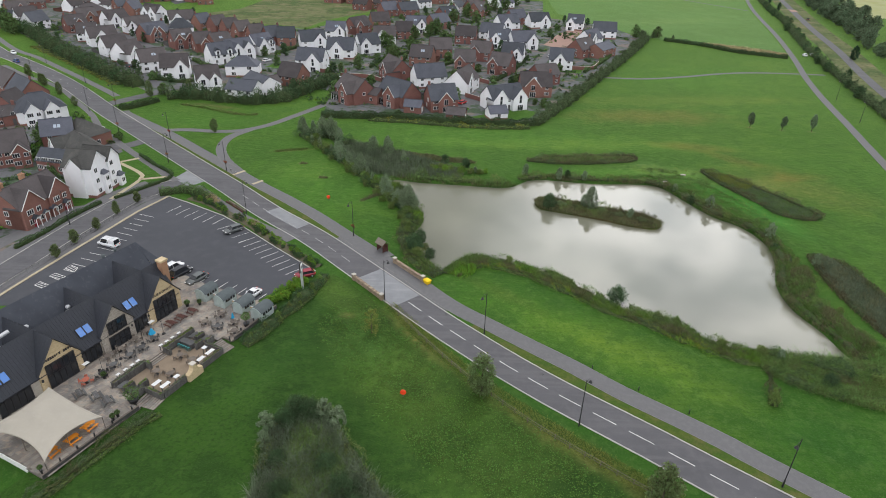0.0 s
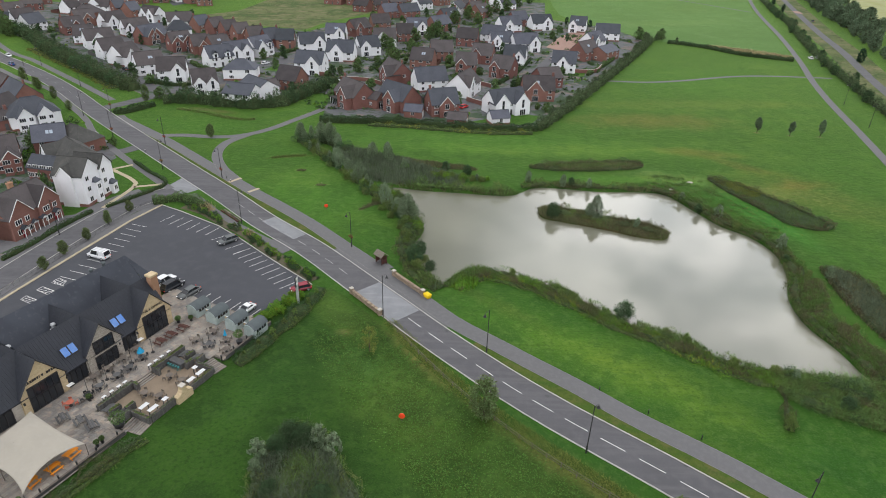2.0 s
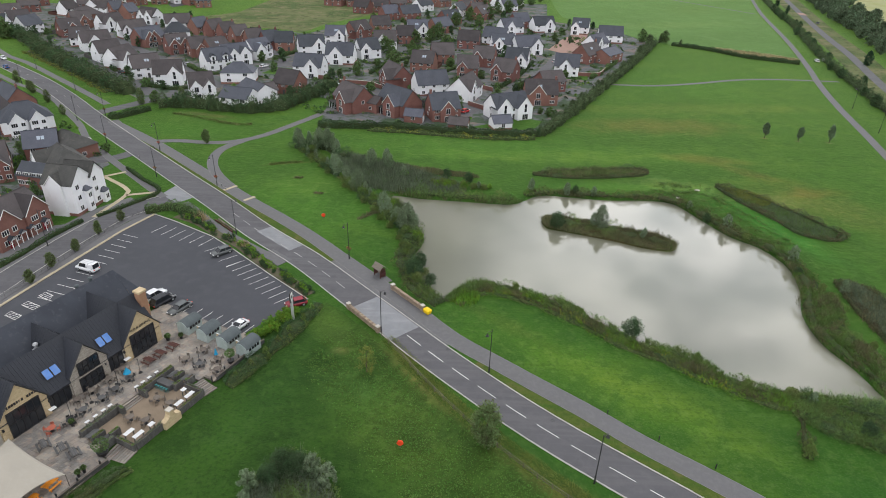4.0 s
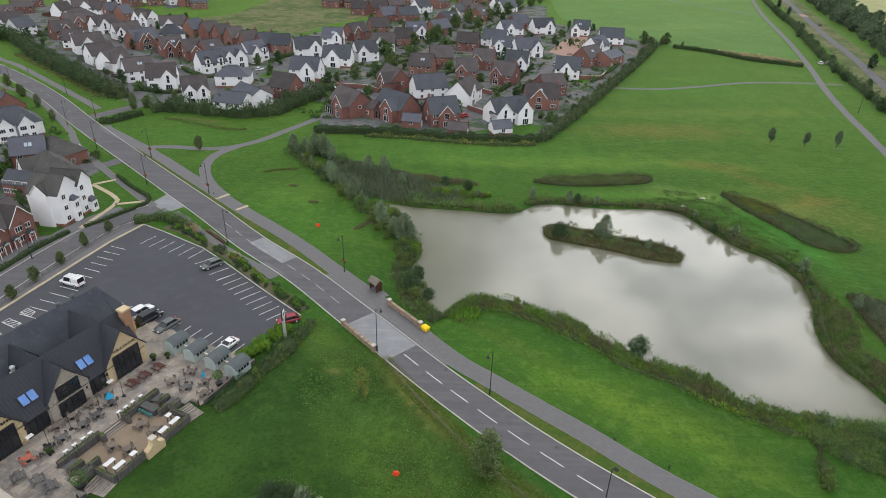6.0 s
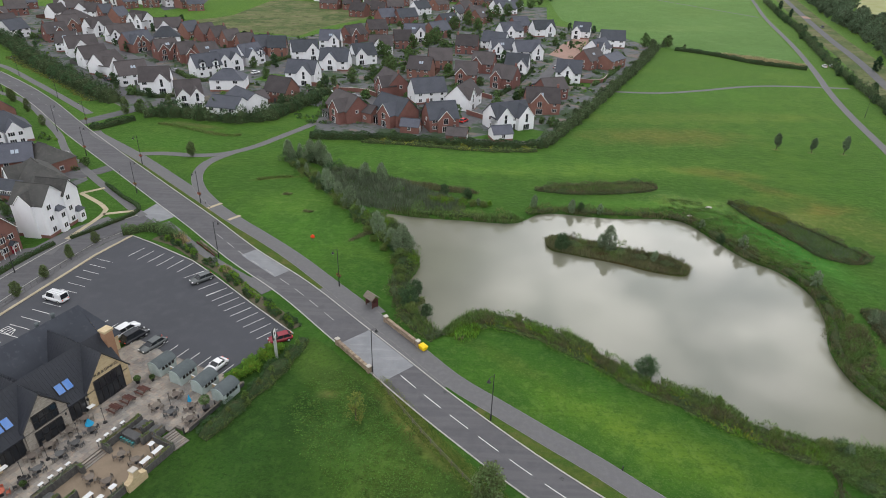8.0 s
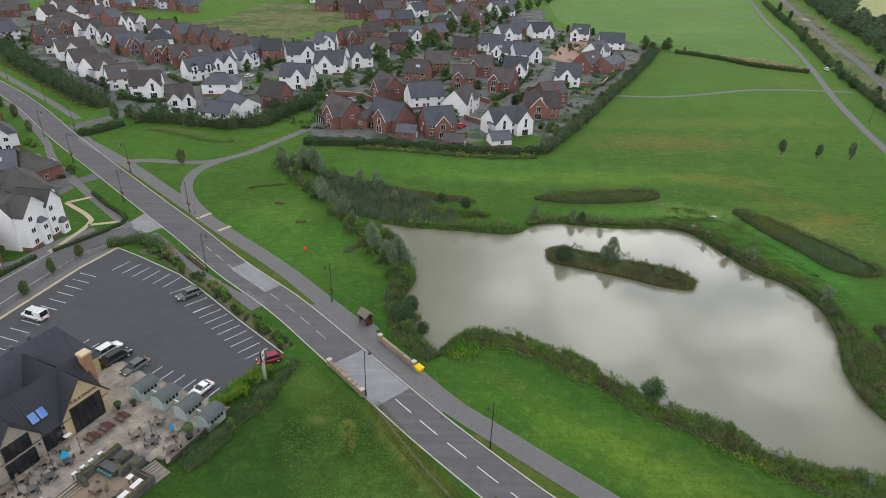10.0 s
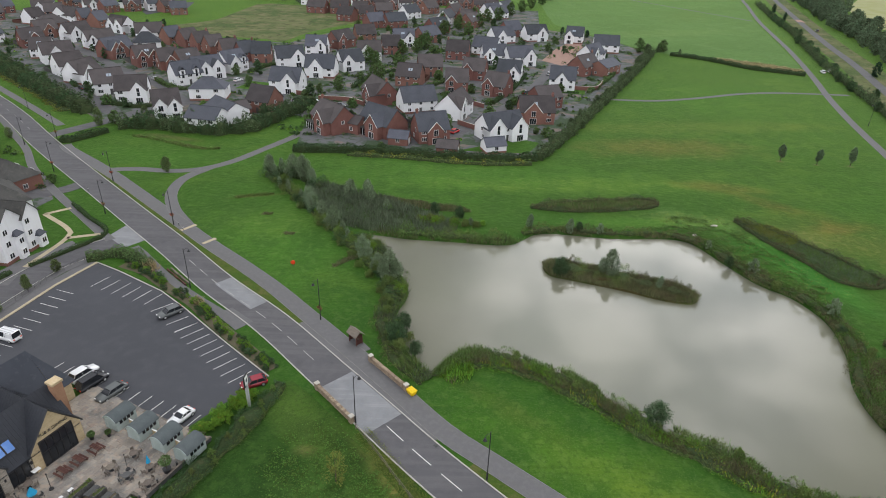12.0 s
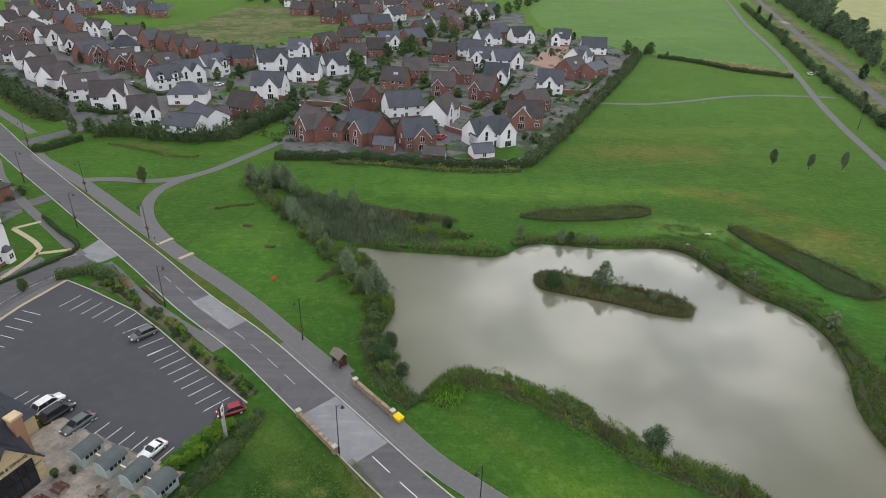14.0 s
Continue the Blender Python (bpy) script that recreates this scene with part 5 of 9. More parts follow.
house(-134.1, 279.0, 39, 10.7, 9.6, 4.5, 9.1, 'W', 'B', ())
house(-162.7, 345.0, 61, 13.3, 9.6, 4.5, 9.1, 'R', 'S', ((-10.0, -11.9), (-1.3, -11.9)))
house(-179.8, 363.7, 50, 20.9, 8.0, 4.5, 9.1, 'W', 'B', ((-5.7, -0.6), (0.2, 0.9), (5.9, 2.7), (10.8, 3.1)))
house(-202.5, 383.6, 59, 12.6, 9.6, 4.5, 9.1, 'W', 'B', ((-6.7, -8.9),))
house(-190.8, 410.5, -26, 24.4, 9.6, 4.5, 9.1, 'W', 'B', ((-2.3, -2.4), (5.5, -1.7)))
house(-165.3, 389.8, 27, 13.7, 9.6, 4.5, 9.1, 'W', 'B', ((-2.4, -6.2), (6.8, 0.8)))
hip(-153.9, 360.6, 24, 6.6, 9.0, 4.5, 9.1, 'W', 'S', ())
house(-149.5, 380.5, 55, 7.7, 9.6, 4.5, 9.1, 'R', 'S', ((3.2, -0.7),))
house(-138.6, 375.3, 52, 7.9, 9.6, 4.5, 9.1, 'R', 'B', ((2.5, -2.2),))
house(-128.8, 367.5, 46, 5.6, 9.6, 4.5, 9.1, 'R', 'B', ((1.6, -2.1),))
house(-119.5, 359.2, 45, 5.5, 9.6, 4.5, 9.1, 'R', 'B', ((0.2, -0.9),))
house(-108.8, 350.1, 34, 7.2, 9.6, 4.5, 9.1, 'R', 'B', ())
house(-99.0, 345.7, 41, 5.6, 9.6, 4.5, 9.1, 'R', 'S', ())
house(-90.8, 344.1, 9, 8.2, 9.6, 4.5, 9.1, 'R', 'S', ((3.9, 1.0),))
house(-140.6, 327.9, 42, 9.6, 9.6, 4.5, 9.1, 'R', 'B', ((-2.5, -3.3), (3.5, -2.6)))
house(-127.8, 322.6, 36, 8.2, 9.6, 4.5, 9.1, 'R', 'B', ((-0.2, -11.8),))
house(-119.1, 322.6, 51, 9.4, 9.6, 4.5, 9.1, 'R', 'B', ())
house(-241.0, 439.9, 92, 7.7, 9.6, 4.5, 9.1, 'W', 'B', ())
house(-233.8, 438.9, -22, 13.1, 9.6, 4.5, 9.1, 'W', 'B', ())
house(-224.0, 434.8, 53, 7.5, 9.6, 4.5, 9.1, 'R', 'S', ((3.1, 1.1),))
house(-253.4, 452.9, 29, 9.9, 9.6, 4.5, 9.1, 'R', 'B', ())
house(-252.8, 429.6, 68, 8.8, 9.6, 4.5, 9.1, 'W', 'B', ())
hip(-229.6, 406.8, 71, 12.4, 9.6, 4.5, 9.1, 'R', 'B', ())
house(-211.2, 425.5, 67, 5.7, 9.6, 4.5, 9.1, 'R', 'S', ())
house(11.2, 482.2, 39, 12.3, 9.6, 4.5, 9.1, 'R', 'B', ())
house(14.1, 469.3, 56, 15.0, 9.6, 4.5, 9.1, 'R', 'B', ())
house(30.2, 522.6, 39, 14.9, 9.6, 4.5, 9.1, 'W', 'S', ((-8.0, -3.7),))
house(34.0, 510.8, 39, 13.7, 9.6, 4.5, 9.1, 'W', 'S', ())
house(41.6, 540.5, 55, 15.2, 9.6, 4.5, 9.1, 'W', 'S', ())
house(-47.5, 507.0, 14, 11.2, 9.6, 4.5, 9.1, 'R', 'B', ())
house(-64.5, 510.9, -4, 10.1, 9.6, 4.5, 9.1, 'R', 'B', ())
house(-79.9, 513.6, -1, 12.1, 9.6, 4.5, 9.1, 'R', 'B', ())
house(-96.1, 514.4, -15, 13.2, 9.6, 4.5, 9.1, 'R', 'B', ())
house(-15.9, 527.9, 48, 11.9, 9.6, 4.5, 9.1, 'R', 'B', ())
house(2.8, 512.9, 61, 16.7, 9.6, 4.5, 9.1, 'R', 'B', ())
house(-69.9, 480.7, -19, 10.5, 9.6, 4.5, 9.1, 'R', 'B', ())
house(-57.1, 488.0, -5, 9.3, 9.6, 4.5, 9.1, 'R', 'B', ())
house(-123.7, 165.6, 34, 4.4, 9.6, 4.5, 9.1, 'R', 'B', ((2.5, -10.2),))
hip(-138.8, 203.9, 43, 8.7, 10.0, 4.5, 9.1, 'W', 'S', ((-3.1, -10.2), (2.5, -9.3)))
house(-118.8, 180.4, 28, 6.2, 9.6, 4.5, 8.0, 'R', 'S', ())
hip(-104.8, 167.4, -41, 10.0, 9.0, 4.5, 8.5, 'W', 'G', ((-2.5, -6.4),))
hip(-112.4, 182.8, -26, 7.0, 8.6, 3.6, 7.4, 'R', 'G', ())
house(-168.1, 234.6, -38, 16.7, 9.6, 4.5, 9.1, 'R', 'B', ())
house(-155.2, 223.9, -39, 17.4, 9.6, 4.5, 9.1, 'R', 'S', ())
house(-149.0, 205.1, 86, 7.4, 9.6, 4.5, 9.1, 'R', 'B', ())
house(-147.1, 197.4, 48, 4.0, 6.0, 3.5, 6.0, 'R', 'B', ())
house(-107.8, 160.5, -11, 4.8, 6.0, 3.6, 6.0, 'R', 'S', ())
house(-256.1, 384.5, 54, 10.8, 9.6, 4.5, 9.1, 'W', 'B', ())
house(-240.3, 368.3, 69, 10.4, 9.6, 4.5, 9.1, 'W', 'S', ())
house(-257.0, 369.0, 13, 5.8, 9.6, 4.5, 9.1, 'W', 'S', ())
house(-276, 407, 52, 11, 9.6, 4.5, 9.1, 'R', 'B', ((1.0, -6.0),))
house(-285, 440, 40, 11, 9.6, 4.5, 9.1, 'R', 'B', ())
house(-268, 466, 30, 12, 9.6, 4.5, 9.1, 'W', 'B', ((-2.0, -6.0),))
house(-296, 466, 55, 12, 9.6, 4.5, 9.1, 'R', 'S', ())
house(-300, 424, 48, 11, 9.6, 4.5, 9.1, 'W', 'B', ((2.0, -6.0),))
house(-222, 388, 50, 10, 9.6, 4.5, 9.1, 'R', 'B', ((0.5, -6.0),))
house(-214, 362, 48, 10, 9.6, 4.5, 9.1, 'R', 'B', ((0.5, -6.0),))
flats(-91.6, 146.6, -6, 7.6, 7.2, 8.0, 11.4, 'W', 'G', ((-0.4, -3.7),))
flats(-90.6, 151.6, -6, 7.4, 4.8, 7.9, 10.6, 'W', 'G', ())
house(-97.8, 131.9, 79, 13.2, 9.0, 5.2, 9.0, 'R', 'B', ((-4.6, -5.0), (4.6, -5.0)))

def porch(th, x, y):
    """A small white-gabled porch over a front door."""
    p = part("porch", box_bm(x - 0.75, y - 1.1, 2.2, x + 0.75, y, 2.35), M["white"], th, "white-gabled front porch")
    bm = bmesh.new()
    gable_roof(bm, 0.0, 1.2, 1.5, 2.35, 3.0, 0.12, 0.1)
    turned(bm, 0, Matrix.Translation((x, y, 0)) @ Matrix.Rotation(radians(-90), 4, "Z"))
    part("lid", bm, M["slate"], p)
    for s in (-0.65, 0.65):
        part("post", box_bm(x + s - 0.06, y - 1.0, 0, x + s + 0.06, y - 0.88, 2.2), M["white"], p)
    part("front_door", box_bm(x - 0.5, y - 0.06, 0, x + 0.5, y + 0.02, 2.1, 0.01), M["car_red"], th, "dark red front door")


row = [o for o in scene.objects if o.name.split(".")[0] == "house"][-1]
for x in (-5.4, 0.6):
    cb = bmesh.new()
    add_box(cb, x - 0.55, 0.2, 7.6, x + 0.55, 0.95, 10.2)
    add_box(cb, x - 0.63, 0.12, 10.0, x + 0.63, 1.03, 10.25)
    for q in (-0.3, 0.3):
        add_tube(cb, (x + q, 0.57, 10.2), (x + q, 0.57, 10.6), 0.13, 0.11, 8)
    part("chimney", cb, M["chimney_brick"], row, "orange brick chimney stack")
for x in (-1.3, 1.3):
    porch(row, x, -4.5)
for x in (-4.6, 4.6):
    porch(row, x + 0.2, -5.02)
blocks = [o for o in scene.objects if o.name.startswith("apartment_block")]
bay(blocks[0], 3.8, 0.6, (0.9, 3.4))
bay(blocks[1], 3.7, 0.9, (0.9,))
for z in (1.0, 3.6, 6.2):
    put_window("small", blocks[0], 3.82, -1.9, z, 90)
    put_window("small", blocks[1], 3.72, -1.2, z, 90)


# ---- plants ----
def grow_tree(name, label, leaf, height, crown, trunk_h, clumps, leaves, size, seed, category="tree", spread=0.5, tall=1.0):
    """A tapered trunk with limbs and clumps of small leaves round their ends."""
    g = np.random.default_rng(seed)
    th = empty(name, 0, 0, 0, 0, label, category)
    bm = bmesh.new()
    lean = g.normal(size=2) * 0.03 * height
    top = Vector((lean[0], lean[1], height * 0.8))
    add_tube(bm, (0, 0, -0.1), (lean[0] * 0.4, lean[1] * 0.4, height * 0.4), height * 0.022, height * 0.015, 8)
    add_tube(bm, (lean[0] * 0.4, lean[1] * 0.4, height * 0.4), top, height * 0.015, height * 0.005, 7)
    ends = []
    for i in range(clumps):
        a = i * 2.399 + g.uniform(-0.4, 0.4)
        f = (i + 0.5) / clumps
        zz = trunk_h + (height - trunk_h) * f
        wide = crown * math.sqrt(max(0.05, 1 - abs(2 * f - 0.85) ** 2 * 0.85)) * g.uniform(0.55, 1.0)
        tip = Vector((math.cos(a) * wide + lean[0] * f, math.sin(a) * wide + lean[1] * f, zz))
        root = Vector((lean[0] * f * 0.6, lean[1] * f * 0.6, max(trunk_h * 0.6, zz - wide * 0.9)))
        if i % 3 == 0:
            add_tube(bm, root, tip, height * 0.007, height * 0.002, 4)
        ends.append(tip)
        if i % 3 == 0:
            ends.append(root.lerp(tip, 0.45))
    part("trunk", bm, M["bark"], th)
    pts = []
    for e in ends:
        rad = crown * g.uniform(0.25, 0.48) * spread * 2
        d = g.normal(size=(leaves, 3))
        d /= np.linalg.norm(d, axis=1)[:, None]
        pts.append(np.array(e) + d * rad * g.uniform(0.35, 1.0, (leaves, 1)) * (1, 1, tall))
    quads_obj("crown", leaf_quads(np.concatenate(pts), size, g), M[leaf], th)
    return th


def plant(first, spots, base=0.0):
    """Copies of one tree at (x, y, size)."""
    for k, (tx, ty, s) in enumerate(spots):
        m = pose(tx, ty, base, 0, 0, (k * 137) % 360) @ Matrix.Diagonal((s * (1 + 0.08 * math.sin(k * 5.1)), s, s * (1 + 0.1 * math.sin(k * 3.7)), 1))
        if k == 0:
            first.matrix_basis = m
        else:
            held = first.scale.copy()
            first.scale = (1, 1, 1)
            copy_thing(first, m)
            first.scale = held


t_young = grow_tree("young_tree", "young park tree with a rounded green crown", "olive_leaf", 5.2, 1.45, 1.0, 26, 90, 0.15, 11, "tree", 0.58)
plant(t_young, [(-77.6, 196, 0.85), (-77.2, 141, 0.6), (-79.1, 134, 0.6), (-79.7, 126.2, 0.6), (-80.9, 119.4, 0.6), (-81.4, 113, 0.6), (-166, 249, 0.8), (-149, 225, 0.8), (-140, 216, 0.7), (-103, 172.5, 0.5)])
t_field = grow_tree("field_tree", "young grey-green tree on a bare trunk in the field", "wood_leaf", 6.6, 1.45, 2.3, 26, 80, 0.16, 41, "tree", 0.5, 1.25)
plant(t_field, [(105.6, 221.4, 0.8), (116.0, 219.2, 0.78), (126.2, 218.8, 0.8)])
t_road = grow_tree("roadside_tree", "airy roadside tree with small olive green leaves", "olive_leaf", 7.0, 1.9, 0.7, 36, 85, 0.16, 12, "tree", 0.55)
plant(t_road, [(6.0, 76.6, 1.0), (28.2, 57.0, 1.05), (-116.5, 236, 0.75), (-106, 248, 0.6), (-88, 243, 0.5), (-178.5, 260.5, 0.7), (-163, 246, 0.65), (-150.5, 234.5, 0.6), (-136.5, 220, 0.55)])
t_wisp = grow_tree("wispy_sapling", "wide wispy sapling with pale olive leaves", "verge_blade", 5.0, 1.7, 0.5, 24, 42, 0.1, 25, "tree", 0.4, 1.3)
plant(t_wisp, [(-12.9, 91.2, 1.0)])
t_willow = grow_tree("willow", "silvery willow bush on the pond bank", "willow", 5.6, 1.75, 0.3, 34, 85, 0.14, 13, "willow", 0.5, 1.5)
plant(t_willow, [(-49.3, 198.2, 0.95), (-42.3, 195.4, 1.15), (-38.4, 194.0, 1.1), (-40.2, 196.4, 0.9), (-32.8, 174.8, 0.9), (-29.5, 171.2, 0.75), (-26.0, 164.9, 0.95), (-16.3, 149.9, 0.95), (-13.6, 146.2, 0.75), (-10.4, 141.4, 1.05), (-9.2, 143.8, 0.75),
                 (-24.6, 182.6, 0.85), (-19.2, 181.2, 0.9), (-14.2, 175.5, 0.6), (20.8, 168.6, 0.5), (6.8, 168.8, 0.35), (30.1, 167.4, 0.5), (35.6, 147.0, 0.95), (34.0, 147.9, 0.65), (44.3, 142.4, 0.4), (-47.0, 195.6, 0.65), (-36.0, 191.0, 0.75), (56.8, 87.6, 0.4)], 0.0)
t_bank = grow_tree("round_shrub", "dense rounded shrub at the water's edge", "hedge", 3.2, 1.7, 0.2, 26, 120, 0.1, 14, "shrub", 0.6)
plant(t_bank, [(32.8, 104.2, 1.0), (24.9, 146.9, 1.1), (32.6, 167.6, 0.6), (61.9, 81.6, 0.75), (-7.6, 121.8, 1.0), (-6.4, 126.5, 0.8), (-4.0, 118.5, 0.7), (62.5, 152.5, 0.6), (73.6, 128.2, 0.5), (-2.2, 175.4, 0.7), (4, 173.2, 0.8)])
t_brown = grow_tree("bank_sapling", "ragged brown-green sapling on the bank", "bank_leaf", 2.8, 0.8, 0.1, 18, 90, 0.085, 26, "shrub", 0.5, 1.5)
plant(t_brown, [(50.9, 76.6, 0.95), (51.6, 78.4, 0.7), (39.4, 99.2, 0.5), (42.2, 97.6, 0.7), (-33.2, 88, 0.5), (-31.4, 91, 0.6), (-30.2, 94.2, 0.7), (-28.8, 97.2, 0.6), (-27.6, 100.4, 0.75), (-26.2, 104, 0.6), (-25.2, 107.6, 0.6), (-29.4, 93.4, 0.45), (-27.2, 98.6, 0.45), (-25.4, 103, 0.45)])
t_pale = grow_tree("pale_shrub", "small silvery willow sapling in the grass", "willow", 3.4, 1.0, 0.3, 16, 80, 0.13, 15, "shrub", 0.5, 1.4)
plant(t_pale, [(66.3, 149.5, 1.0), (74.8, 134, 1.1), (79.2, 121, 0.8), (60.5, 160, 0.7), (-24.6, 66.6, 1.0), (-24.2, 64.4, 0.8), (-14.8, 68.2, 1.15), (-17.0, 69.8, 1.0), (30, 165.8, 0.7), (37, 165.9, 0.7)])
t_garden = grow_tree("garden_tree", "spreading dark green garden tree", "leaf", 7.0, 2.7, 1.0, 28, 26, 0.38, 16)
plant(t_garden, [(-31.5, 303, 1.1), (-27, 292, 0.8), (-70, 266, 0.8), (-24.5, 371, 1.1), (15, 252, 0.8), (29.5, 268, 0.9), (-3, 435, 1.2), (6, 455, 1.2), (12, 438, 1.1), (17, 486, 1.3), (35, 502, 1.3), (26, 492, 1.2), (45, 525, 1.3), (56, 550, 1.3), (66, 572, 1.2), (78, 600, 1.3), (89, 629, 1.3), (-5, 465, 1.2), (20, 470, 1.2)]
      + [(-84, 236, 0.8), (-112, 238, 0.7), (-64, 292, 0.7), (5, 280, 0.7), (88, 402, 0.9), (107, 396, 1.0), (121, 400, 1.0), (-121, 176, 0.5), (-127, 182, 0.55), (-131, 190, 0.5), (-116, 166, 0.5), (-103.6, 186, 0.4), (-30.4, 313.4, 0.9), (-39, 348.8, 1.1), (-35, 341, 0.9), (-12.3, 388.3, 1.2), (-7.4, 363.2, 1.0), (-44.8, 290.9, 0.8), (-22.8, 334, 1.0), (0.5, 245.8, 0.6), (24.4, 270.6, 0.6), (-17, 378, 1.0), (-25, 344, 0.8), (-246, 352, 1.5), (-252, 358, 1.6), (-240, 347, 1.4), (-262, 366, 1.6), (-94, 313, 0.6), (-108, 158, 0.5), (-104.5, 152.5, 0.45), (-112, 163, 0.55), (-103, 146, 0.4), (-107, 141, 0.5), (-75, 312, 0.6), (-84, 297, 0.5), (-52, 287, 0.6), (-47, 379, 0.9), (-15, 390, 1.0), (-60, 403, 0.9), (40, 372, 0.7), (55, 392, 0.7)])
t_conifer = grow_tree("dark_evergreen", "dark evergreen beside the distant lane", "conifer", 7.0, 2.0, 0.3, 26, 60, 0.24, 17)
plant(t_conifer, [(213.5, 352, 1.0), (273, 595, 1.0), (260, 548, 0.8), (86, 441, 0.7)])
t_wood = grow_tree("woodland_tree", "large dark tree of the distant wood", "wood_leaf", 11.0, 4.2, 1.5, 34, 20, 0.62, 18)
g = np.random.default_rng(5)
wood_poly = np.array([(345, 717), (303, 585), (278, 503), (256, 431), (229, 352), (207, 280), (220, 280), (238, 352), (262, 410), (282, 455), (322, 560), (362, 650), (398, 717)], float)
wood = [(px_, py_, g.uniform(0.7, 1.15)) for px_, py_ in scatter(wood_poly, 62, g)]
plant(t_wood, wood + [(229 + (y_ - 345) * 0.312 + g.uniform(-3, 4), y_, g.uniform(0.5, 0.85)) for y_ in range(345, 720, 13)] + [(430, 790, 1.1), (460, 830, 1.2), (500, 880, 1.2), (400, 800, 1.1), (-150, 575, 0.9), (-135, 572, 0.9), (-120, 560, 0.8), (-100, 545, 0.8), (-80, 528, 0.8), (-66, 512, 0.8)])


def in_patch(s, seed, share, rng):
    """Which of the places along a line lie in the drifts where a plant grows."""
    wave = np.sin(s * 0.29 + seed) + 0.8 * np.sin(s * 0.71 + 2.3 * seed) + 0.5 * np.sin(s * 1.63 + 0.7 * seed) + 0.25 * rng.normal(size=len(s))
    return wave >= np.quantile(wave, 1 - share)


def hedge(label, pts, wide, high, leaf="hedge", dense=26, size=0.2, ragged=0.35, seed=1, name="hedge", share=1.0, other=""):
    """A clipped or ragged hedge: a branch core, inner shade in its colour, and a coat of leaves."""
    h = np.random.default_rng(seed)
    line = glide(pts, 1.5)
    th = empty(name, *line[0], 0, 0, label, "hedge")
    th.matrix_basis = Matrix.Identity(4)
    nm = normals(line)
    n = len(line)
    ring = [(-0.5, 0.0), (-0.46, 0.55), (-0.28, 0.9), (0.0, 1.0), (0.28, 0.9), (0.46, 0.55), (0.5, 0.0)]
    sl = along(line)
    sc = (0.8 if ragged <= 1 else 0.5) * (1 + ragged * 0.5 * np.sin(sl * 0.9 + seed) * np.sin(sl * 0.37 + 2 * seed) + h.normal(size=n) * ragged * 0.15)
    v = [(*(line[i] + nm[i] * o * wide * sc[i]), z * high * sc[i] * 0.95) for i in range(n) for o, z in ring]
    k = len(ring)
    f = [(i * k + j, i * k + j + 1, (i + 1) * k + j + 1, (i + 1) * k + j) for i in range(n - 1) for j in range(k - 1)]
    f += [tuple(range(k))[::-1], tuple((n - 1) * k + j for j in range(k))]
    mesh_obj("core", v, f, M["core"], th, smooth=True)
    total = along(line)[-1]
    m = int(total * dense * 2.6 * (wide + 2 * high) / 4)
    s = h.uniform(0, total, m)
    ss = along(line)
    c = np.stack([np.interp(s, ss, line[:, 0]), np.interp(s, ss, line[:, 1])], 1)
    nn = np.stack([np.interp(s, ss, nm[:, 0]), np.interp(s, ss, nm[:, 1])], 1)
    a = h.uniform(0, np.pi, m)
    wob = 1 + ragged * (0.6 * np.sin(s * 0.9 + seed) * np.sin(s * 0.37 + 2 * seed) + 0.3 * np.sin(s * 2.7 + 3 * np.cos(a) + seed) * np.sin(s * 1.9 - 4 * np.cos(a)) + np.clip(h.normal(size=m), -1.5, 1.5) * 0.12)
    o = np.sign(np.cos(a)) * np.abs(np.cos(a)) ** 0.6 * wide * 0.5 * wob
    z = np.abs(np.sin(a)) ** 0.6 * high * wob
    p = np.column_stack([c + nn * o[:, None], np.maximum(z, 0.05)])
    if share < 1:
        here = in_patch(s, seed, share, h)
        if other:
            quads_obj("leaves", leaf_quads(p[~here], size, h), M[other], th)
        p = p[here]
    quads_obj("leaves", leaf_quads(p, size, h), M[leaf], th)
    return th


hedge("clipped dark hedge along the estate gardens", [(-47, 216.5), (-33, 217.2), (-20, 217.4), (-4, 215), (16.5, 213.8), (28, 215.4)], 2.6, 2.3, seed=2)
hedge("ragged hedge along the estate's field side", [(28.5, 215.6), (36, 229.4), (46.6, 250), (64.4, 287), (78, 315), (91, 343), (103, 369), (113, 393)], 3.2, 2.5, "hedge_olive", 34, 0.19, 1.0, 3)
hedge("yellow-flowered low shrubs in front of the hedge", [(-30, 214.6), (-15, 213.6), (0, 211.2), (15, 210.2), (26, 211.6)], 2.2, 1.1, "yellow_leaf", 26, 0.13, 0.9, 4, share=0.22, other="bank_leaf")
hedge("deep dark hedge round the estate corner", [(-108.5, 234.5), (-97, 236), (-78, 232), (-66, 236), (-60, 250), (-52, 268)], 6.6, 3.6, "hedge", 26, 0.23, 0.8, 5, share=0.7, other="hedge_olive")
hedge("short clipped hedge at the estate entrance", [(-119.7, 219.0), (-116.7, 218.8), (-113.8, 223.6), (-110.4, 229.2)], 2.6, 1.9, "hedge", 24, 0.2, 0.4, 61)
hedge("field hedge across the grass", [(123, 391), (133, 385), (143, 376), (154, 361.5), (165, 355), (177, 348.5)], 2.4, 1.9, seed=6)
hedge("overgrown hedge beside the distant lane", [(284, 652), (258, 565), (236, 486), (205, 391), (190, 338), (181, 303), (172, 268), (160, 218), (148, 160)], 3.2, 2.0, "hedge_olive", 20, 0.27, 1.2, 7)
plant(grow_tree("lane_tree", "bushy dark tree in the lane hedge", "hedge", 5.0, 2.2, 0.3, 20, 24, 0.36, 31), [(x + 3 * math.sin(y), y, 0.5 + 0.4 * abs(math.sin(y * 0.37))) for x, y in glide([(258, 565), (236, 486), (205, 391), (190, 338), (181, 303), (172, 268), (160, 218)], 13)])
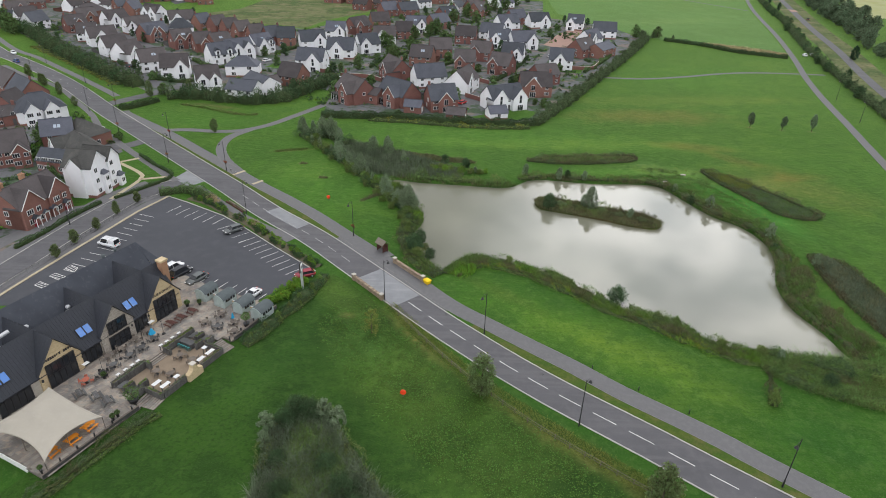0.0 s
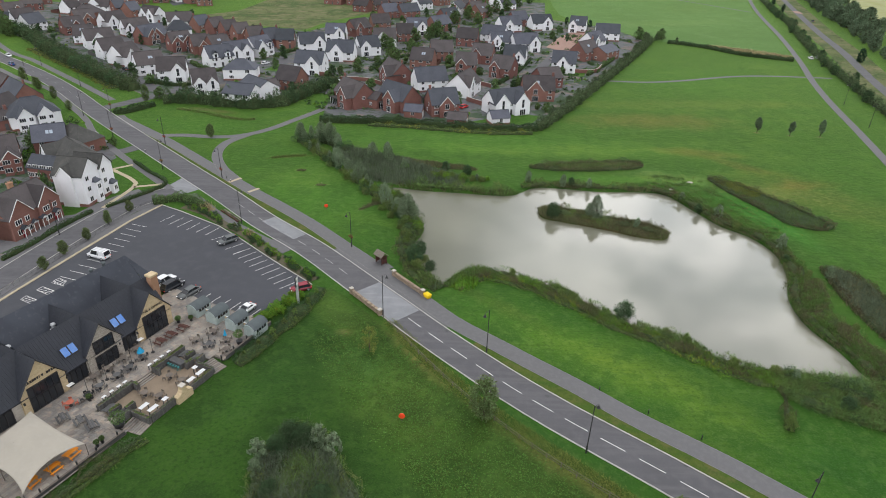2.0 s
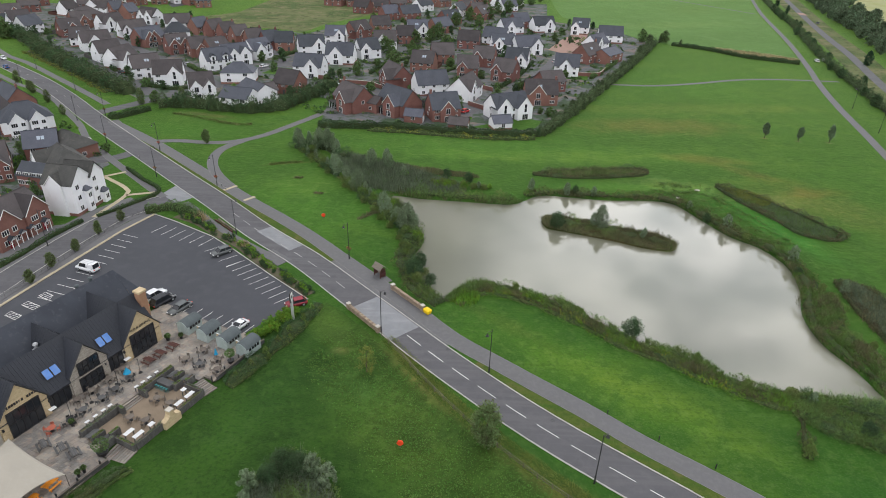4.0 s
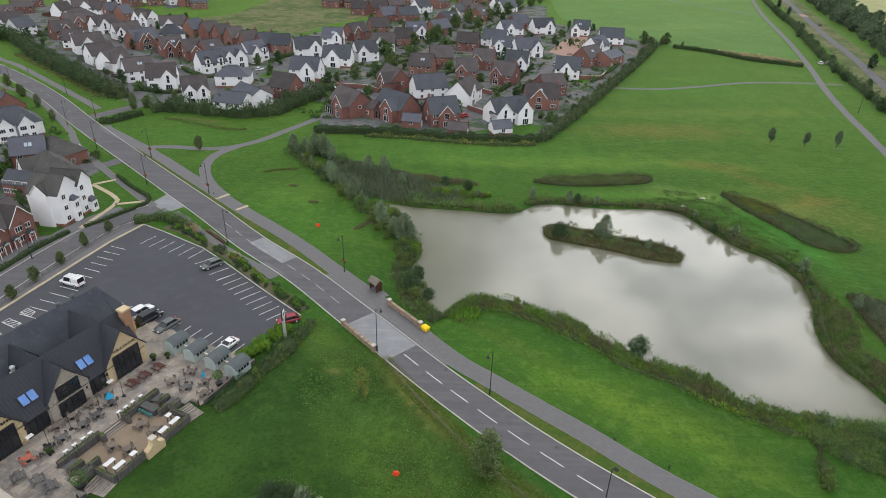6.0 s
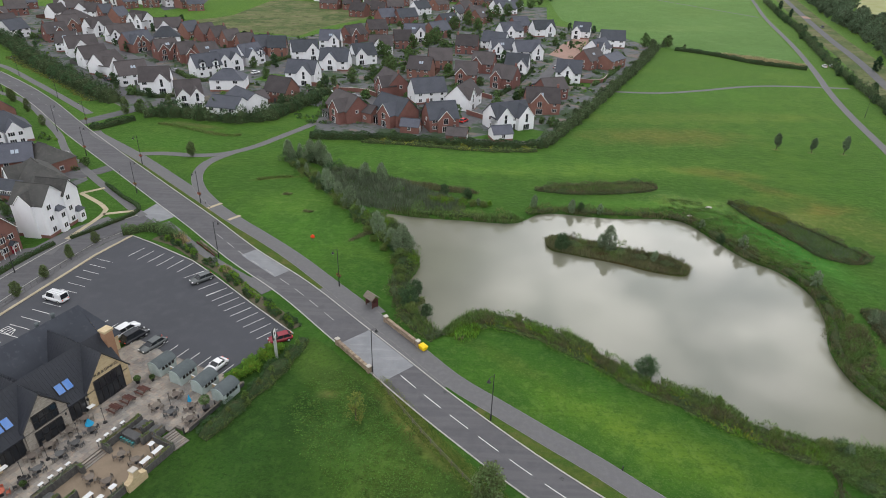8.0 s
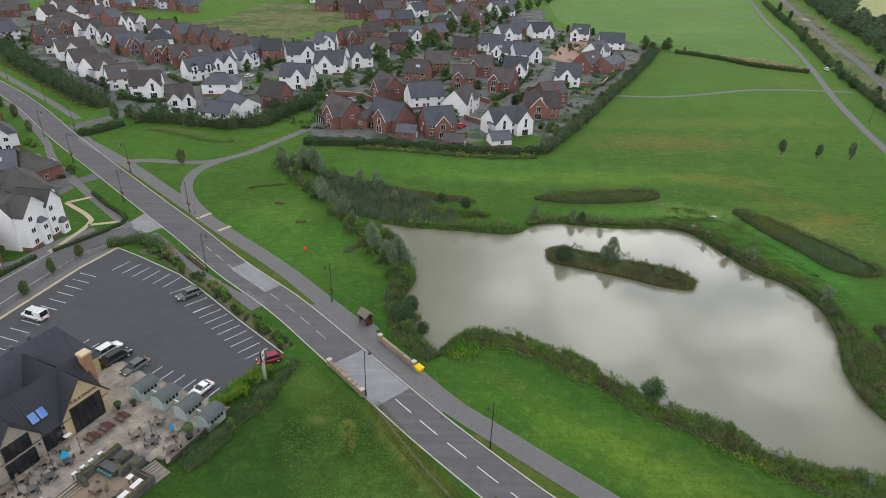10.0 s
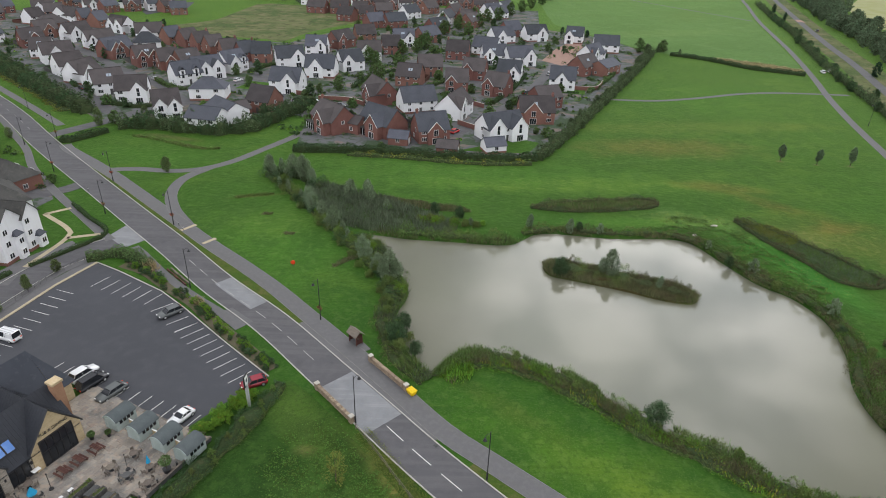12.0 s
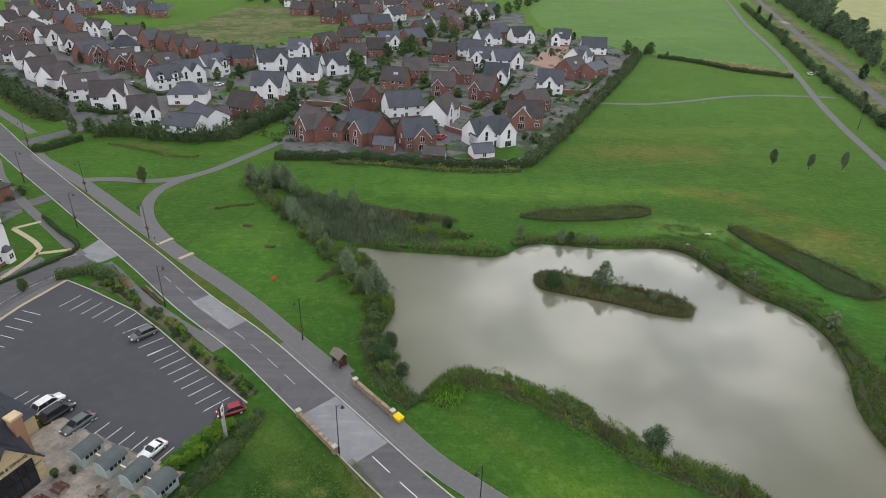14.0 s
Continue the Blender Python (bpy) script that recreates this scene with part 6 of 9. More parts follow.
hedge("dark roadside hedge below the estate", [(-262, 376), (-227, 344), (-196, 311), (-167, 284), (-146, 265), (-127, 249)], 6.0, 3.6, "hedge", 22, 0.27, 0.9, 8, share=0.5, other="hedge_olive")
hedge("yellowing roadside grass and scrub strip", [(-212, 319.5), (-187, 297.5), (-158, 272), (-136, 251)], 4.4, 0.35, "verge_blade", 30, 0.15, 0.8, 9)
hedge("leafy shrubs at the street corner", [(-74, 146), (-69, 148.6), (-64, 147), (-60, 144.5)], 2.6, 1.8, "leaf", 80, 0.1, 0.6, 11)
hedge("bramble bank outside the terrace fence", [(-34.0, 86.4), (-32.6, 89.4), (-31.3, 92.2), (-29.6, 95.6), (-28.4, 98.7), (-26.9, 102.3), (-25.6, 105.9), (-24.6, 109.5)], 2.4, 1.0, "hedge", 150, 0.07, 1.0, 15)
hedge("brown-green tangle outside the terrace fence", [(-33.4, 86.0), (-31.6, 89.6), (-30.2, 92.8), (-28.2, 97), (-26.4, 101.4), (-25.0, 105.6), (-24.2, 109.5)], 1.5, 0.6, "bank_leaf", 150, 0.065, 1.0, 115)
t_bed = grow_tree("bed_shrub", "bright green rounded shrub in the car park bed", "bright_leaf", 1.25, 0.7, 0.08, 10, 44, 0.085, 27, "shrub", 0.6)
bed_rng = np.random.default_rng(28)
kerb_line = glide([(-66, 145.0), (-60, 142.2), (-52.9, 136.4), (-46.5, 131.6), (-40, 125), (-33, 118.6), (-27, 113)], 1.15)
tagged(strip("shrub_bed", kerb_line, -1.2, 1.3, -0.05, 0.05, M["mud"]), "dark mulched shrub bed beside the car park", "shrub bed", kind="structure")
bed_line = glide([(-27.4, 109.6), (-29.4, 105.5), (-31.6, 101.5), (-33.2, 98.6)], 0.9)
plant(t_bed, [(x + bed_rng.uniform(-0.3, 0.5), y + bed_rng.uniform(-0.3, 0.5), bed_rng.uniform(0.6, 1.2)) for x, y in kerb_line if bed_rng.random() < 0.75] + [(x + o + bed_rng.uniform(-0.4, 0.4), y + o * 0.4 + bed_rng.uniform(-0.4, 0.4), bed_rng.uniform(0.9, 1.4)) for x, y in bed_line if y < 106.5 for o in (-1.1, 0.2, 1.3) if bed_rng.random() < 0.85])
t_gold = grow_tree("golden_shrub", "low golden-leaved shrub in the car park bed", "yellow_leaf", 0.9, 0.6, 0.05, 9, 50, 0.06, 29, "shrub", 0.6)
plant(t_gold, [(-30.2, 104.8, 1.1), (-31.4, 101.6, 1.0), (-33.4, 99.4, 1.0), (-29.6, 106.2, 0.8), (-41.6, 127.2, 0.7), (-50.2, 135.6, 0.7), (-36.2, 122.0, 0.6)])
t_dim = grow_tree("dark_shrub", "dark green low shrub at the car park kerb", "hedge", 1.2, 0.7, 0.08, 10, 40, 0.09, 30, "shrub", 0.6)
plant(t_dim, [(x + o * 0.68 + bed_rng.uniform(-0.3, 0.3), y + o * 0.73 + bed_rng.uniform(-0.3, 0.3), bed_rng.uniform(0.5, 1.0)) for x, y in kerb_line for o in (-0.6, 0.7) if bed_rng.random() < 0.6])
hedge("low garden hedge round the white flats' lawn", [(-91.5, 173.2), (-84, 166), (-76, 158.3), (-79.8, 149.6), (-84, 142.8)], 0.9, 0.9, seed=16, dense=40, size=0.12)
hedge("low front hedge of the brick houses", [(-86, 140), (-88.6, 132), (-90, 124), (-92, 116)], 1.2, 1.0, seed=17, dense=40, size=0.13)
hedge("garden hedge by the white house", [(-122, 196), (-113, 190), (-108, 184)], 2.4, 1.6, seed=18)
for k, pts in enumerate(([(-126, 262), (-114, 258), (-106, 262)], [(-62, 258), (-52, 262), (-44, 254)], [(-14, 252), (-2, 254), (6, 262)], [(-22, 292), (-10, 300), (0, 314)], [(18, 278), (28, 302), (36, 330)], [(-90, 318), (-84, 335), (-70, 352)], [(-150, 284), (-162, 298), (-176, 312)], [(60, 300), (76, 330), (84, 350)], [(-40, 296), (-34, 318), (-20, 336)], [(-125, 300), (-110, 285), (-100, 290)])):
    hedge("garden hedge between estate houses", pts, 1.8, 1.5, "leaf" if k % 2 else "hedge", 18, 0.2, 0.5, 20 + k)


def bank(name, label, line, lo, hi, high, leaf, per, seed, width=0.045, z=-0.35, category="reeds", lean=0.3, share=0.6):
    """Blades along a shore, between two distances from the water's edge."""
    h = np.random.default_rng(seed)
    ss = along(line)
    n = int(ss[-1] * per)
    s = h.uniform(0, ss[-1], n)
    c = np.stack([np.interp(s, ss, line[:, 0]), np.interp(s, ss, line[:, 1])], 1)
    nm = normals(line)
    nn = np.stack([np.interp(s, ss, nm[:, 0]), np.interp(s, ss, nm[:, 1])], 1)
    w = lo + (hi - lo) * h.uniform(0, 1, n) * (0.7 + 0.3 * np.sin(s * 0.35 + seed) * np.sin(s * 0.13))
    here = in_patch(s + w, seed, share, h)
    s, c, nn, w, n = s[here], c[here], nn[here], w[here], int(here.sum())
    p = c + nn * w[:, None]
    grow = 0.75 + 0.35 * np.sin(s * 0.5 + seed) * np.sin(s * 0.21 + 1)
    v = blade_quads(p, z + np.clip(w / 3.2, 0, 1) * 0.4, high * grow, width, h, lean)
    ob = quads_obj(name, v, M[leaf])
    return tagged(ob, label, category, kind="stuff")


def shore(a, b):
    """The part of the pond's outline from near a to near b."""
    i, j = (np.argmin(np.hypot(POND[:, 0] - p[0], POND[:, 1] - p[1])) for p in (a, b))
    return POND[i:j + 1] if i < j else np.concatenate([POND[i:], POND[:j + 1]])


turn_sign = np.sum(POND[:, 0] * np.roll(POND[:, 1], -1) - np.roll(POND[:, 0], -1) * POND[:, 1])
NORTH, EASTERN, SOUTHERN, WESTERN = shore((-16.5, 162.5), (58, 163.8)), shore((57, 163.8), (70, 88)), shore((71, 86.5), (-0.5, 113.2)), shore((-0.5, 113.2), (-16, 162))
if turn_sign > 0:
    NORTH, EASTERN, SOUTHERN, WESTERN = (q[::-1] for q in (NORTH, EASTERN, SOUTHERN, WESTERN))
bank("reeds", "dark brown-green sedge along the far shore", NORTH, 0.0, 3.6, 0.9, "brown_reed", 60, 31)
bank("reeds", "green reeds on the far shore", shore((-12, 161.5), (20, 163)), 0.0, 4.0, 1.3, "reed", 60, 32)
bank("reeds", "brown sedge and grasses on the field shore", EASTERN, 0.1, 3.4, 0.9, "brown_reed", 100, 33)
bank("reeds", "green rushes on the field shore", EASTERN, 0.1, 4.0, 0.9, "reed", 90, 34)
bank("reeds", "tall green reeds on the near shore", SOUTHERN, -1.0, 4.0, 1.25, "reed", 210, 35)
bank("reeds", "reddish brown dock and sedge on the near shore", SOUTHERN, 0.8, 5.0, 1.1, "brown_reed", 170, 36)
bank("golden_rod", "yellow flowering weeds on the near shore", shore((48, 92.4), (7, 120)) if turn_sign < 0 else shore((48, 92.4), (7, 120))[::-1], 1.0, 5.6, 0.8, "yellow_leaf", 14, 37, 0.07, -0.2, "weeds")
bank("reeds", "rough reeds and grass on the road shore", WESTERN, 0.0, 4.4, 1.2, "reed", 80, 38)
bank("reeds", "dark sedge under the willows", WESTERN, 0.3, 4.5, 1.0, "dark_reed", 60, 39)
isl = ISLAND if np.sum(ISLAND[:, 0] * np.roll(ISLAND[:, 1], -1) - np.roll(ISLAND[:, 0], -1) * ISLAND[:, 1]) < 0 else ISLAND[::-1]


def bed(name, label, pts, count, high, leaf, seed, width=0.05, z=0.0, category="reeds", lean=0.3, smooth=True):
    h = np.random.default_rng(seed)
    poly = glide(pts, 2, True) if smooth else np.asarray(pts)
    p = scatter(poly, count, h)
    p = p + h.normal(size=p.shape) * 0.25
    lump = 0.8 + 0.3 * np.sin(p[:, 0] * 0.7 + seed) * np.sin(p[:, 1] * 0.6)
    v = blade_quads(p, z, high * lump, width, h, lean)
    return tagged(quads_obj(name, v, M[leaf]), label, category, kind="stuff")


bed("reeds", "brown sedge covering the pond island", isl, 16000, 1.0, "brown_reed", 41, z=-0.25, smooth=False)
hedge("lumpy brown and green growth on the pond island", [(24.5, 149.4), (30, 148.4), (38, 145.4), (45, 142.4), (49.8, 140)], 4.6, 0.85, "brown_leaf", 75, 0.1, 1.5, 121, "bank_scrub", 0.6, "bank_leaf")
bed("reeds", "green rushes on the pond island", isl, 1800, 0.9, "reed", 42, z=-0.25, smooth=False)
bed("reeds", "dark reed bed at the pond's head", [(-37, 190), (-30, 174), (-23, 166), (-16, 163.6), (-6, 163.4), (2, 164), (3, 169), (-5, 176), (-16, 183.5), (-28, 190)], 15000, 1.5, "dark_reed", 43)
bed("reeds", "brown reed strip beyond the pond", [(-18, 184.6), (-6, 181.4), (5, 178.4), (7, 175.8), (-4, 176.8), (-14, 181)], 3500, 0.8, "brown_reed", 44)
bed("reeds", "brown rush bed in a hollow of the grass", [(22.4, 181), (33, 178.6), (48, 180), (56, 184.5), (51, 187.4), (34, 184.8)], 3500, 1.0, "brown_reed", 45)
bed("reeds", "green rushes within the hollow", [(26, 181.6), (34, 180), (47, 181.4), (52, 184.6), (46, 185.6), (34, 183.6)], 4000, 0.8, "reed", 145)
HOLLOW = [(72.9, 175.7), (75.4, 166.1), (78.4, 159.6), (81.1, 153), (83.3, 147.4), (88, 144.7), (91.6, 145.2), (93.4, 148), (91.8, 151.6), (88.8, 157.6), (85.8, 162.4), (82, 167.8), (77.2, 173.6)]
bed("reeds", "grey-green rushes filling the field hollow", HOLLOW, 8000, 0.6, "dark_reed", 46, 0.035)
bed("reeds", "fresh green rushes filling the field hollow", HOLLOW, 8000, 0.55, "reed", 246, 0.035)
bed("reeds", "yellow-green rushes at the head of the hollow", [(74, 174.6), (76.6, 166.6), (80.6, 163), (84.4, 166), (82.4, 171.4), (78, 174.8)], 3500, 0.8, "verge_blade", 47, 0.045)
bed("reeds", "dark rush bed beside the field", [(80.5, 125), (79, 112.5), (79.3, 102), (80.4, 95), (86, 106), (86.4, 116), (84.6, 123.4)], 8000, 1.0, "dark_reed", 48)
bed("reeds", "brown sedge round the rush bed", [(80, 126), (78, 112.5), (78.3, 101), (80.4, 93), (87, 106), (87.4, 116), (85.6, 124.4)], 5000, 0.9, "brown_reed", 49)
hedge("dark bramble bank below the terrace wall", [(-51.6, 51.4), (-48.4, 57.8), (-46.0, 62.8), (-43.8, 66.8), (-41.8, 69.6)], 1.7, 0.9, "hedge_olive", 120, 0.08, 1.1, 14, share=0.6, other="brown_leaf")
hedge("seeding brown-green weeds below the terrace wall", [(-50.6, 51.2), (-47.4, 57.6), (-45.0, 62.6), (-42.9, 66.6), (-40.8, 69.4)], 1.2, 0.55, "bank_leaf", 110, 0.075, 1.2, 114)
WEEDY = np.array([(-20, 101), (-15.2, 101), (-8, 93), (1, 81), (14, 68), (24, 58), (14, 54), (0, 60), (-9, 72), (-16, 82), (-23.6, 92)], float)
g = np.random.default_rng(58)
seeds_ = scatter(WEEDY, 620, g)
p = np.repeat(seeds_, 24, axis=0) + g.normal(size=(24 * len(seeds_), 2)) * np.repeat(g.uniform(0.2, 1.3, len(seeds_)), 24)[:, None]
tagged(quads_obj("weeds", flat_quads(np.column_stack([p, 0.03 + g.uniform(0, 0.14, len(p))]), 0.12, g), M["weed_leaf"]), "broad-leaved weeds growing through the rough grass", "weeds", kind="stuff")
CLUMP = [(-24.2, 66.5), (-23.4, 70.6), (-20.6, 72.4), (-17.5, 72), (-14, 66), (-10, 60.5), (-5, 54), (-6, 44), (-19, 42), (-23.6, 54)]
bed("reeds", "tall dark reed clump in the near field", CLUMP, 20000, 1.7, "dark_reed", 50, 0.032, lean=0.5)
bed("reeds", "greener reeds in the near clump", [(-20, 68), (-16, 66), (-12, 60), (-14, 52), (-19, 54), (-21, 62)], 5000, 1.6, "reed", 51, 0.03, lean=0.6)
hedge("brambles round the near reed clump", [(-23.8, 60), (-24, 66.5), (-22.4, 71.2), (-18, 72.4), (-14.4, 67.4), (-10.5, 61.5), (-6, 55)], 1.5, 0.9, "bank_leaf", 60, 0.09, 1.2, 52, "scrub")
t_clump = grow_tree("dark_bramble_mound", "dense dark green bramble mound in the reeds", "hedge", 2.5, 1.7, 0.1, 26, 130, 0.085, 34, "shrub", 0.6)
plant(t_clump, [(-21.2, 70.8, 1.15), (-19.4, 70.2, 1.1), (-22.4, 68.6, 0.9), (-15.0, 61.0, 0.9), (-12.2, 57.0, 1.0), (-21.6, 61.5, 0.8), (-20.0, 56.0, 1.0), (-10.0, 54.5, 0.8)])
bed("reeds", "pale dry grasses beside the car park", [(-62, 144.6), (-58.6, 142.4), (-57.6, 143.6), (-61, 146)], 260, 1.3, "pale_reed", 53, 0.05)
bed("reeds", "pale dry grasses at the car park kerb", [(-47.4, 132.6), (-45.2, 130.4), (-44.4, 131.4), (-46.6, 133.6)], 220, 1.1, "pale_reed", 54, 0.05)
bed("long_grass", "uncut yellowish grass along the field fence", [(-11.5, 99.6), (-4, 89), (6, 77.2), (18, 66), (34, 53), (35.5, 55), (19.5, 68.4), (8, 79), (-2, 90.6), (-9.6, 100.6)], 17000, 0.24, "verge_blade", 55, 0.028, category="grass", lean=0.7)
bed("long_grass", "heap of dry brown grass beside the field hedge", [(140, 384), (152, 370), (166, 360), (178, 354), (180, 362), (168, 372), (154, 382)], 3500, 1.3, "pale_reed", 59, 0.12, category="grass", lean=0.6)
bed("weeds", "pale tufts on the grass by the hollow", [(52, 178), (70, 178), (76, 160), (84, 142), (74, 142), (64, 160)], 700, 0.3, "verge_blade", 57, 0.06, category="weeds", lean=0.6)


for k, (ring, tall, wide) in enumerate(((HOLLOW, 0.95, 1.5), ([(22.4, 179.6), (30, 178.3), (38.1, 178.6), (46, 180), (53.7, 182), (56.5, 185.2), (52.6, 187.6), (40.9, 185), (29, 183.4)], 0.8, 1.3), ([(80, 125), (78.6, 112.5), (79, 102), (80.4, 95), (86, 106), (86.6, 116), (84.8, 123.6)], 0.8, 1.3))):
    hedge("brown sedge rim round a wet hollow", [tuple(q) for q in ring] + [ring[0]], wide, tall, "brown_leaf", 75, 0.095, 1.2, 160 + k, "sedge_rim", 0.7, "hedge_olive")
bed("weeds", "low brown weeds along a shallow ditch in the grass", [(-53.6, 179.8), (-49, 182), (-44.6, 183), (-44.4, 184), (-49, 183.2), (-53.6, 181)], 700, 0.45, "bank_leaf", 171, 0.05, category="weeds", lean=0.8)
bed("weeds", "low brown weeds at the edge of the willows", [(-22.6, 146.4), (-20, 149.2), (-17.8, 151), (-18.2, 152.2), (-20.6, 150.6), (-23, 147.4)], 600, 0.45, "brown_reed", 172, 0.05, category="weeds", lean=0.8)
bed("weeds", "reedy ditch in the green below the hedge", [(-101.2, 226), (-95, 224), (-86, 220), (-77, 216), (-70, 216), (-70, 217.6), (-77, 218), (-86, 221.8), (-95, 225.6), (-101, 227.4)], 3000, 0.5, "bank_leaf", 173, 0.07, category="weeds", lean=0.8)
for k, (x, y) in enumerate(((-43.1, 171.3), (-35.4, 161.4))):
    bed("weeds", "brown tuft of uncut weeds in the mown grass", [(x - 1.2, y - 0.5), (x + 1.0, y - 0.6), (x + 1.3, y + 0.4), (x - 0.9, y + 0.7)], 160, 0.4, "brown_reed", 175 + k, 0.05, category="weeds", lean=0.8)
g = np.random.default_rng(174)
LUSH = np.array([(50, 169), (60, 167), (64, 156), (69, 145), (74, 139), (79, 142), (77, 152), (73, 163), (71, 174), (58, 178)], float)
p = np.repeat(scatter(LUSH, 230, g), 18, axis=0)
p = p + g.normal(size=p.shape) * np.array([0.6, 0.35])
tagged(quads_obj("weeds", flat_quads(np.column_stack([p, 0.05 + g.uniform(0, 0.25, len(p))]), 0.2, g), M["weed_leaf"]), "tufts of lush green weeds between pond and hollow", "weeds", kind="stuff")

# shrubs and small trees in the estate gardens
g = np.random.default_rng(91)
ESTATE = np.array([(-120, 247), (-104, 249), (-80, 238), (-60, 246), (-46, 222), (26, 220), (46, 260), (88, 350), (108, 398), (60, 466), (20, 500), (-50, 478), (-90, 390), (-140, 402), (-178, 430), (-230, 462), (-255, 400), (-240, 362), (-168, 292)], float)
centres = np.array([tuple(o.location)[:2] for o in scene.objects if o.parent is None and o.name.split(".")[0] in ("house", "garage", "apartment_block")])
spots = [p for p in scatter(ESTATE, 900, g) if np.min(np.hypot(*(centres - p).T)) > 7.2]
t_bush = grow_tree("garden_shrub", "rounded green shrub in an estate garden", "leaf", 2.4, 1.3, 0.15, 14, 20, 0.33, 19, "shrub", 0.6)
plant(t_bush, [(x, y, g.uniform(0.6, 1.5)) for x, y in spots[:90]])
t_small = grow_tree("small_tree", "small green tree in an estate garden", "hedge", 4.6, 1.5, 0.8, 16, 26, 0.3, 20)
plant(t_small, [(x, y, g.uniform(0.6, 1.3)) for x, y in spots[190:245]])
# back gardens: a lawn behind a house, with a boarded fence round it
STREET_PTS = np.concatenate(STREETS + [STREET, ROAD])


def clear_of_houses(x, y, gap=0.8, skip=None):
    for k, (hx, hy, yaw, L, D, kind) in enumerate(PLOTS):
        if k == skip:
            continue
        c, s_ = math.cos(radians(yaw)), math.sin(radians(yaw))
        u, v = (x - hx) * c + (y - hy) * s_, -(x - hx) * s_ + (y - hy) * c
        if abs(u) < L / 2 + gap and -D / 2 - 2.4 - gap < v < D / 2 + gap:
            return False
    return True


def clear_of_streets(x, y, gap=3.4):
    return np.min(np.hypot(*(STREET_PTS - (x, y)).T)) > gap


laid = 0
for k, (hx, hy, yaw, L, D, kind) in enumerate(list(PLOTS)):
    if kind != "house" or hy > 440 or hy < 120:
        continue
    m = pose(hx, hy, 0, 0, 0, yaw)
    lo, hi = D / 2 + 0.6, D / 2 + 8.5
    corners_ = [m @ Vector((u, v, 0)) for u in (-L / 2, 0, L / 2) for v in (lo + 1, hi)]
    if not all(clear_of_houses(c.x, c.y, 0.3, k) and clear_of_streets(c.x, c.y) and np.min(np.hypot(*(ROAD - (c.x, c.y)).T)) > 14 for c in corners_):
        continue
    laid += 1
    ring_ = [m @ Vector(q) for q in ((-L / 2, lo + 2.2, 0), (L / 2, lo + 2.2, 0), (L / 2, hi, 0), (-L / 2, hi, 0))]
    patch("lawn_%d" % (laid + 20), [(q.x, q.y) for q in ring_], 0.045, M["grass"], "small green back garden lawn", smooth=False)
    th = empty("garden_fence", hx, hy, 0, yaw, "brown boarded timber fence round a back garden", "fence", "garden fences of the estate")
    for a, b in (((-L / 2, lo), (-L / 2, hi)), ((-L / 2, hi), (L / 2, hi)), ((L / 2, hi), (L / 2, lo))):
        n = max(2, round(math.dist(a, b) / 0.45))
        line = np.array([(a[0] + (b[0] - a[0]) * t / n, a[1] + (b[1] - a[1]) * t / n) for t in range(n + 1)])
        wave = np.where(np.arange(n + 1) % 4 == 0, 0.09, 0.05)
        strip("panel", line, -wave, wave, 0, 1.75, M["grey_board" if k % 3 else "red_wood"], th)
# rows of clipped and loose planting in the gardens
g = np.random.default_rng(92)
rows_ = []
for _ in range(1500):
    c = scatter(ESTATE, 1, g)[0] if g.random() < 0.8 else (g.uniform(-150, -96), g.uniform(100, 215))
    a, n, size_ = g.uniform(0, np.pi), int(g.integers(2, 9)), g.uniform(0.5, 1.25)
    for i in range(n):
        x, y = c[0] + math.cos(a) * i * 0.9, c[1] + math.sin(a) * i * 0.9
        if clear_of_houses(x, y, 0.5) and clear_of_streets(x, y) and (y > 231 if x + y > 82 else x < -99):
            rows_.append((x, y, size_ * g.uniform(0.8, 1.2)))
rows_ = np.array(rows_)
for share_, leaf_, tint_, seed_ in ((0.55, "hedge", "dark green", 93), (0.3, "leaf", "mid green", 94), (0.15, "bright_leaf", "fresh green", 96)):
    h = np.random.default_rng(seed_)
    some = rows_[h.random(len(rows_)) < share_]
    c = np.repeat(some, 15, axis=0)
    d = h.normal(size=(len(c), 3))
    d /= np.linalg.norm(d, axis=1)[:, None]
    d[:, 2] = np.abs(d[:, 2])
    p = np.column_stack([c[:, :2], np.full(len(c), 0.1)]) + d * c[:, 2:3] * h.uniform(0.6, 1.05, (len(c), 1)) * (0.9, 0.9, 1.25)
    tagged(quads_obj("garden_planting", leaf_quads(p, 0.31, h), M[leaf_]), tint_ + " hedging and shrubs planted between the houses", "shrubs", kind="stuff")
t_line = grow_tree("hedgerow_tree", "ragged olive tree standing in the field hedge", "hedge_olive", 5.2, 2.0, 0.4, 22, 40, 0.22, 35)
plant(t_line, [(34.6, 231, 0.6), (44, 250, 0.7), (49.5, 262, 0.6), (60, 283, 0.75), (67, 297, 0.6), (79, 321, 0.8), (86, 336, 0.7), (96, 358, 0.9), (101, 370, 0.8), (108, 386, 1.1), (112, 396, 0.9), (118, 398, 0.7), (128, 391, 0.6)])
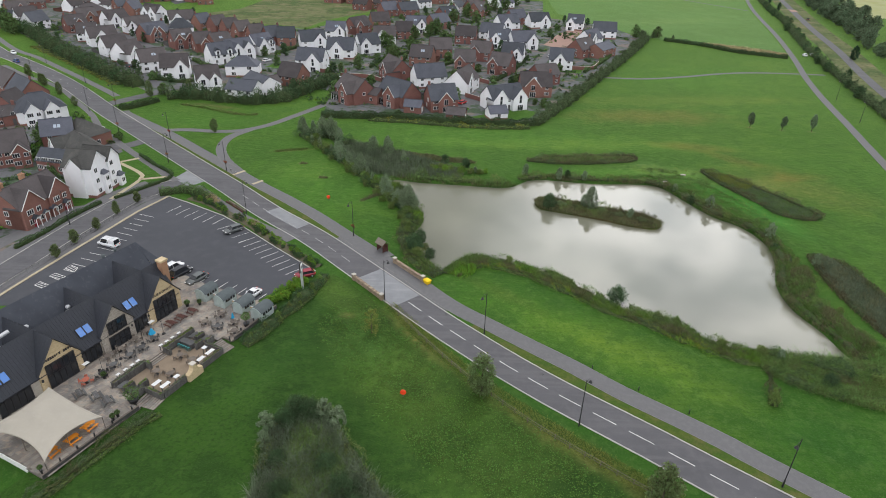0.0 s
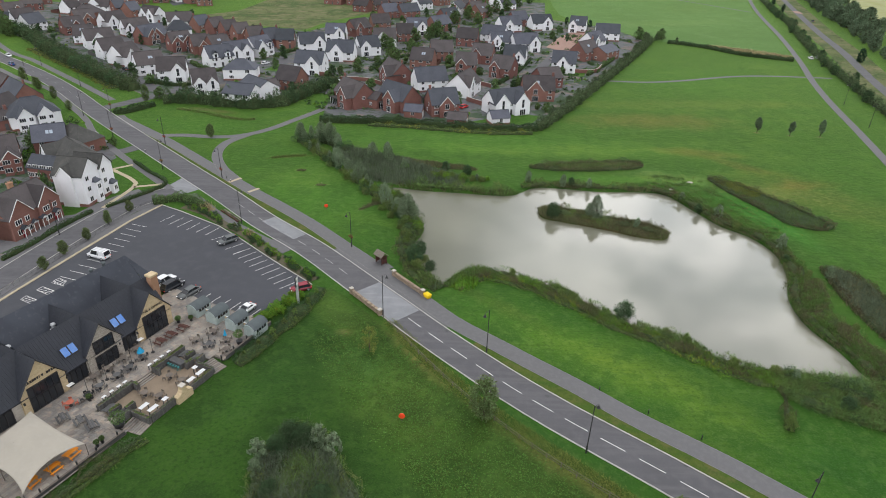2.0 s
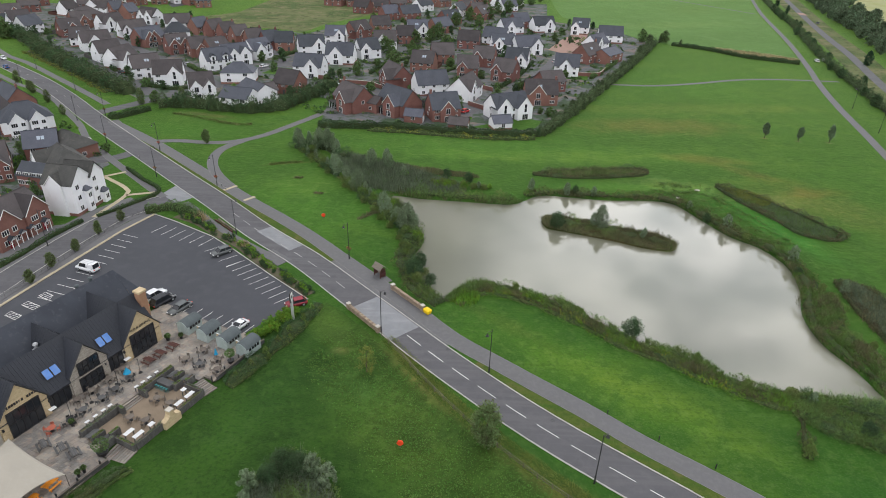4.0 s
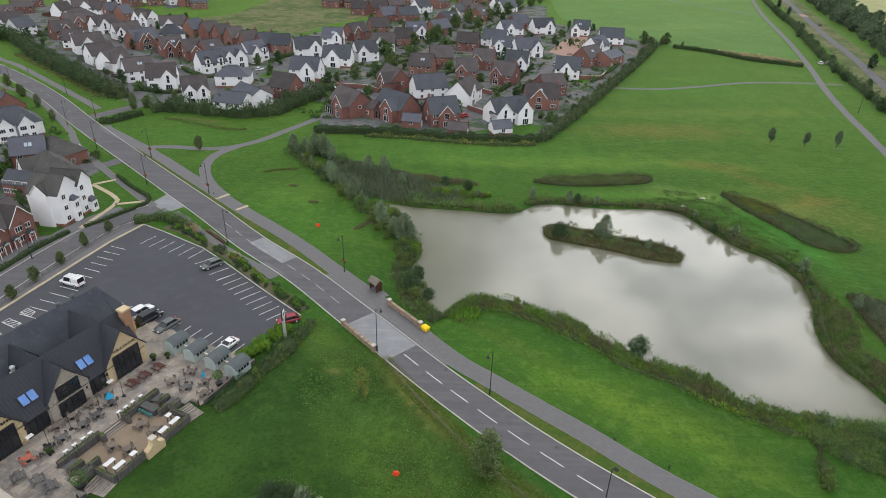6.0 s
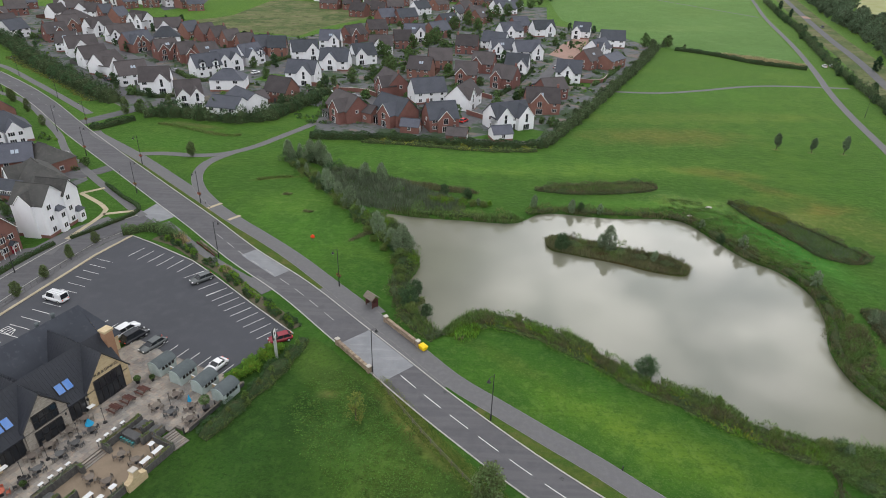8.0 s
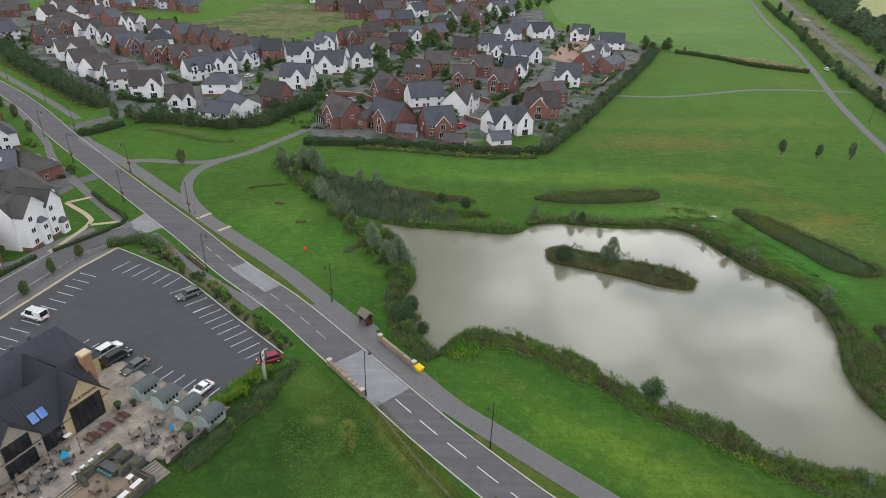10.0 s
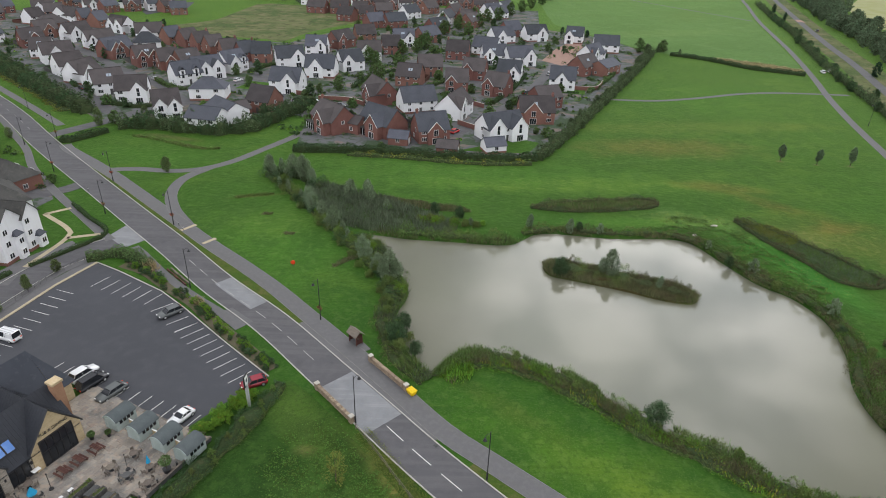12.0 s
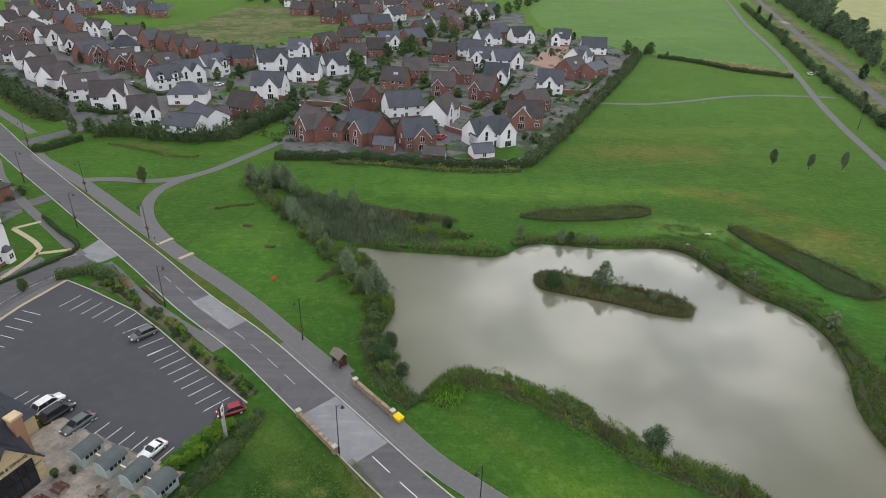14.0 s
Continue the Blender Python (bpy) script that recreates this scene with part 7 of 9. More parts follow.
for k, pts in enumerate(([(2.5, 281), (9, 277), (14.3, 271.9)], [(-50.6, 276.5), (-38.6, 275.5), (-32, 270)], [(-62, 284), (-56, 282)], [(10, 244), (4, 250)], [(52, 306), (64, 306), (70, 318)], [(-110, 318), (-100, 310)], [(-84, 262), (-78, 256), (-72, 256)], [(20, 288), (27, 300)], [(-30, 250), (-26, 256)], [(-6, 246), (-4, 252)])):
    line = glide(pts, 2)
    th = empty("garden_wall", 0, 0, 0, 0, "red brick garden wall with pale coping", "wall", "garden walls of the estate")
    strip("brickwork", line, -0.12, 0.12, 0, 1.7, M["brick"], th)
    strip("coping", line, -0.17, 0.17, 1.7, 1.78, M["pale_stone"], th)
# far rows of houses at the edge of the estate
for k in range(16):
    x, y = -112 + 9.6 * k + g.uniform(-1, 1), 560 + 16 * math.sin(k * 0.7) + g.uniform(-3, 3)
    house(x, y, 4 + 8 * math.sin(k), 9, 8.5, 4.8, 8.6, "R" if k % 4 else "W", "B", ((0.0, -5),) if k % 2 else ())
for k in range(13):
    x, y = -108 + 10.5 * k + g.uniform(-1, 1), 596 + g.uniform(-3, 3)
    house(x, y, g.uniform(-12, 12), 9, 8.5, 4.8, 8.6, "R" if k % 3 else "W", "B")
for k in range(9):
    x, y = -262 + 12 * k, 492 + 9 * math.sin(k * 1.3)
    house(x - 20, y, 40 + 20 * math.sin(k * 2.1), 10, 9, 4.8, 8.6, "W" if k % 3 == 0 else "R", "B" if k % 2 else "S", ((0.0, -5.5),) if k % 2 else ())
# school beyond the playing field
th = empty("school_hall", -224, 516, 0, 60, "low white school building with a grey roof", "school")
part("wall", box_bm(-16, -7, 0, 16, 7, 3.6), M["render"], th)
bm = bmesh.new()
gable_roof(bm, -16.6, 16.6, 14, 3.6, 6.6, 0.5, 0.25)
part("roof", bm, M["slate"], th)
for i in range(9):
    put_window("french", th, -13.5 + i * 3.3, -7.02, 0.9, 0)
patch("school_yard", [(-206, 478), (-192, 516), (-199, 548), (-216, 538), (-222, 512), (-214, 490)], 0.05, M["tarmac"], "grey school yard", smooth=False)
bank("reeds", "bright green rushes and nettles on the near shore", SOUTHERN, 0.5, 5.2, 1.05, "bright_leaf", 90, 95, 0.05)


def fringe(line, off, label, wide, high, leaf, seed, dense=26, size=0.17, ragged=1.4, share=0.55, other="bank_leaf"):
    """Lumpy bankside growth that follows a shore at a distance from the water."""
    nm = normals(line)
    pts = (line + nm * off)[::3]
    return hedge(label, [tuple(p) for p in pts], wide, high, leaf, dense, size, ragged, seed, "bank_scrub", share, other)


fringe(SOUTHERN, 1.2, "lush green scrub on the near bank", 2.2, 0.8, "reed", 101, 80, 0.085)
fringe(SOUTHERN, 2.7, "brown dock and sedge on the near bank", 2.6, 0.65, "brown_leaf", 102, 80, 0.08, other="hedge_olive")
fringe(SOUTHERN, 3.9, "mixed green scrub on the near bank", 2.0, 0.6, "bank_leaf", 108, 80, 0.08, other="bright_leaf")
fringe(shore((20, 163.6), (60, 160)), 1.8, "low brown-green scrub on the far bank", 2.4, 0.8, "brown_leaf", 103, 50, 0.12)
fringe(EASTERN, 1.5, "dark brown-green scrub on the field bank", 2.6, 1.0, "brown_leaf", 104, 65, 0.1, other="weed_leaf")
fringe(EASTERN, 3.3, "bright rushes on the field bank", 1.6, 0.45, "reed", 105, 60, 0.1)
fringe(WESTERN, 1.8, "leafy scrub below the willows", 2.6, 0.8, "bank_leaf", 106, 90, 0.085, other="hedge_olive")
fringe(WESTERN, 3.4, "brown sedge below the willows", 2.2, 0.6, "brown_leaf", 117, 80, 0.085)
fringe(shore((-10, 161.3), (16, 160)), 2.0, "fresh green reeds at the pond's head", 3.0, 1.3, "reed", 107, 50, 0.12)

BROAD = shore((70.5, 124), (71, 87))
if turn_sign > 0:
    BROAD = BROAD[::-1]
fringe(BROAD, 4.6, "rough green rushes on the broad field bank", 3.0, 0.8, "bank_leaf", 109, 70, 0.095, other="reed")
fringe(BROAD, 6.4, "low mixed growth on the broad field bank", 2.4, 0.5, "reed", 110, 60, 0.09)
bank("reeds", "mixed sedge on the broad field bank", BROAD, 2.0, 8.0, 0.8, "reed", 220, 111, z=0.0)
bank("reeds", "brown dock on the broad field bank", BROAD, 3.0, 8.0, 0.9, "brown_reed", 120, 112, z=0.0)
CORNER = [(53.6, 89), (53.2, 84.5), (55.6, 81.6), (60, 79.2), (67, 76.4), (76, 76), (78, 84), (71, 88), (62, 89.4)]
bed("reeds", "tall green reeds at the pond corner", CORNER, 14000, 1.25, "reed", 113, 0.034, lean=0.95)
bed("reeds", "brown sedge at the pond corner", CORNER, 4000, 0.8, "brown_reed", 115, 0.035, lean=0.7)
hedge("mounds of green growth at the pond corner", [(54.6, 86.4), (57, 82.6), (62, 80), (68, 78.2), (74, 79)], 3.2, 0.9, "bank_leaf", 80, 0.085, 1.4, 116, "bank_scrub", 0.5, "hedge")
hedge("dark green rushes along the corner waterline", [(55.4, 88.6), (60, 87.2), (66, 84.4), (72, 83.6)], 2.2, 1.5, "hedge", 90, 0.09, 1.3, 118, "bank_scrub", 0.6, "weed_leaf")
hedge("brown dead stems running out from the corner", [(54.6, 88), (53.6, 84), (52.2, 80), (51, 76.4)], 1.5, 0.7, "brown_leaf", 80, 0.08, 1.4, 119, "bank_scrub", 0.7, "bank_leaf")
hedge("dark undergrowth below the line of willows", [(-49.5, 197), (-44, 189.6), (-36.5, 179.8), (-30, 170.6), (-24, 161.6), (-17, 151.6), (-11, 141.4), (-8.6, 134)], 3.0, 1.3, "hedge", 70, 0.12, 1.5, 120, "bank_scrub", 0.5, "bank_leaf")
hedge("dark undergrowth below the willows by the green", [(-47, 197.4), (-42, 196), (-37, 192), (-33, 188)], 3.0, 1.6, "hedge", 60, 0.13, 1.4, 122, "bank_scrub", 0.6, "hedge_olive")

t_willow2 = grow_tree("willow", "tall ragged grey-green willow on the pond bank", "willow", 6.2, 1.3, 0.3, 32, 80, 0.14, 23, "willow", 0.42, 1.9)
plant(t_willow2, [(-45.6, 197.2, 0.75), (-44.1, 188.4, 0.5), (-41.0, 185.4, 0.5), (-36.6, 180.6, 0.5), (-34.4, 177.6, 0.7), (-23.0, 161.4, 0.6), (-21.4, 158.8, 0.5), (-12.0, 142.9, 0.75)])
t_shore = grow_tree("bank_bush", "rounded fresh green bush among the willows", "bright_leaf", 2.0, 1.3, 0.1, 18, 80, 0.11, 32, "shrub", 0.6)
plant(t_shore, [(-20.5, 158.2, 0.95), (-15.4, 154.6, 0.9), (-7.8, 137.2, 0.85), (-9.0, 139.6, 0.7), (-30.8, 172.6, 0.7), (-1.9, 168.4, 1.0), (-4.4, 169.2, 0.8), (2.6, 167.9, 0.85), (-14.1, 176.2, 0.8), (9.6, 169.0, 0.5), (-27.8, 168.0, 0.7), (-18.0, 155.4, 0.7)])
t_yellow = grow_tree("bank_bush", "yellowish weedy bush beside the willows", "bank_leaf", 1.5, 1.2, 0.05, 14, 70, 0.1, 33, "shrub", 0.6)
plant(t_yellow, [(-3.1, 169.4, 1.3), (-0.4, 168.9, 1.2), (2.6, 168.6, 1.1), (7.9, 167.7, 1.0), (5.4, 168.2, 0.9), (-5.8, 170.2, 1.0), (-10.6, 133.6, 0.9), (-9.8, 130.2, 0.9), (-11.8, 137.2, 0.9), (-14.6, 143.2, 0.8), (-17.6, 147.4, 0.8), (-19.8, 151.8, 0.8), (-22.8, 156.8, 0.9), (-29.4, 166.2, 0.8), (-35.6, 175.4, 0.8), (-38.6, 180.2, 0.8), (-42.6, 186.8, 0.9), (-46.2, 191.6, 0.8), (-7.4, 126.8, 0.8), (-5.2, 122.4, 0.8)])
t_dark = grow_tree("bank_bush", "low dark green bush among the willows", "bank_leaf", 2.6, 1.4, 0.2, 20, 60, 0.14, 24, "shrub", 0.6)
plant(t_dark, [(-43.5, 190.5, 1.0), (-38, 182, 0.9), (-33, 177.6, 0.9), (-28, 166.4, 0.9), (-23.4, 160.2, 0.9), (-20.6, 157.2, 0.8), (-17, 151.6, 0.8), (-13.2, 145.4, 0.9), (-10.6, 139.4, 1.0), (-9.4, 133, 0.5), (-6.8, 119.4, 0.8), (13, 117.6, 0.6), (22, 110.6, 0.6), (48, 90.8, 0.7), (54, 88.6, 0.7), (70, 81.8, 1.0), (74.6, 92, 0.5), (75, 103, 0.5), (74, 112, 0.4), (75.6, 122, 0.5), (68.6, 143.6, 0.7)])


# ---- the pub and its terrace: x along the front, y towards the car park ----
PUB = pose(-51.83, 90.79, 0, 0, 0, 65.7)
TZ = 0.35


def pub_thing(name, u, n, z=None, turn=0.0, label="", category="", group="", kind=""):
    ob = new(name)
    ob.empty_display_size = 0.3
    ob.matrix_basis = PUB @ pose(u, -n, TZ if z is None else z, 0, 0, turn)
    return tagged(ob, label, category, group, kind)


def seam_roof(bm, x0, x1, d, eave, ridge, over=0.35):
    """A gable roof along x as one folded sheet with raised standing seams on both slopes."""
    k = (ridge - eave) / (d / 2)
    run, low, top = d / 2 + over, eave - over * k + 0.1, ridge + 0.1
    xs = [(x0, 0.0)]
    x = x0 + 0.25
    while x < x1 - 0.1:
        xs += [(x - 0.035, 0.0), (x - 0.03, 0.04), (x + 0.03, 0.04), (x + 0.035, 0.0)]
        x += 0.5
    xs.append((x1, 0.0))
    rows = [(-run, low), (0.0, top), (run, low)]
    up = [[bm.verts.new((x, y, z + h)) for y, z in rows] for x, h in xs]
    dn = [[bm.verts.new((x, y, z - 0.2)) for y, z in rows] for x in (x0, x1)]
    for a, b in zip(up, up[1:]):
        for q in (0, 1):
            bm.faces.new((a[q + 1], a[q], b[q], b[q + 1]))
    for q in (0, 1):
        bm.faces.new((dn[0][q], dn[0][q + 1], dn[1][q + 1], dn[1][q]))
        bm.faces.new((up[0][q], up[0][q + 1], dn[0][q + 1], dn[0][q]))
        bm.faces.new((up[-1][q + 1], up[-1][q], dn[1][q], dn[1][q + 1]))
    bm.faces.new([r[0] for r in up] + [dn[1][0], dn[0][0]])
    bm.faces.new([r[2] for r in reversed(up)] + [dn[0][2], dn[1][2]])


pub = pub_thing("pub", 0, 0, 0, 0, "long pub with buff stone gables and a dark seamed metal roof", "pub")
front = Matrix.Translation((0, 4.0, 0))
rear = Matrix.Translation((0, 12.0, 0))
bm = bmesh.new()
gable_walls(bm, -42, 6.6, 8.0, 3.6, 8.4)
turned(bm, 0, front)
part("wall", bm, M["pale_stone"], pub, "pale stone front wall")
bm = bmesh.new()
gable_walls(bm, -42, 6.8, 8.2, 3.8, 8.9)
turned(bm, 0, rear)
part("wall", bm, M["pale_stone"], pub, "pale stone rear wall")
bm = bmesh.new()
seam_roof(bm, -42.3, 6.8, 8.0, 3.6, 8.4)
turned(bm, 0, front)
part("roof", bm, M["pub_roof"], pub, "dark grey standing seam metal roof")
bm = bmesh.new()
gable_roof(bm, -42.3, 9.4, 8.2, 3.8, 9.2, 0.35, 0.2)
hp = [bm.verts.new(p) for p in ((9.4, -4.5, 3.5), (12.4, -4.5, 3.5), (12.4, 4.5, 3.5), (9.4, 4.5, 3.5), (9.4, 0, 9.3))]
for f in ((0, 1, 4), (1, 2, 4), (2, 3, 4), (3, 2, 1, 0)):
    bm.faces.new([hp[i] for i in f])
turned(bm, 0, rear)
part("roof", bm, M["rear_roof"], pub, "smooth blue-grey hipped rear roof")
bm = box_bm(6.85, 8.2, 0, 12.0, 15.8, 3.6)
part("wall", bm, M["pub_wall"], pub, "buff stone end wall")
RIDGE = {"a": (-16.4, 6.8, 8.3), "b": (-6.2, 6.2, 8.1), "c": (3.5, 7.0, 8.3)}
for key, (u0, wide, top) in RIDGE.items():
    m = Matrix.Translation((u0, 0, 0)) @ Matrix.Rotation(radians(-90), 4, "Z")
    bm = bmesh.new()
    gable_walls(bm, -11.2, 0.35, wide, 3.9 if key != "b" else 4.2, top)
    turned(bm, 0, m)
    part("gable", bm, M["pub_wall" if key != "b" else "gable_stone"], pub, "buff stone gable" if key != "b" else "mottled grey stone gable")
    edge = bmesh.new()
    add_tube(edge, (u0, 11.46, top + 0.12), (u0 - wide * 0.4, 11.46, top - wide * 0.52), 0.1, 0.1, 4)
    part("flashing", edge, M["grey_metal"], pub, "pale metal flashing on the roof end")
    for s_ in (-1, 1):
        edge = bmesh.new()
        add_tube(edge, (u0 + s_ * (wide / 2 + 0.25), -0.52, (3.9 if key != "b" else 4.2) - 0.3), (u0, -0.52, top + 0.08), 0.1, 0.1, 4)
        part("verge_trim", edge, M["black_metal"], pub, "dark metal verge trim")
    bm = bmesh.new()
    seam_roof(bm, -11.4, 0.5, wide, 3.9 if key != "b" else 4.2, top, 0.25)
    turned(bm, 0, m)
    part("roof", bm, M["pub_roof"], pub, "dark seamed cross roof")


def glazing(u0, u1, z0, z1a, z1b, n=0.42, cols=5, rail=0.55, slant=0.0):
    """A dark glazed opening with black mullions; the head may slope from z1a up to z1b."""
    w = part("window", box_bm(u0, -n - 0.02, z0, u1, -n + 0.1, min(z1a, z1b)), M["glass"], pub, "large dark glazed screen")
    bm = bmesh.new()
    top = min(z1a, z1b)
    for i in range(cols + 1):
        x = u0 + (u1 - u0) * i / cols
        add_box(bm, x - 0.05, -n - 0.1, z0, x + 0.05, -n, top)
    for zz in (z0 + 0.05, z0 + (top - z0) * rail, top - 0.05):
        add_box(bm, u0, -n - 0.09, zz - 0.06, u1, -n, zz + 0.06)
    part("frame", bm, M["black_metal"], w, "black metal glazing bars")


glazing(-18.7, -14.1, 0.4, 4.6, 4.6)
glazing(1.2, 5.8, 0.4, 4.6, 4.6)
glazing(-8.1, -4.3, 0.4, 2.8, 2.8, 0.44, 4, 0.5)
glazing(-7.9, -4.5, 3.3, 5.5, 5.5, 0.44, 4, 0.5)
glazing(-13.0, -9.6, 0.4, 2.9, 2.9, 0.06, 4, 0.98)
glazing(-3.0, -0.4, 0.4, 2.9, 2.9, 0.06, 3, 0.98)
glazing(-26.0, -21.2, 0.4, 2.9, 2.9, 0.06, 5, 0.98)
for u0 in (-24.6, -23.4, -11.2, -10.0, -2.5, -1.3):
    bm = bmesh.new()
    m = front @ Matrix.Translation((u0, -2.6, 5.4)) @ Matrix.Rotation(math.atan2(4.8, 4.0), 4, "X")
    add_box(bm, -0.52, -0.75, 0, 0.52, 0.75, 0.14, m)
    sk = part("roof_window", bm, M["skylight"], pub, "blue-tinted roof window")
    bm = bmesh.new()
    for x0, y0, x1, y1 in ((-0.58, -0.8, 0.58, -0.72), (-0.58, 0.72, 0.58, 0.8), (-0.58, -0.8, -0.5, 0.8), (0.5, -0.8, 0.58, 0.8)):
        add_box(bm, x0, y0, 0, x1, y1, 0.18, m)
    part("frame", bm, M["black_metal"], sk)
bm = bmesh.new()
add_box(bm, 6.4, 2.2, 3, 7.7, 3.4, 8.9)
part("chimney", bm, M["chimney_brick"], pub, "orange-buff brick chimney")
bm = bmesh.new()
add_box(bm, 6.25, 2.05, 8.9, 7.85, 3.55, 9.3, None, 0.05)
part("chimney_cap", bm, M["pub_wall"], pub, "buff stone chimney cap")
# plant on the roof: ducts and cowls
for u0, n0, z0, h in ((-20.5, -7.0, 6.6, 1.3), (-15.5, -7.4, 6.0, 1.2), (-8.2, -8.0, 5.4, 1.0), (-23.2, -6.6, 7.2, 0.9), (6.0, -13.4, 8.0, 1.0), (3.2, -13.0, 8.2, 0.9)):
    bm = bmesh.new()
    add_box(bm, u0 - 0.45, -n0 - 0.45, z0 - 1, u0 + 0.45, -n0 + 0.45, z0 + 0.25, None, 0.03)
    add_tube(bm, (u0, -n0, z0 + 0.2), (u0, -n0, z0 + h), 0.28, 0.28, 12)
    add_tube(bm, (u0, -n0, z0 + h + 0.05), (u0, -n0, z0 + h + 0.25), 0.42, 0.3, 12)
    part("vent", bm, M["grey_metal" if u0 > -16 and u0 < -7 or u0 < -20 else "shed_roof"], pub, "metal roof vent with a round cowl")
bm = bmesh.new()
for a, b in (((-20.5, 7.0, 7.8), (-20.2, 6.2, 8.6)), ((-20.2, 6.2, 8.6), (-18.6, 6.0, 8.9))):
    add_tube(bm, a, b, 0.3, 0.3, 10)
part("duct", bm, M["grey_metal"], pub, "bent galvanised kitchen duct")


def sign_text(words, u0, z0, high, length):
    cu = bpy.data.curves.new("lettering", "FONT")
    cu.body, cu.size, cu.extrude, cu.align_x = words, high, 0.02, "CENTER"
    ob = new("lettering", cu)
    bpy.context.view_layer.update()
    me = bpy.data.meshes.new_from_object(ob)
    bpy.data.objects.remove(ob)
    me.materials.append(M["black_metal"])
    mo = new("lettering", me)
    mo.parent = pub
    mo.matrix_basis = pose(u0, -0.4, z0, 90, 0, 0)
    return tagged(mo, "black sign letters on the gable")


sign_text("PUB & DINING", 3.5, 5.15, 0.62, 4.4)
for i, w in enumerate((0.34, 0.3, 0.34, 0.34, 0.3, 0.26, 0.1, 0.3, 0.0, 0.34, 0.28, 0.3, 0.3)):
    if w:
        part("sign_bar", box_bm(-18.7 + i * 0.36, -0.42, 5.2, -18.7 + i * 0.36 + w * 0.8, -0.36, 5.6), M["black_metal"], pub)
for u0, n0 in ((-13.0, 0.5), (-0.3, 0.5), (-3.6, 0.3), (-7.9, 0.3), (-19.6, 0.5)):
    bm = bmesh.new()
    add_box(bm, u0 - 0.12, -n0 - 0.15, 2.4, u0 + 0.12, -n0 + 0.1, 2.8, None, 0.02)
    part("wall_light", bm, M["black_metal"], pub, "black wall lantern")
for u0 in (-13.0, -0.2):
    bm = bmesh.new()
    add_box(bm, u0 - 0.5, -1.0, 1.25, u0 + 0.5, -0.3, 1.32, None, 0.01)
    part("shelf", bm, M["white"], pub, "white wall shelf")

# terrace floor
deck = new("terrace")
deck.matrix_basis = PUB
tagged(deck, "raised sandstone terrace in front of the pub", "terrace", kind="structure")
EDGE = [(-30.2, 0.5), (-30.2, -14.8), (-15.4, -15.2), (-15.4, -13.6), (-14.4, -13.6), (-14.4, -7.8), (2.0, -7.8), (2.0, -13.6), (3.0, -13.6), (3.2, -15.8), (14.6, -15.8), (14.6, 8.0), (7.4, 8.0), (7.4, 0.5)]
bm = bmesh.new()
add_prism(bm, EDGE, -0.1, TZ - 0.02)
part("bed", bm, M["joint"], deck)
bm = bmesh.new()
add_prism(bm, [(-14.4, -7.8), (-14.4, -13.0), (-12.6, -13.0), (-12.6, -16.6), (0.2, -16.6), (0.2, -13.0), (2.0, -13.0), (2.0, -7.8)], -0.1, 0.06)
part("lower_floor", bm, M["sand"], deck, "buff gravel floor of the lower seating area")
TERRACE = np.array(EDGE)
slabs = []
g = np.random.default_rng(60)
yy = -15.8
while yy < 8:
    deep = g.choice((0.6, 0.75, 0.9))
    xx = -30.2 + g.uniform(0, 0.5)
    while xx < 14.6:
        w = g.choice((0.6, 0.9, 1.2))
        slabs.append((xx, yy, w, deep))
        xx += w
    yy += deep
cxs = np.array([(a + w / 2, b + d / 2) for a, b, w, d in slabs])
keep = inside(TERRACE, cxs[:, 0], cxs[:, 1])
slabs = [s for s, k in zip(slabs, keep) if k]
slab_mesh = {}
rest = bmesh.new()
done = 0
for a, b, w, d in slabs:
    if -27 < a < -3 and done < 300:
        if (w, d) not in slab_mesh:
            bm = box_bm(0.01, 0.01, -0.03, w - 0.01, d - 0.01, 0.012, 0.008)
            me = bpy.data.meshes.new("paving_slab")
            bm.to_mesh(me)
            bm.free()
            me.materials.append(M["slab_each"])
            slab_mesh[(w, d)] = me
        ob = new("paving_slab", slab_mesh[(w, d)])
        ob.parent = deck
        ob.location = (a, b, TZ)
        done += 1
    else:
        vs = [rest.verts.new((a + i * (w - 0.02) + 0.01, b + j * (d - 0.02) + 0.01, TZ + z)) for z in (-0.03, 0.012) for i, j in ((0, 0), (1, 0), (1, 1), (0, 1))]
        for f in ((4, 5, 6, 7), (0, 1, 5, 4), (1, 2, 6, 5), (2, 3, 7, 6), (3, 0, 4, 7)):
            rest.faces.new([vs[i] for i in f])
tagged(part("paving", rest, M["slab"], deck), kind="stuff")


def wood_wall(label, pts, high=1.0, thick=0.3, z=0.0, name="planter_wall"):
    """A low dark timber wall of upright sleepers with a capping."""
    th = pub_thing(name, 0, 0, 0, 0, label, "wall")
    for (u0, n0), (u1, n1) in zip(pts, pts[1:]):
        a, b = Vector((u0, -n0, 0)), Vector((u1, -n1, 0))
        d = b - a
        m = Matrix.Translation(a) @ Matrix.Rotation(math.atan2(d.y, d.x), 4, "Z")
        x = 0.0
        k = 0
        bm = bmesh.new()
        while x < d.length - 0.05:
            w = min(0.24, d.length - x)
            add_box(bm, x + 0.01, -thick / 2, z - 0.1, x + w - 0.01, thick / 2, z + high - 0.04 * (k % 3), m)
            x += 0.25
            k += 1
        part("boarding", bm, M["grey_wood"], th)
        part("capping", (lambda q: (add_box(q, -0.05, -thick / 2 - 0.04, z + high, d.length + 0.05, thick / 2 + 0.04, z + high + 0.06, m), q)[1])(bmesh.new()), M["wood"], th)
    return th


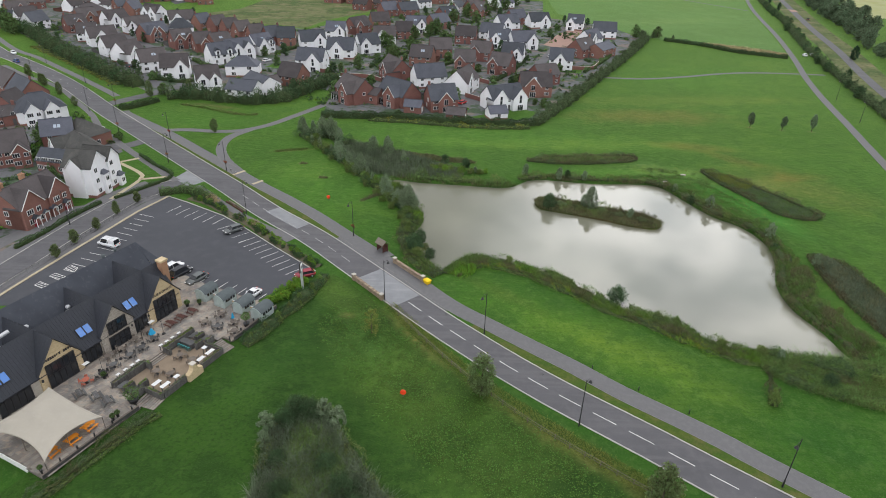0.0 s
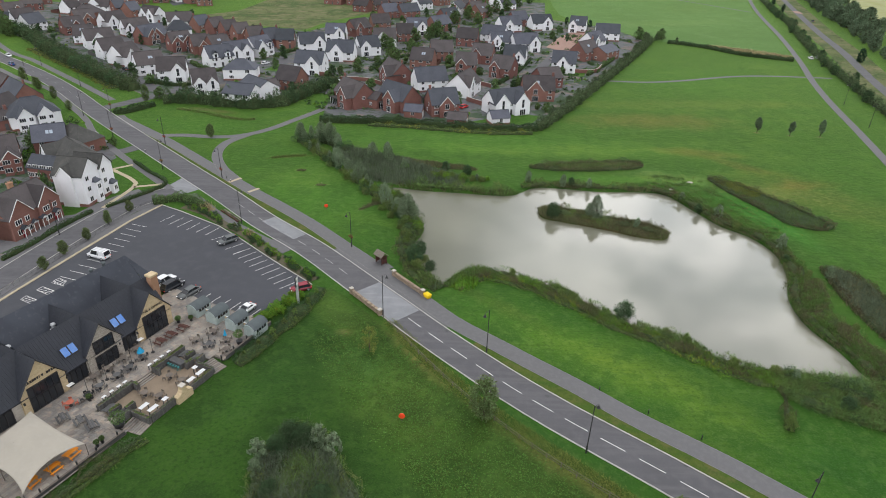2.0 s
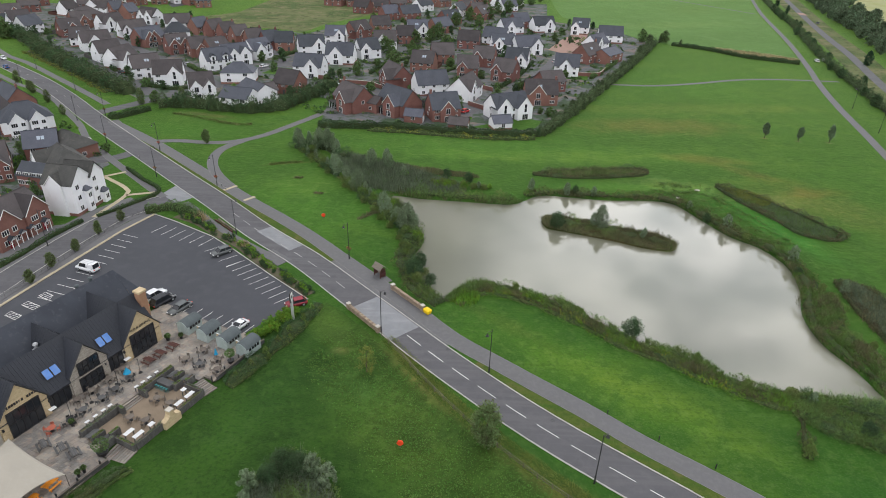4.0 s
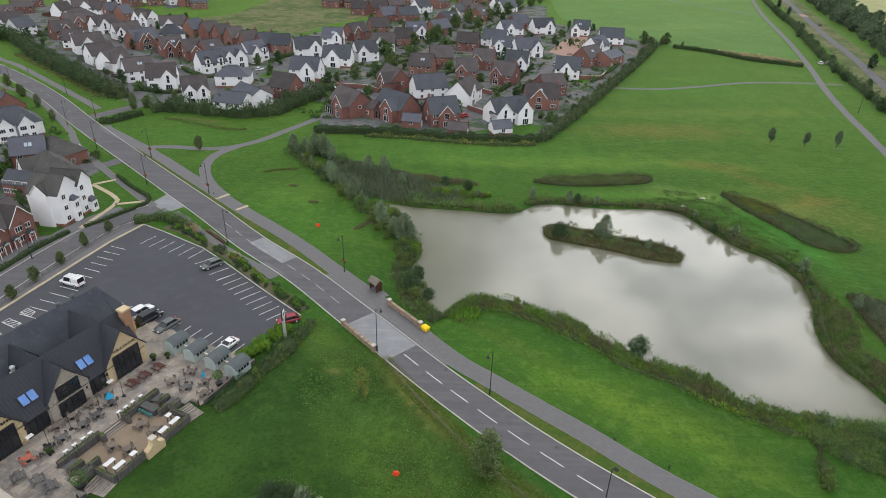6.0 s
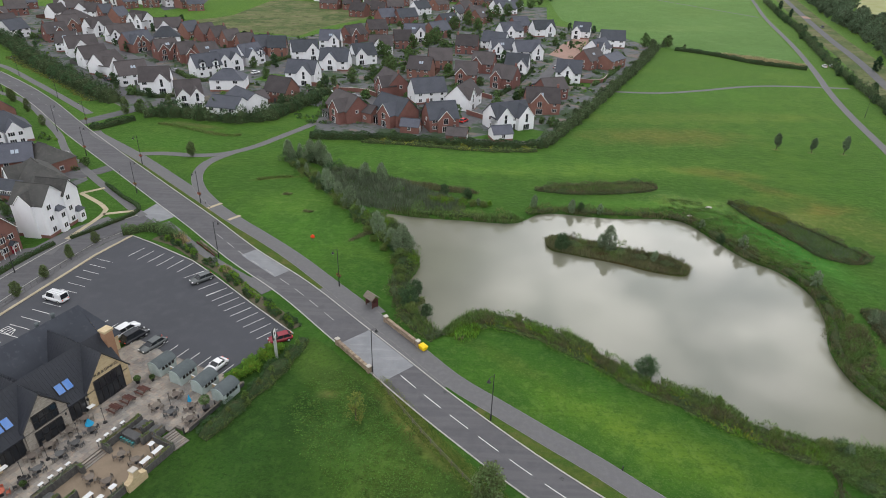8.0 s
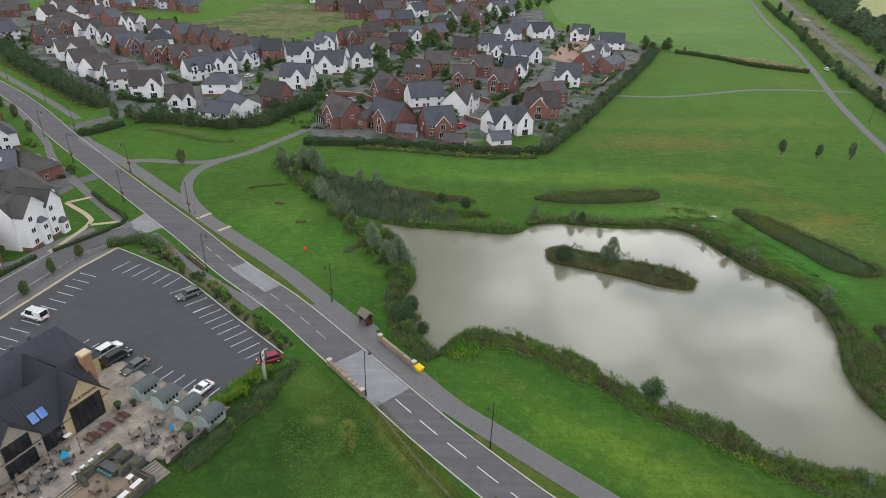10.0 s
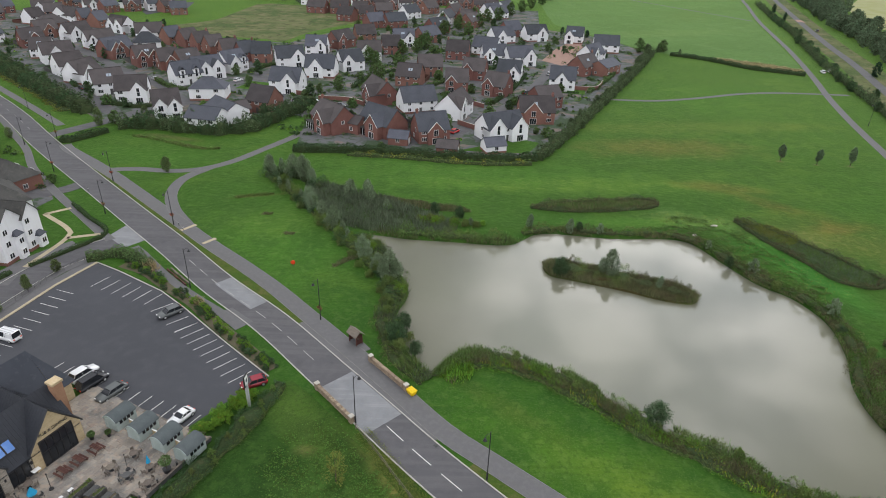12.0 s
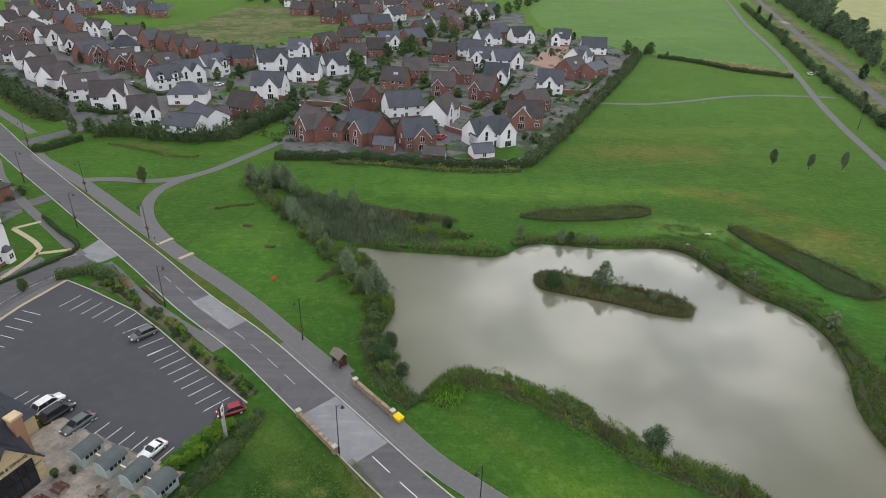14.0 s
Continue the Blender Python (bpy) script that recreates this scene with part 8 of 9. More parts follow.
def planter_bed(u0, n0, u1, n1, top, seed, green=0.3):
    """A box of upright sleepers with a timber rim, earth and low plants in it."""
    th = pub_thing("planter_bed", 0, 0, 0, 0, "dark timber planter bed with low greenery", "planter", "timber planters of the terrace")
    for a, b in (((u0, n0), (u1, n0)), ((u1, n0), (u1, n1)), ((u1, n1), (u0, n1)), ((u0, n1), (u0, n0))):
        a, b = Vector((a[0], -a[1], 0)), Vector((b[0], -b[1], 0))
        d = b - a
        m = Matrix.Translation(a) @ Matrix.Rotation(math.atan2(d.y, d.x), 4, "Z")
        n = max(1, round(d.length / 0.25))
        w = d.length / n
        prof = [(0, -0.1)]
        for i in range(n):
            prof += [(i * w + 0.02, 0.0), ((i + 1) * w - 0.02, 0.0), ((i + 1) * w, -0.03)]
        prof += [(d.length, -0.1)]
        bm = bmesh.new()
        lo = [bm.verts.new(m @ Vector((x, y, -0.1))) for x, y in prof]
        hi = [bm.verts.new(m @ Vector((x, y, top))) for x, y in prof]
        for i in range(len(prof)):
            j = (i + 1) % len(prof)
            bm.faces.new((lo[i], lo[j], hi[j], hi[i]))
        bm.faces.new(hi)
        bmesh.ops.recalc_face_normals(bm, faces=bm.faces)
        part("panel", bm, M["grey_board"], th)
    part("soil", box_bm(u0 + 0.1, -n1 + 0.1, -0.1, u1 - 0.1, -n0 - 0.1, top - 0.1), M["mud"], th)
    h = np.random.default_rng(seed)
    area = (u1 - u0) * (n1 - n0)
    c = int(area * 170)
    q = np.column_stack([h.uniform(u0, u1, c), -h.uniform(n0, n1, c), np.zeros(c)])
    lump = np.sin(q[:, 0] * 2.1 + seed) * np.sin(q[:, 1] * 2.7 + q[:, 0]) 
    q[:, 2] = top - 0.08 + h.uniform(0, 1, c) * green * (0.6 + 0.6 * lump)
    quads_obj("foliage", leaf_quads(q[lump > -0.45], 0.075, h), M["bank_leaf" if seed % 3 else "dark_reed"], th)


for k, box in enumerate(((-4.4, 7.85, 1.9, 8.55), (-4.5, 8.6, -4.0, 9.5), (0.1, 10.3, 1.9, 10.9), (0.3, 12.4, 1.9, 13.0), (-0.3, 13.05, 0.2, 16.6), (-1.3, 11.7, 0.2, 12.25), (-5.0, 16.2, -0.35, 16.7),
                         (-14.3, 7.85, -8.0, 8.55), (-8.5, 8.6, -8.0, 9.5), (-14.3, 10.3, -12.4, 10.9), (-14.3, 12.4, -12.6, 13.0), (-12.7, 13.05, -12.2, 16.6), (-12.6, 11.7, -11.1, 12.25), (-12.15, 16.2, -7.6, 16.7))):
    planter_bed(*box, 1.3 if box[1] < 13 else 1.15, 140 + k)
wood_wall("dark timber boundary of the terrace", [(-30.2, 14.8), (-25.0, 14.9), (-20.0, 15.0), (-15.6, 15.2)], 0.5, 0.2, TZ)
wood_wall("dark timber boundary of the terrace", [(3.4, 16.0), (8.0, 16.0), (14.4, 16.0)], 0.6, 0.2, TZ)
for u0, n0 in ((-30, 14.6), (-27.6, 14.8), (-25.2, 14.9), (-22.6, 14.9), (-19.8, 15.0), (-16.6, 15.1), (2.6, 15.8), (5.4, 15.8), (8.6, 15.8)):
    th = pub_thing("bollard", u0, n0, None, 0, "short black timber post on the terrace edge", "post", "posts along the terrace edge")
    part("post", box_bm(-0.09, -0.09, 0, 0.09, 0.09, 1.15, 0.02), M["black_metal"], th)
    part("cap", box_bm(-0.11, -0.11, 1.15, 0.11, 0.11, 1.22, 0.03), M["grey_wood"], th)
# outdoor fireplace with a swept chimney breast
th = pub_thing("outdoor_fireplace", 0, 0, 0, 0, "buff stone outdoor fireplace with a swept chimney", "fireplace")
bm = bmesh.new()
prof = [(-7.8, 0), (-4.9, 0), (-4.9, 1.25), (-5.4, 1.35), (-5.75, 1.6), (-5.95, 2.0), (-6.0, 2.55), (-6.7, 2.55), (-6.75, 2.0), (-6.95, 1.6), (-7.3, 1.35), (-7.8, 1.25)]
fa = [bm.verts.new((x, -17.2, z)) for x, z in prof]
fb = [bm.verts.new((x, -16.35, z)) for x, z in prof]
bm.faces.new(fa)
bm.faces.new(fb[::-1])
for i in range(len(prof)):
    j = (i + 1) % len(prof)
    bm.faces.new((fa[j], fa[i], fb[i], fb[j]))
part("chimney_breast", bm, M["pub_wall"], th)
part("cap", box_bm(-6.8, -17.25, 2.55, -5.9, -16.3, 2.7, 0.03), M["pale_stone"], th, "pale stone cap")
part("hearth", box_bm(-7.3, -16.35, 0.06, -5.4, -15.7, 0.4, 0.02), M["pale_stone"], th)


def steps(label, u0, n0, turn, wide, count=5, rise=0.16, run=0.34):
    th = pub_thing("steps", u0, n0, 0, turn, label, "steps")
    for i in range(count):
        part("step", box_bm(-wide / 2, -run * (i + 1), 0, wide / 2, -run * i, max(0.07, TZ - rise * (i + 1) * 0.8), 0.015), M["slab_each"], th)
        part("nosing", box_bm(-wide / 2, -run * (i + 1) - 0.02, max(0.07, TZ - rise * (i + 1) * 0.8) - 0.06, wide / 2, -run * (i + 1) + 0.05, max(0.07, TZ - rise * (i + 1) * 0.8) + 0.02), M["wood"], th)
    return th


steps("stone steps with timber nosings down to the grass", -14.0, 13.6, 8, 2.4, 8, 0.09, 0.42)
steps("stone steps with timber nosings down to the grass", 1.5, 13.6, -8, 2.4, 8, 0.09, 0.42)
steps("wide steps down to the gravel floor", -6.2, 7.8, 0, 3.2, 3, 0.13, 0.42)


# ---- terrace furniture ----
def picnic_bench(material, label, group):
    th = pub_thing("picnic_bench", 0, 0, None, 0, label, "picnic bench", group)
    for i in range(4):
        part("plank", box_bm(-0.9, -0.36 + i * 0.18, 0.72, 0.9, -0.2 + i * 0.18, 0.76, 0.008), M[material], th)
    for s in (-1, 1):
        part("seat", box_bm(-0.9, s * 0.72 - 0.13, 0.42, 0.9, s * 0.72 + 0.13, 0.46, 0.008), M[material], th)
    for x in (-0.65, 0.65):
        bm = bmesh.new()
        for s in (-1, 1):
            a, b = Vector((x, s * 0.78, 0)), Vector((x, s * 0.25, 0.72))
            add_tube(bm, a, b, 0.05, 0.05, 4)
        add_box(bm, x - 0.03, -0.85, 0.36, x + 0.03, 0.85, 0.42)
        part("trestle", bm, M[material], th)
    return th


def set_out(first, spots):
    for k, (u0, n0, turn) in enumerate(spots):
        m = PUB @ pose(u0, -n0, 0.06 if -14.4 < u0 < 2.0 and 7.8 < n0 < 16.6 else TZ, 0, 0, turn)
        if k == 0:
            first.matrix_basis = m
        else:
            copy_thing(first, m)


set_out(picnic_bench("orange_wood", "bright orange wooden picnic bench on the terrace", "orange picnic benches"), [(-21.6, 12.4, 5), (-24.3, 12.6, 0), (-27.1, 12.2, 8)])
set_out(picnic_bench("grey_wood", "dark grey timber picnic bench on the terrace", "grey picnic benches"), [(0.95, 9.4, 0), (0.95, 11.65, 0), (-13.35, 9.4, 0), (-13.35, 11.65, 0), (-17.8, 5.4, 70), (-17.0, 8.0, 70), (-16.9, 10.3, 70)])
set_out(picnic_bench("red_wood", "dark red-brown wooden picnic bench by the gable", "brown picnic benches"), [(1.4, 3.4, 90), (3.6, 3.5, 90), (6.0, 3.8, 90)])


def round_set(material, label, group, stools=4):
    """A round table with chairs tucked round it."""
    th = pub_thing("round_table", 0, 0, None, 0, label, "table", group)
    bm = bmesh.new()
    add_tube(bm, (0, 0, 0.7), (0, 0, 0.74), 0.55, 0.55, 20)
    part("tabletop", bm, M[material], th)
    bm = bmesh.new()
    add_tube(bm, (0, 0, 0.05), (0, 0, 0.7), 0.06, 0.05, 8)
    add_tube(bm, (0, 0, 0), (0, 0, 0.05), 0.3, 0.28, 14)
    part("pedestal", bm, M["black_metal"], th)
    return th


def chair(material, label, group):
    th = pub_thing("terrace_chair", 0, 0, None, 0, label, "chair", group)
    part("seat", box_bm(-0.22, -0.22, 0.42, 0.22, 0.22, 0.46, 0.01), M[material], th)
    part("backrest", box_bm(-0.22, 0.19, 0.5, 0.22, 0.23, 0.85, 0.01), M[material], th)
    for x in (-0.19, 0.19):
        for y in (-0.19, 0.2):
            part("leg", box_bm(x - 0.02, y - 0.02, 0, x + 0.02, y + 0.02, 0.44 if y < 0 else 0.6), M[material], th)
    return th


TABLES = [(4.5, 8.4, "wood"), (7.5, 9.1, "wood"), (4.5, 11.3, "grey_wood"), (6.8, 12.8, "wood"), (4.8, 14.7, "wood"), (-3.1, 4.3, "grey_wood"), (-5.7, 4.6, "grey_wood"), (-8.0, 4.5, "grey_wood"), (-10.9, 4.3, "grey_wood"), (-13.2, 4.6, "black_metal"), (-15.4, 3.7, "coral"), (-9.9, 1.7, "wood"), (-7.6, 1.8, "wood"),
          (-4.6, 1.8, "wood"), (-2.0, 1.6, "wood"), (-4.1, 11.4, "wood"), (-3.9, 13.9, "wood"), (-8.7, 11.2, "wood"), (-8.1, 13.6, "wood")]
made, seats = {}, {}
g = np.random.default_rng(61)
for u0, n0, tone in TABLES:
    look_like = {"wood": "weathered brown", "grey_wood": "dark grey", "coral": "coral red", "black_metal": "black metal"}[tone]
    low = -14.4 < u0 < 2.0 and 7.8 < n0 < 16.6
    m = PUB @ pose(u0, -n0, 0.06 if low else TZ, 0, 0, g.uniform(0, 90))
    if tone not in made:
        made[tone] = round_set(tone, look_like + " round table on the pub terrace", "terrace tables")
        made[tone].matrix_basis = m
        seats[tone] = None
    else:
        copy_thing(made[tone], m)
    for k in range(4):
        a = k * 90 + g.uniform(-15, 15)
        mm = m @ pose(0.85 * math.sin(radians(a)), 0.85 * math.cos(radians(a)), 0, 0, 0, -a + g.uniform(-12, 12))
        if seats[tone] is None:
            seats[tone] = chair(tone, look_like + " slatted terrace chair", "terrace chairs")
            seats[tone].matrix_basis = mm
        else:
            copy_thing(seats[tone], mm)


def high_table(u0, n0, w, d, turn, z=None):
    th = pub_thing("bar_table", u0, n0, z, turn, "white-topped bar table on the timber wall", "table", "white bar tables")
    part("tabletop", box_bm(-w / 2, -d / 2, 1.28, w / 2, d / 2, 1.33, 0.01), M["table_white"], th)
    for x in (-w / 2 + 0.1, w / 2 - 0.1):
        part("leg", box_bm(x - 0.05, -0.05, 0, x + 0.05, 0.05, 1.28), M["grey_wood"], th)


for u0 in (-0.4, -1.8, -3.0, -4.2, -8.8, -9.9, -11.2, -12.5):
    high_table(u0, 7.35, 0.66, 0.42, 0, TZ - 0.3)
for u0, n0, w in ((-1.4, 14.1, 0.8), (-1.8, 15.7, 1.6), (-3.8, 15.7, 1.4), (-8.7, 15.6, 0.9), (-11.2, 14.1, 1.5), (-10.9, 15.6, 1.6)):
    high_table(u0, n0, w, 0.7, 0, 0.06)
# bar counter with stools at the end of the lower floor
th = pub_thing("bar_counter", -1.2, 10.1, 0.06, -90, "long dark timber bar table", "bar counter")
part("body", box_bm(-1.3, -0.5, 0, 1.3, 0.5, 1.0, 0.02), M["grey_wood"], th)
part("worktop", box_bm(-1.4, -0.6, 1.0, 1.4, 0.6, 1.06, 0.02), M["grey_wood"], th)
for k in range(5):
    th = pub_thing("bar_stool", -2.1, 9.0 + k * 0.55, 0.06, 0, "teal metal bar stool at the counter", "stool", "bar stools")
    part("seat", box_bm(-0.17, -0.17, 0.7, 0.17, 0.17, 0.75, 0.02), M["teal"], th)
    for x in (-0.15, 0.15):
        for y in (-0.15, 0.15):
            part("leg", box_bm(x - 0.02, y - 0.02, 0, x + 0.02, y + 0.02, 0.7), M["teal"], th)


def parasol(u0, n0, open_=0.0):
    th = pub_thing("parasol", u0, n0, None, 0, "closed bright blue parasol" if open_ else "tall black parasol pole and base", "parasol")
    bm = bmesh.new()
    add_tube(bm, (0, 0, 0), (0, 0, 2.7), 0.035, 0.03, 8)
    part("pole", bm, M["black_metal"], th)
    bm = bmesh.new()
    add_tube(bm, (0, 0, 0), (0, 0, 0.12), 0.32, 0.28, 16)
    part("base", bm, M["black_metal"], th)
    bm = bmesh.new()
    if open_:
        add_tube(bm, (0, 0, 1.3 + open_ * 0.5), (0, 0, 2.2), open_, open_ * 0.45, 10)
        add_tube(bm, (0, 0, 2.2), (0, 0, 2.65), open_ * 0.45, 0.04, 10)
        part("canopy", bm, M["blue_cloth"], th, "folded blue cloth")
    else:
        add_tube(bm, (0, 0, 2.6), (0, 0, 2.75), 0.12, 0.05, 8)
        part("finial", bm, M["black_metal"], th)


for u0, n0, o in ((5.6, 10.1, 0.0), (-9.0, 3.4, 0.0), (-12.3, 3.4, 0.0), (-0.9, 4.2, 0.0), (-4.5, 3.6, 0.0), (-3.1, 4.3, 0.6), (6.8, 12.8, 0.3)):
    parasol(u0, n0, o)


def planter(u0, n0, r, high, seed):
    th = pub_thing("planter", u0, n0, None, 0, "round clipped bush in a dark planter tub", "planter")
    bm = bmesh.new()
    add_tube(bm, (0, 0, 0), (0, 0, 0.6), r * 0.55, r * 0.7, 14)
    part("tub", bm, M["black_metal"], th)
    h = np.random.default_rng(seed)
    d = h.normal(size=(700, 3))
    d /= np.linalg.norm(d, axis=1)[:, None]
    quads_obj("foliage", leaf_quads(d * r * h.uniform(0.75, 1.05, (700, 1)) * (1, 1, 0.85) + (0, 0, high), 0.1, h), M["leaf"], th)
    bm = bmesh.new()
    add_tube(bm, (0, 0, 0.5), (0, 0, high), 0.06, 0.04, 6)
    part("stem", bm, M["bark"], th)


for k, (u0, n0, r, high) in enumerate(((7.6, 15.0, 0.8, 2.0), (-15.0, 13.4, 1.1, 1.7), (-19.0, 14.0, 0.35, 0.9), (-18.2, 14.0, 0.35, 0.9), (7.2, 1.4, 0.5, 0.9), (-13.4, 5.2, 0.4, 0.9), (-29.6, 13.6, 0.3, 0.8), (8.6, 3.0, 0.4, 0.8))):
    planter(u0, n0, r, high, 70 + k)

# stretch tent
tent = pub_thing("stretch_tent", 0, 0, None, 0, "cream stretch tent over the end of the terrace", "tent")
res = 34
corners = {(0, 0): (-29.3, 14.6, 2.1), (1, 0): (-20.6, 14.4, 2.5), (0, 1): (-30.5, 2.6, 2.6), (1, 1): (-20.4, 3.2, 3.0)}
v, f = [], []
for j in range(res + 1):
    for i in range(res + 1):
        a, b = i / res, j / res
        p = sum(np.array(corners[(ci, cj)]) * ((a if ci else 1 - a) * (b if cj else 1 - b)) for ci in (0, 1) for cj in (0, 1))
        pull = 1.5
        edge_a, edge_b = 4 * b * (1 - b), 4 * a * (1 - a)
        p[0] += edge_a * (pull * (1 - a) ** 3 - 0.45 * a ** 3)
        p[1] += pull * edge_b * (-(1 - b) ** 3 + b ** 3)
        for pa, pb, hh in ((0.45, 0.55, 1.25), (0.75, 0.78, 0.8), (0.2, 0.8, 0.6)):
            r2 = math.hypot(a - pa, b - pb)
            p[2] += hh * math.exp(-r2 * 4.2)
        p[2] -= 0.35 * (1 - edge_a * 0.5 - edge_b * 0.5)
        v.append((p[0], -p[1], p[2]))
for j in range(res):
    for i in range(res):
        q = j * (res + 1) + i
        f.append((q, q + 1, q + res + 2, q + res + 1))
cloth = mesh_obj("canopy", v, f, M["canvas"], tent, smooth=True)
so = cloth.modifiers.new("thickness", "SOLIDIFY")
so.thickness = 0.03
for a, b, zt in ((0.0, 0.0, 1.8), (1.0, 0.0, 2.2), (0.45, 0.55, 4.0), (0.5, 0.03, 2.4), (0.03, 0.5, 2.4)):
    i, j = round(a * res), round(b * res)
    top = Vector(v[j * (res + 1) + i])
    bm = bmesh.new()
    add_tube(bm, (top.x, top.y, 0), (top.x, top.y, top.z - 0.02), 0.06, 0.05, 8)
    part("pole", bm, M["wood"], tent)
th = pub_thing("picket_fence", -30.5, 5.4, None, 0, "white picket fence at the terrace end", "fence")
for k in range(22):
    part("picket", box_bm(-0.04, -k * 0.32 - 0.1, 0, 0.04, -k * 0.32 + 0.1, 1.05, 0.01), M["white"], th)
for z in (0.3, 0.85):
    part("rail", box_bm(0.04, -7.0, z - 0.05, 0.1, 0.1, z + 0.05), M["white"], th)


# garden sheds
def shed():
    th = pub_thing("garden_shed", 0, 0, None, 0, "pale grey-green timber shed with a curved felt roof", "shed", "sheds beside the car park")
    w, d, e, top = 2.4, 3.3, 1.65, 2.45
    arc = [(-w / 2 + w * i / 10, e + (top - e) * math.sin(math.pi * i / 10) ** 0.7) for i in range(11)]
    bm = bmesh.new()
    prof = [(-w / 2, 0), (w / 2, 0)] + arc[::-1]
    a = [bm.verts.new((0, y, z)) for y, z in prof]
    b = [bm.verts.new((d, y, z)) for y, z in prof]
    bm.faces.new(a[::-1])
    bm.faces.new(b)
    for i in range(len(prof)):
        bm.faces.new((a[i], a[(i + 1) % len(prof)], b[(i + 1) % len(prof)], b[i]))
    part("body", bm, M["shed_wall"], th)
    bm = bmesh.new()
    big = [(y * 1.1, z + 0.08) for y, z in arc]
    a = [bm.verts.new((-0.12, y, z)) for y, z in big]
    b = [bm.verts.new((d + 0.12, y, z)) for y, z in big]
    c = [bm.verts.new((-0.12, y, z - 0.09)) for y, z in big]
    e2 = [bm.verts.new((d + 0.12, y, z - 0.09)) for y, z in big]
    for i in range(10):
        bm.faces.new((a[i], a[i + 1], b[i + 1], b[i]))
        bm.faces.new((c[i], c[i + 1], a[i + 1], a[i]))
        bm.faces.new((b[i], b[i + 1], e2[i + 1], e2[i]))
    bm.faces.new((a[0], b[0], e2[0], c[0]))
    bm.faces.new((a[10], c[10], e2[10], b[10]))
    part("roof", bm, M["shed_roof"], th, "grey felt curved roof")
    bm = bmesh.new()
    loops = [[bm.verts.new((x, y * k, z + dz)) for y, z in big] for x, k, dz in ((-0.17, 1.0, 0.0), (-0.17, 0.97, -0.09), (-0.1, 0.97, -0.09), (-0.1, 1.0, 0.0))]
    for q in range(4):
        for i in range(10):
            bm.faces.new((loops[q][i], loops[q][i + 1], loops[(q + 1) % 4][i + 1], loops[(q + 1) % 4][i]))
    for i in (0, 10):
        bm.faces.new([l_[i] for l_ in loops])
    bmesh.ops.recalc_face_normals(bm, faces=bm.faces)
    part("fascia", bm, M["shed_wall"], th, "pale curved fascia")
    for k in range(4):
        wn_ = part("window", box_bm(0.55 + k * 0.62, -w / 2 - 0.03, 1.0, 1.03 + k * 0.62, -w / 2 + 0.03, 1.55, 0.01), M["glass"], th)
    part("door", box_bm(-0.03, -0.45, 0.05, 0.03, 0.45, 1.9, 0.01), M["shed_wall"], th)
    for k in range(1, 12):
        part("board", box_bm(-0.012, -w / 2 + k * w / 12 - 0.006, 0, 0.0, -w / 2 + k * w / 12 + 0.006, 1.85), M["grey_metal"], th)
    return th


first_shed = shed()
for k, n0 in enumerate((2.3, 6.7, 11.2, 15.4)):
    m = PUB @ pose(9.7, -n0, TZ, 0, 0, 0)
    if k == 0:
        first_shed.matrix_basis = m
    else:
        copy_thing(first_shed, m)
for n0 in (4.5, 9.0, 13.3):
    th = pub_thing("timber_screen", 11.6, n0, None, 0, "low pale timber screen between two sheds", "screen", "screens between the sheds")
    part("panel", box_bm(-0.04, -0.9, 0, 0.04, 0.9, 0.9, 0.01), M["pub_wall"], th)
    part("rail", box_bm(-0.08, -0.95, 0.9, 0.08, 0.95, 0.97, 0.01), M["white"], th)

# hanging sign on a post
th = pub_thing("pub_sign", 22.3, 16.0, 0, 20, "tall pub sign board on a timber post", "sign")
part("post", box_bm(-0.2, -0.2, 0, 0.2, 0.2, 4.4, 0.02), M["grey_metal"], th, "pale grey post")
bd = part("board", box_bm(-0.65, -0.1, 4.0, 0.65, 0.1, 6.0, 0.03), M["black_metal"], th, "black framed board")
part("face", box_bm(-0.5, -0.13, 4.3, 0.5, 0.13, 5.8, 0.02), M["white"], bd, "white sign face")
part("emblem", box_bm(-0.25, -0.15, 4.7, 0.25, 0.15, 5.3, 0.02), M["shed_roof"], bd, "grey emblem")


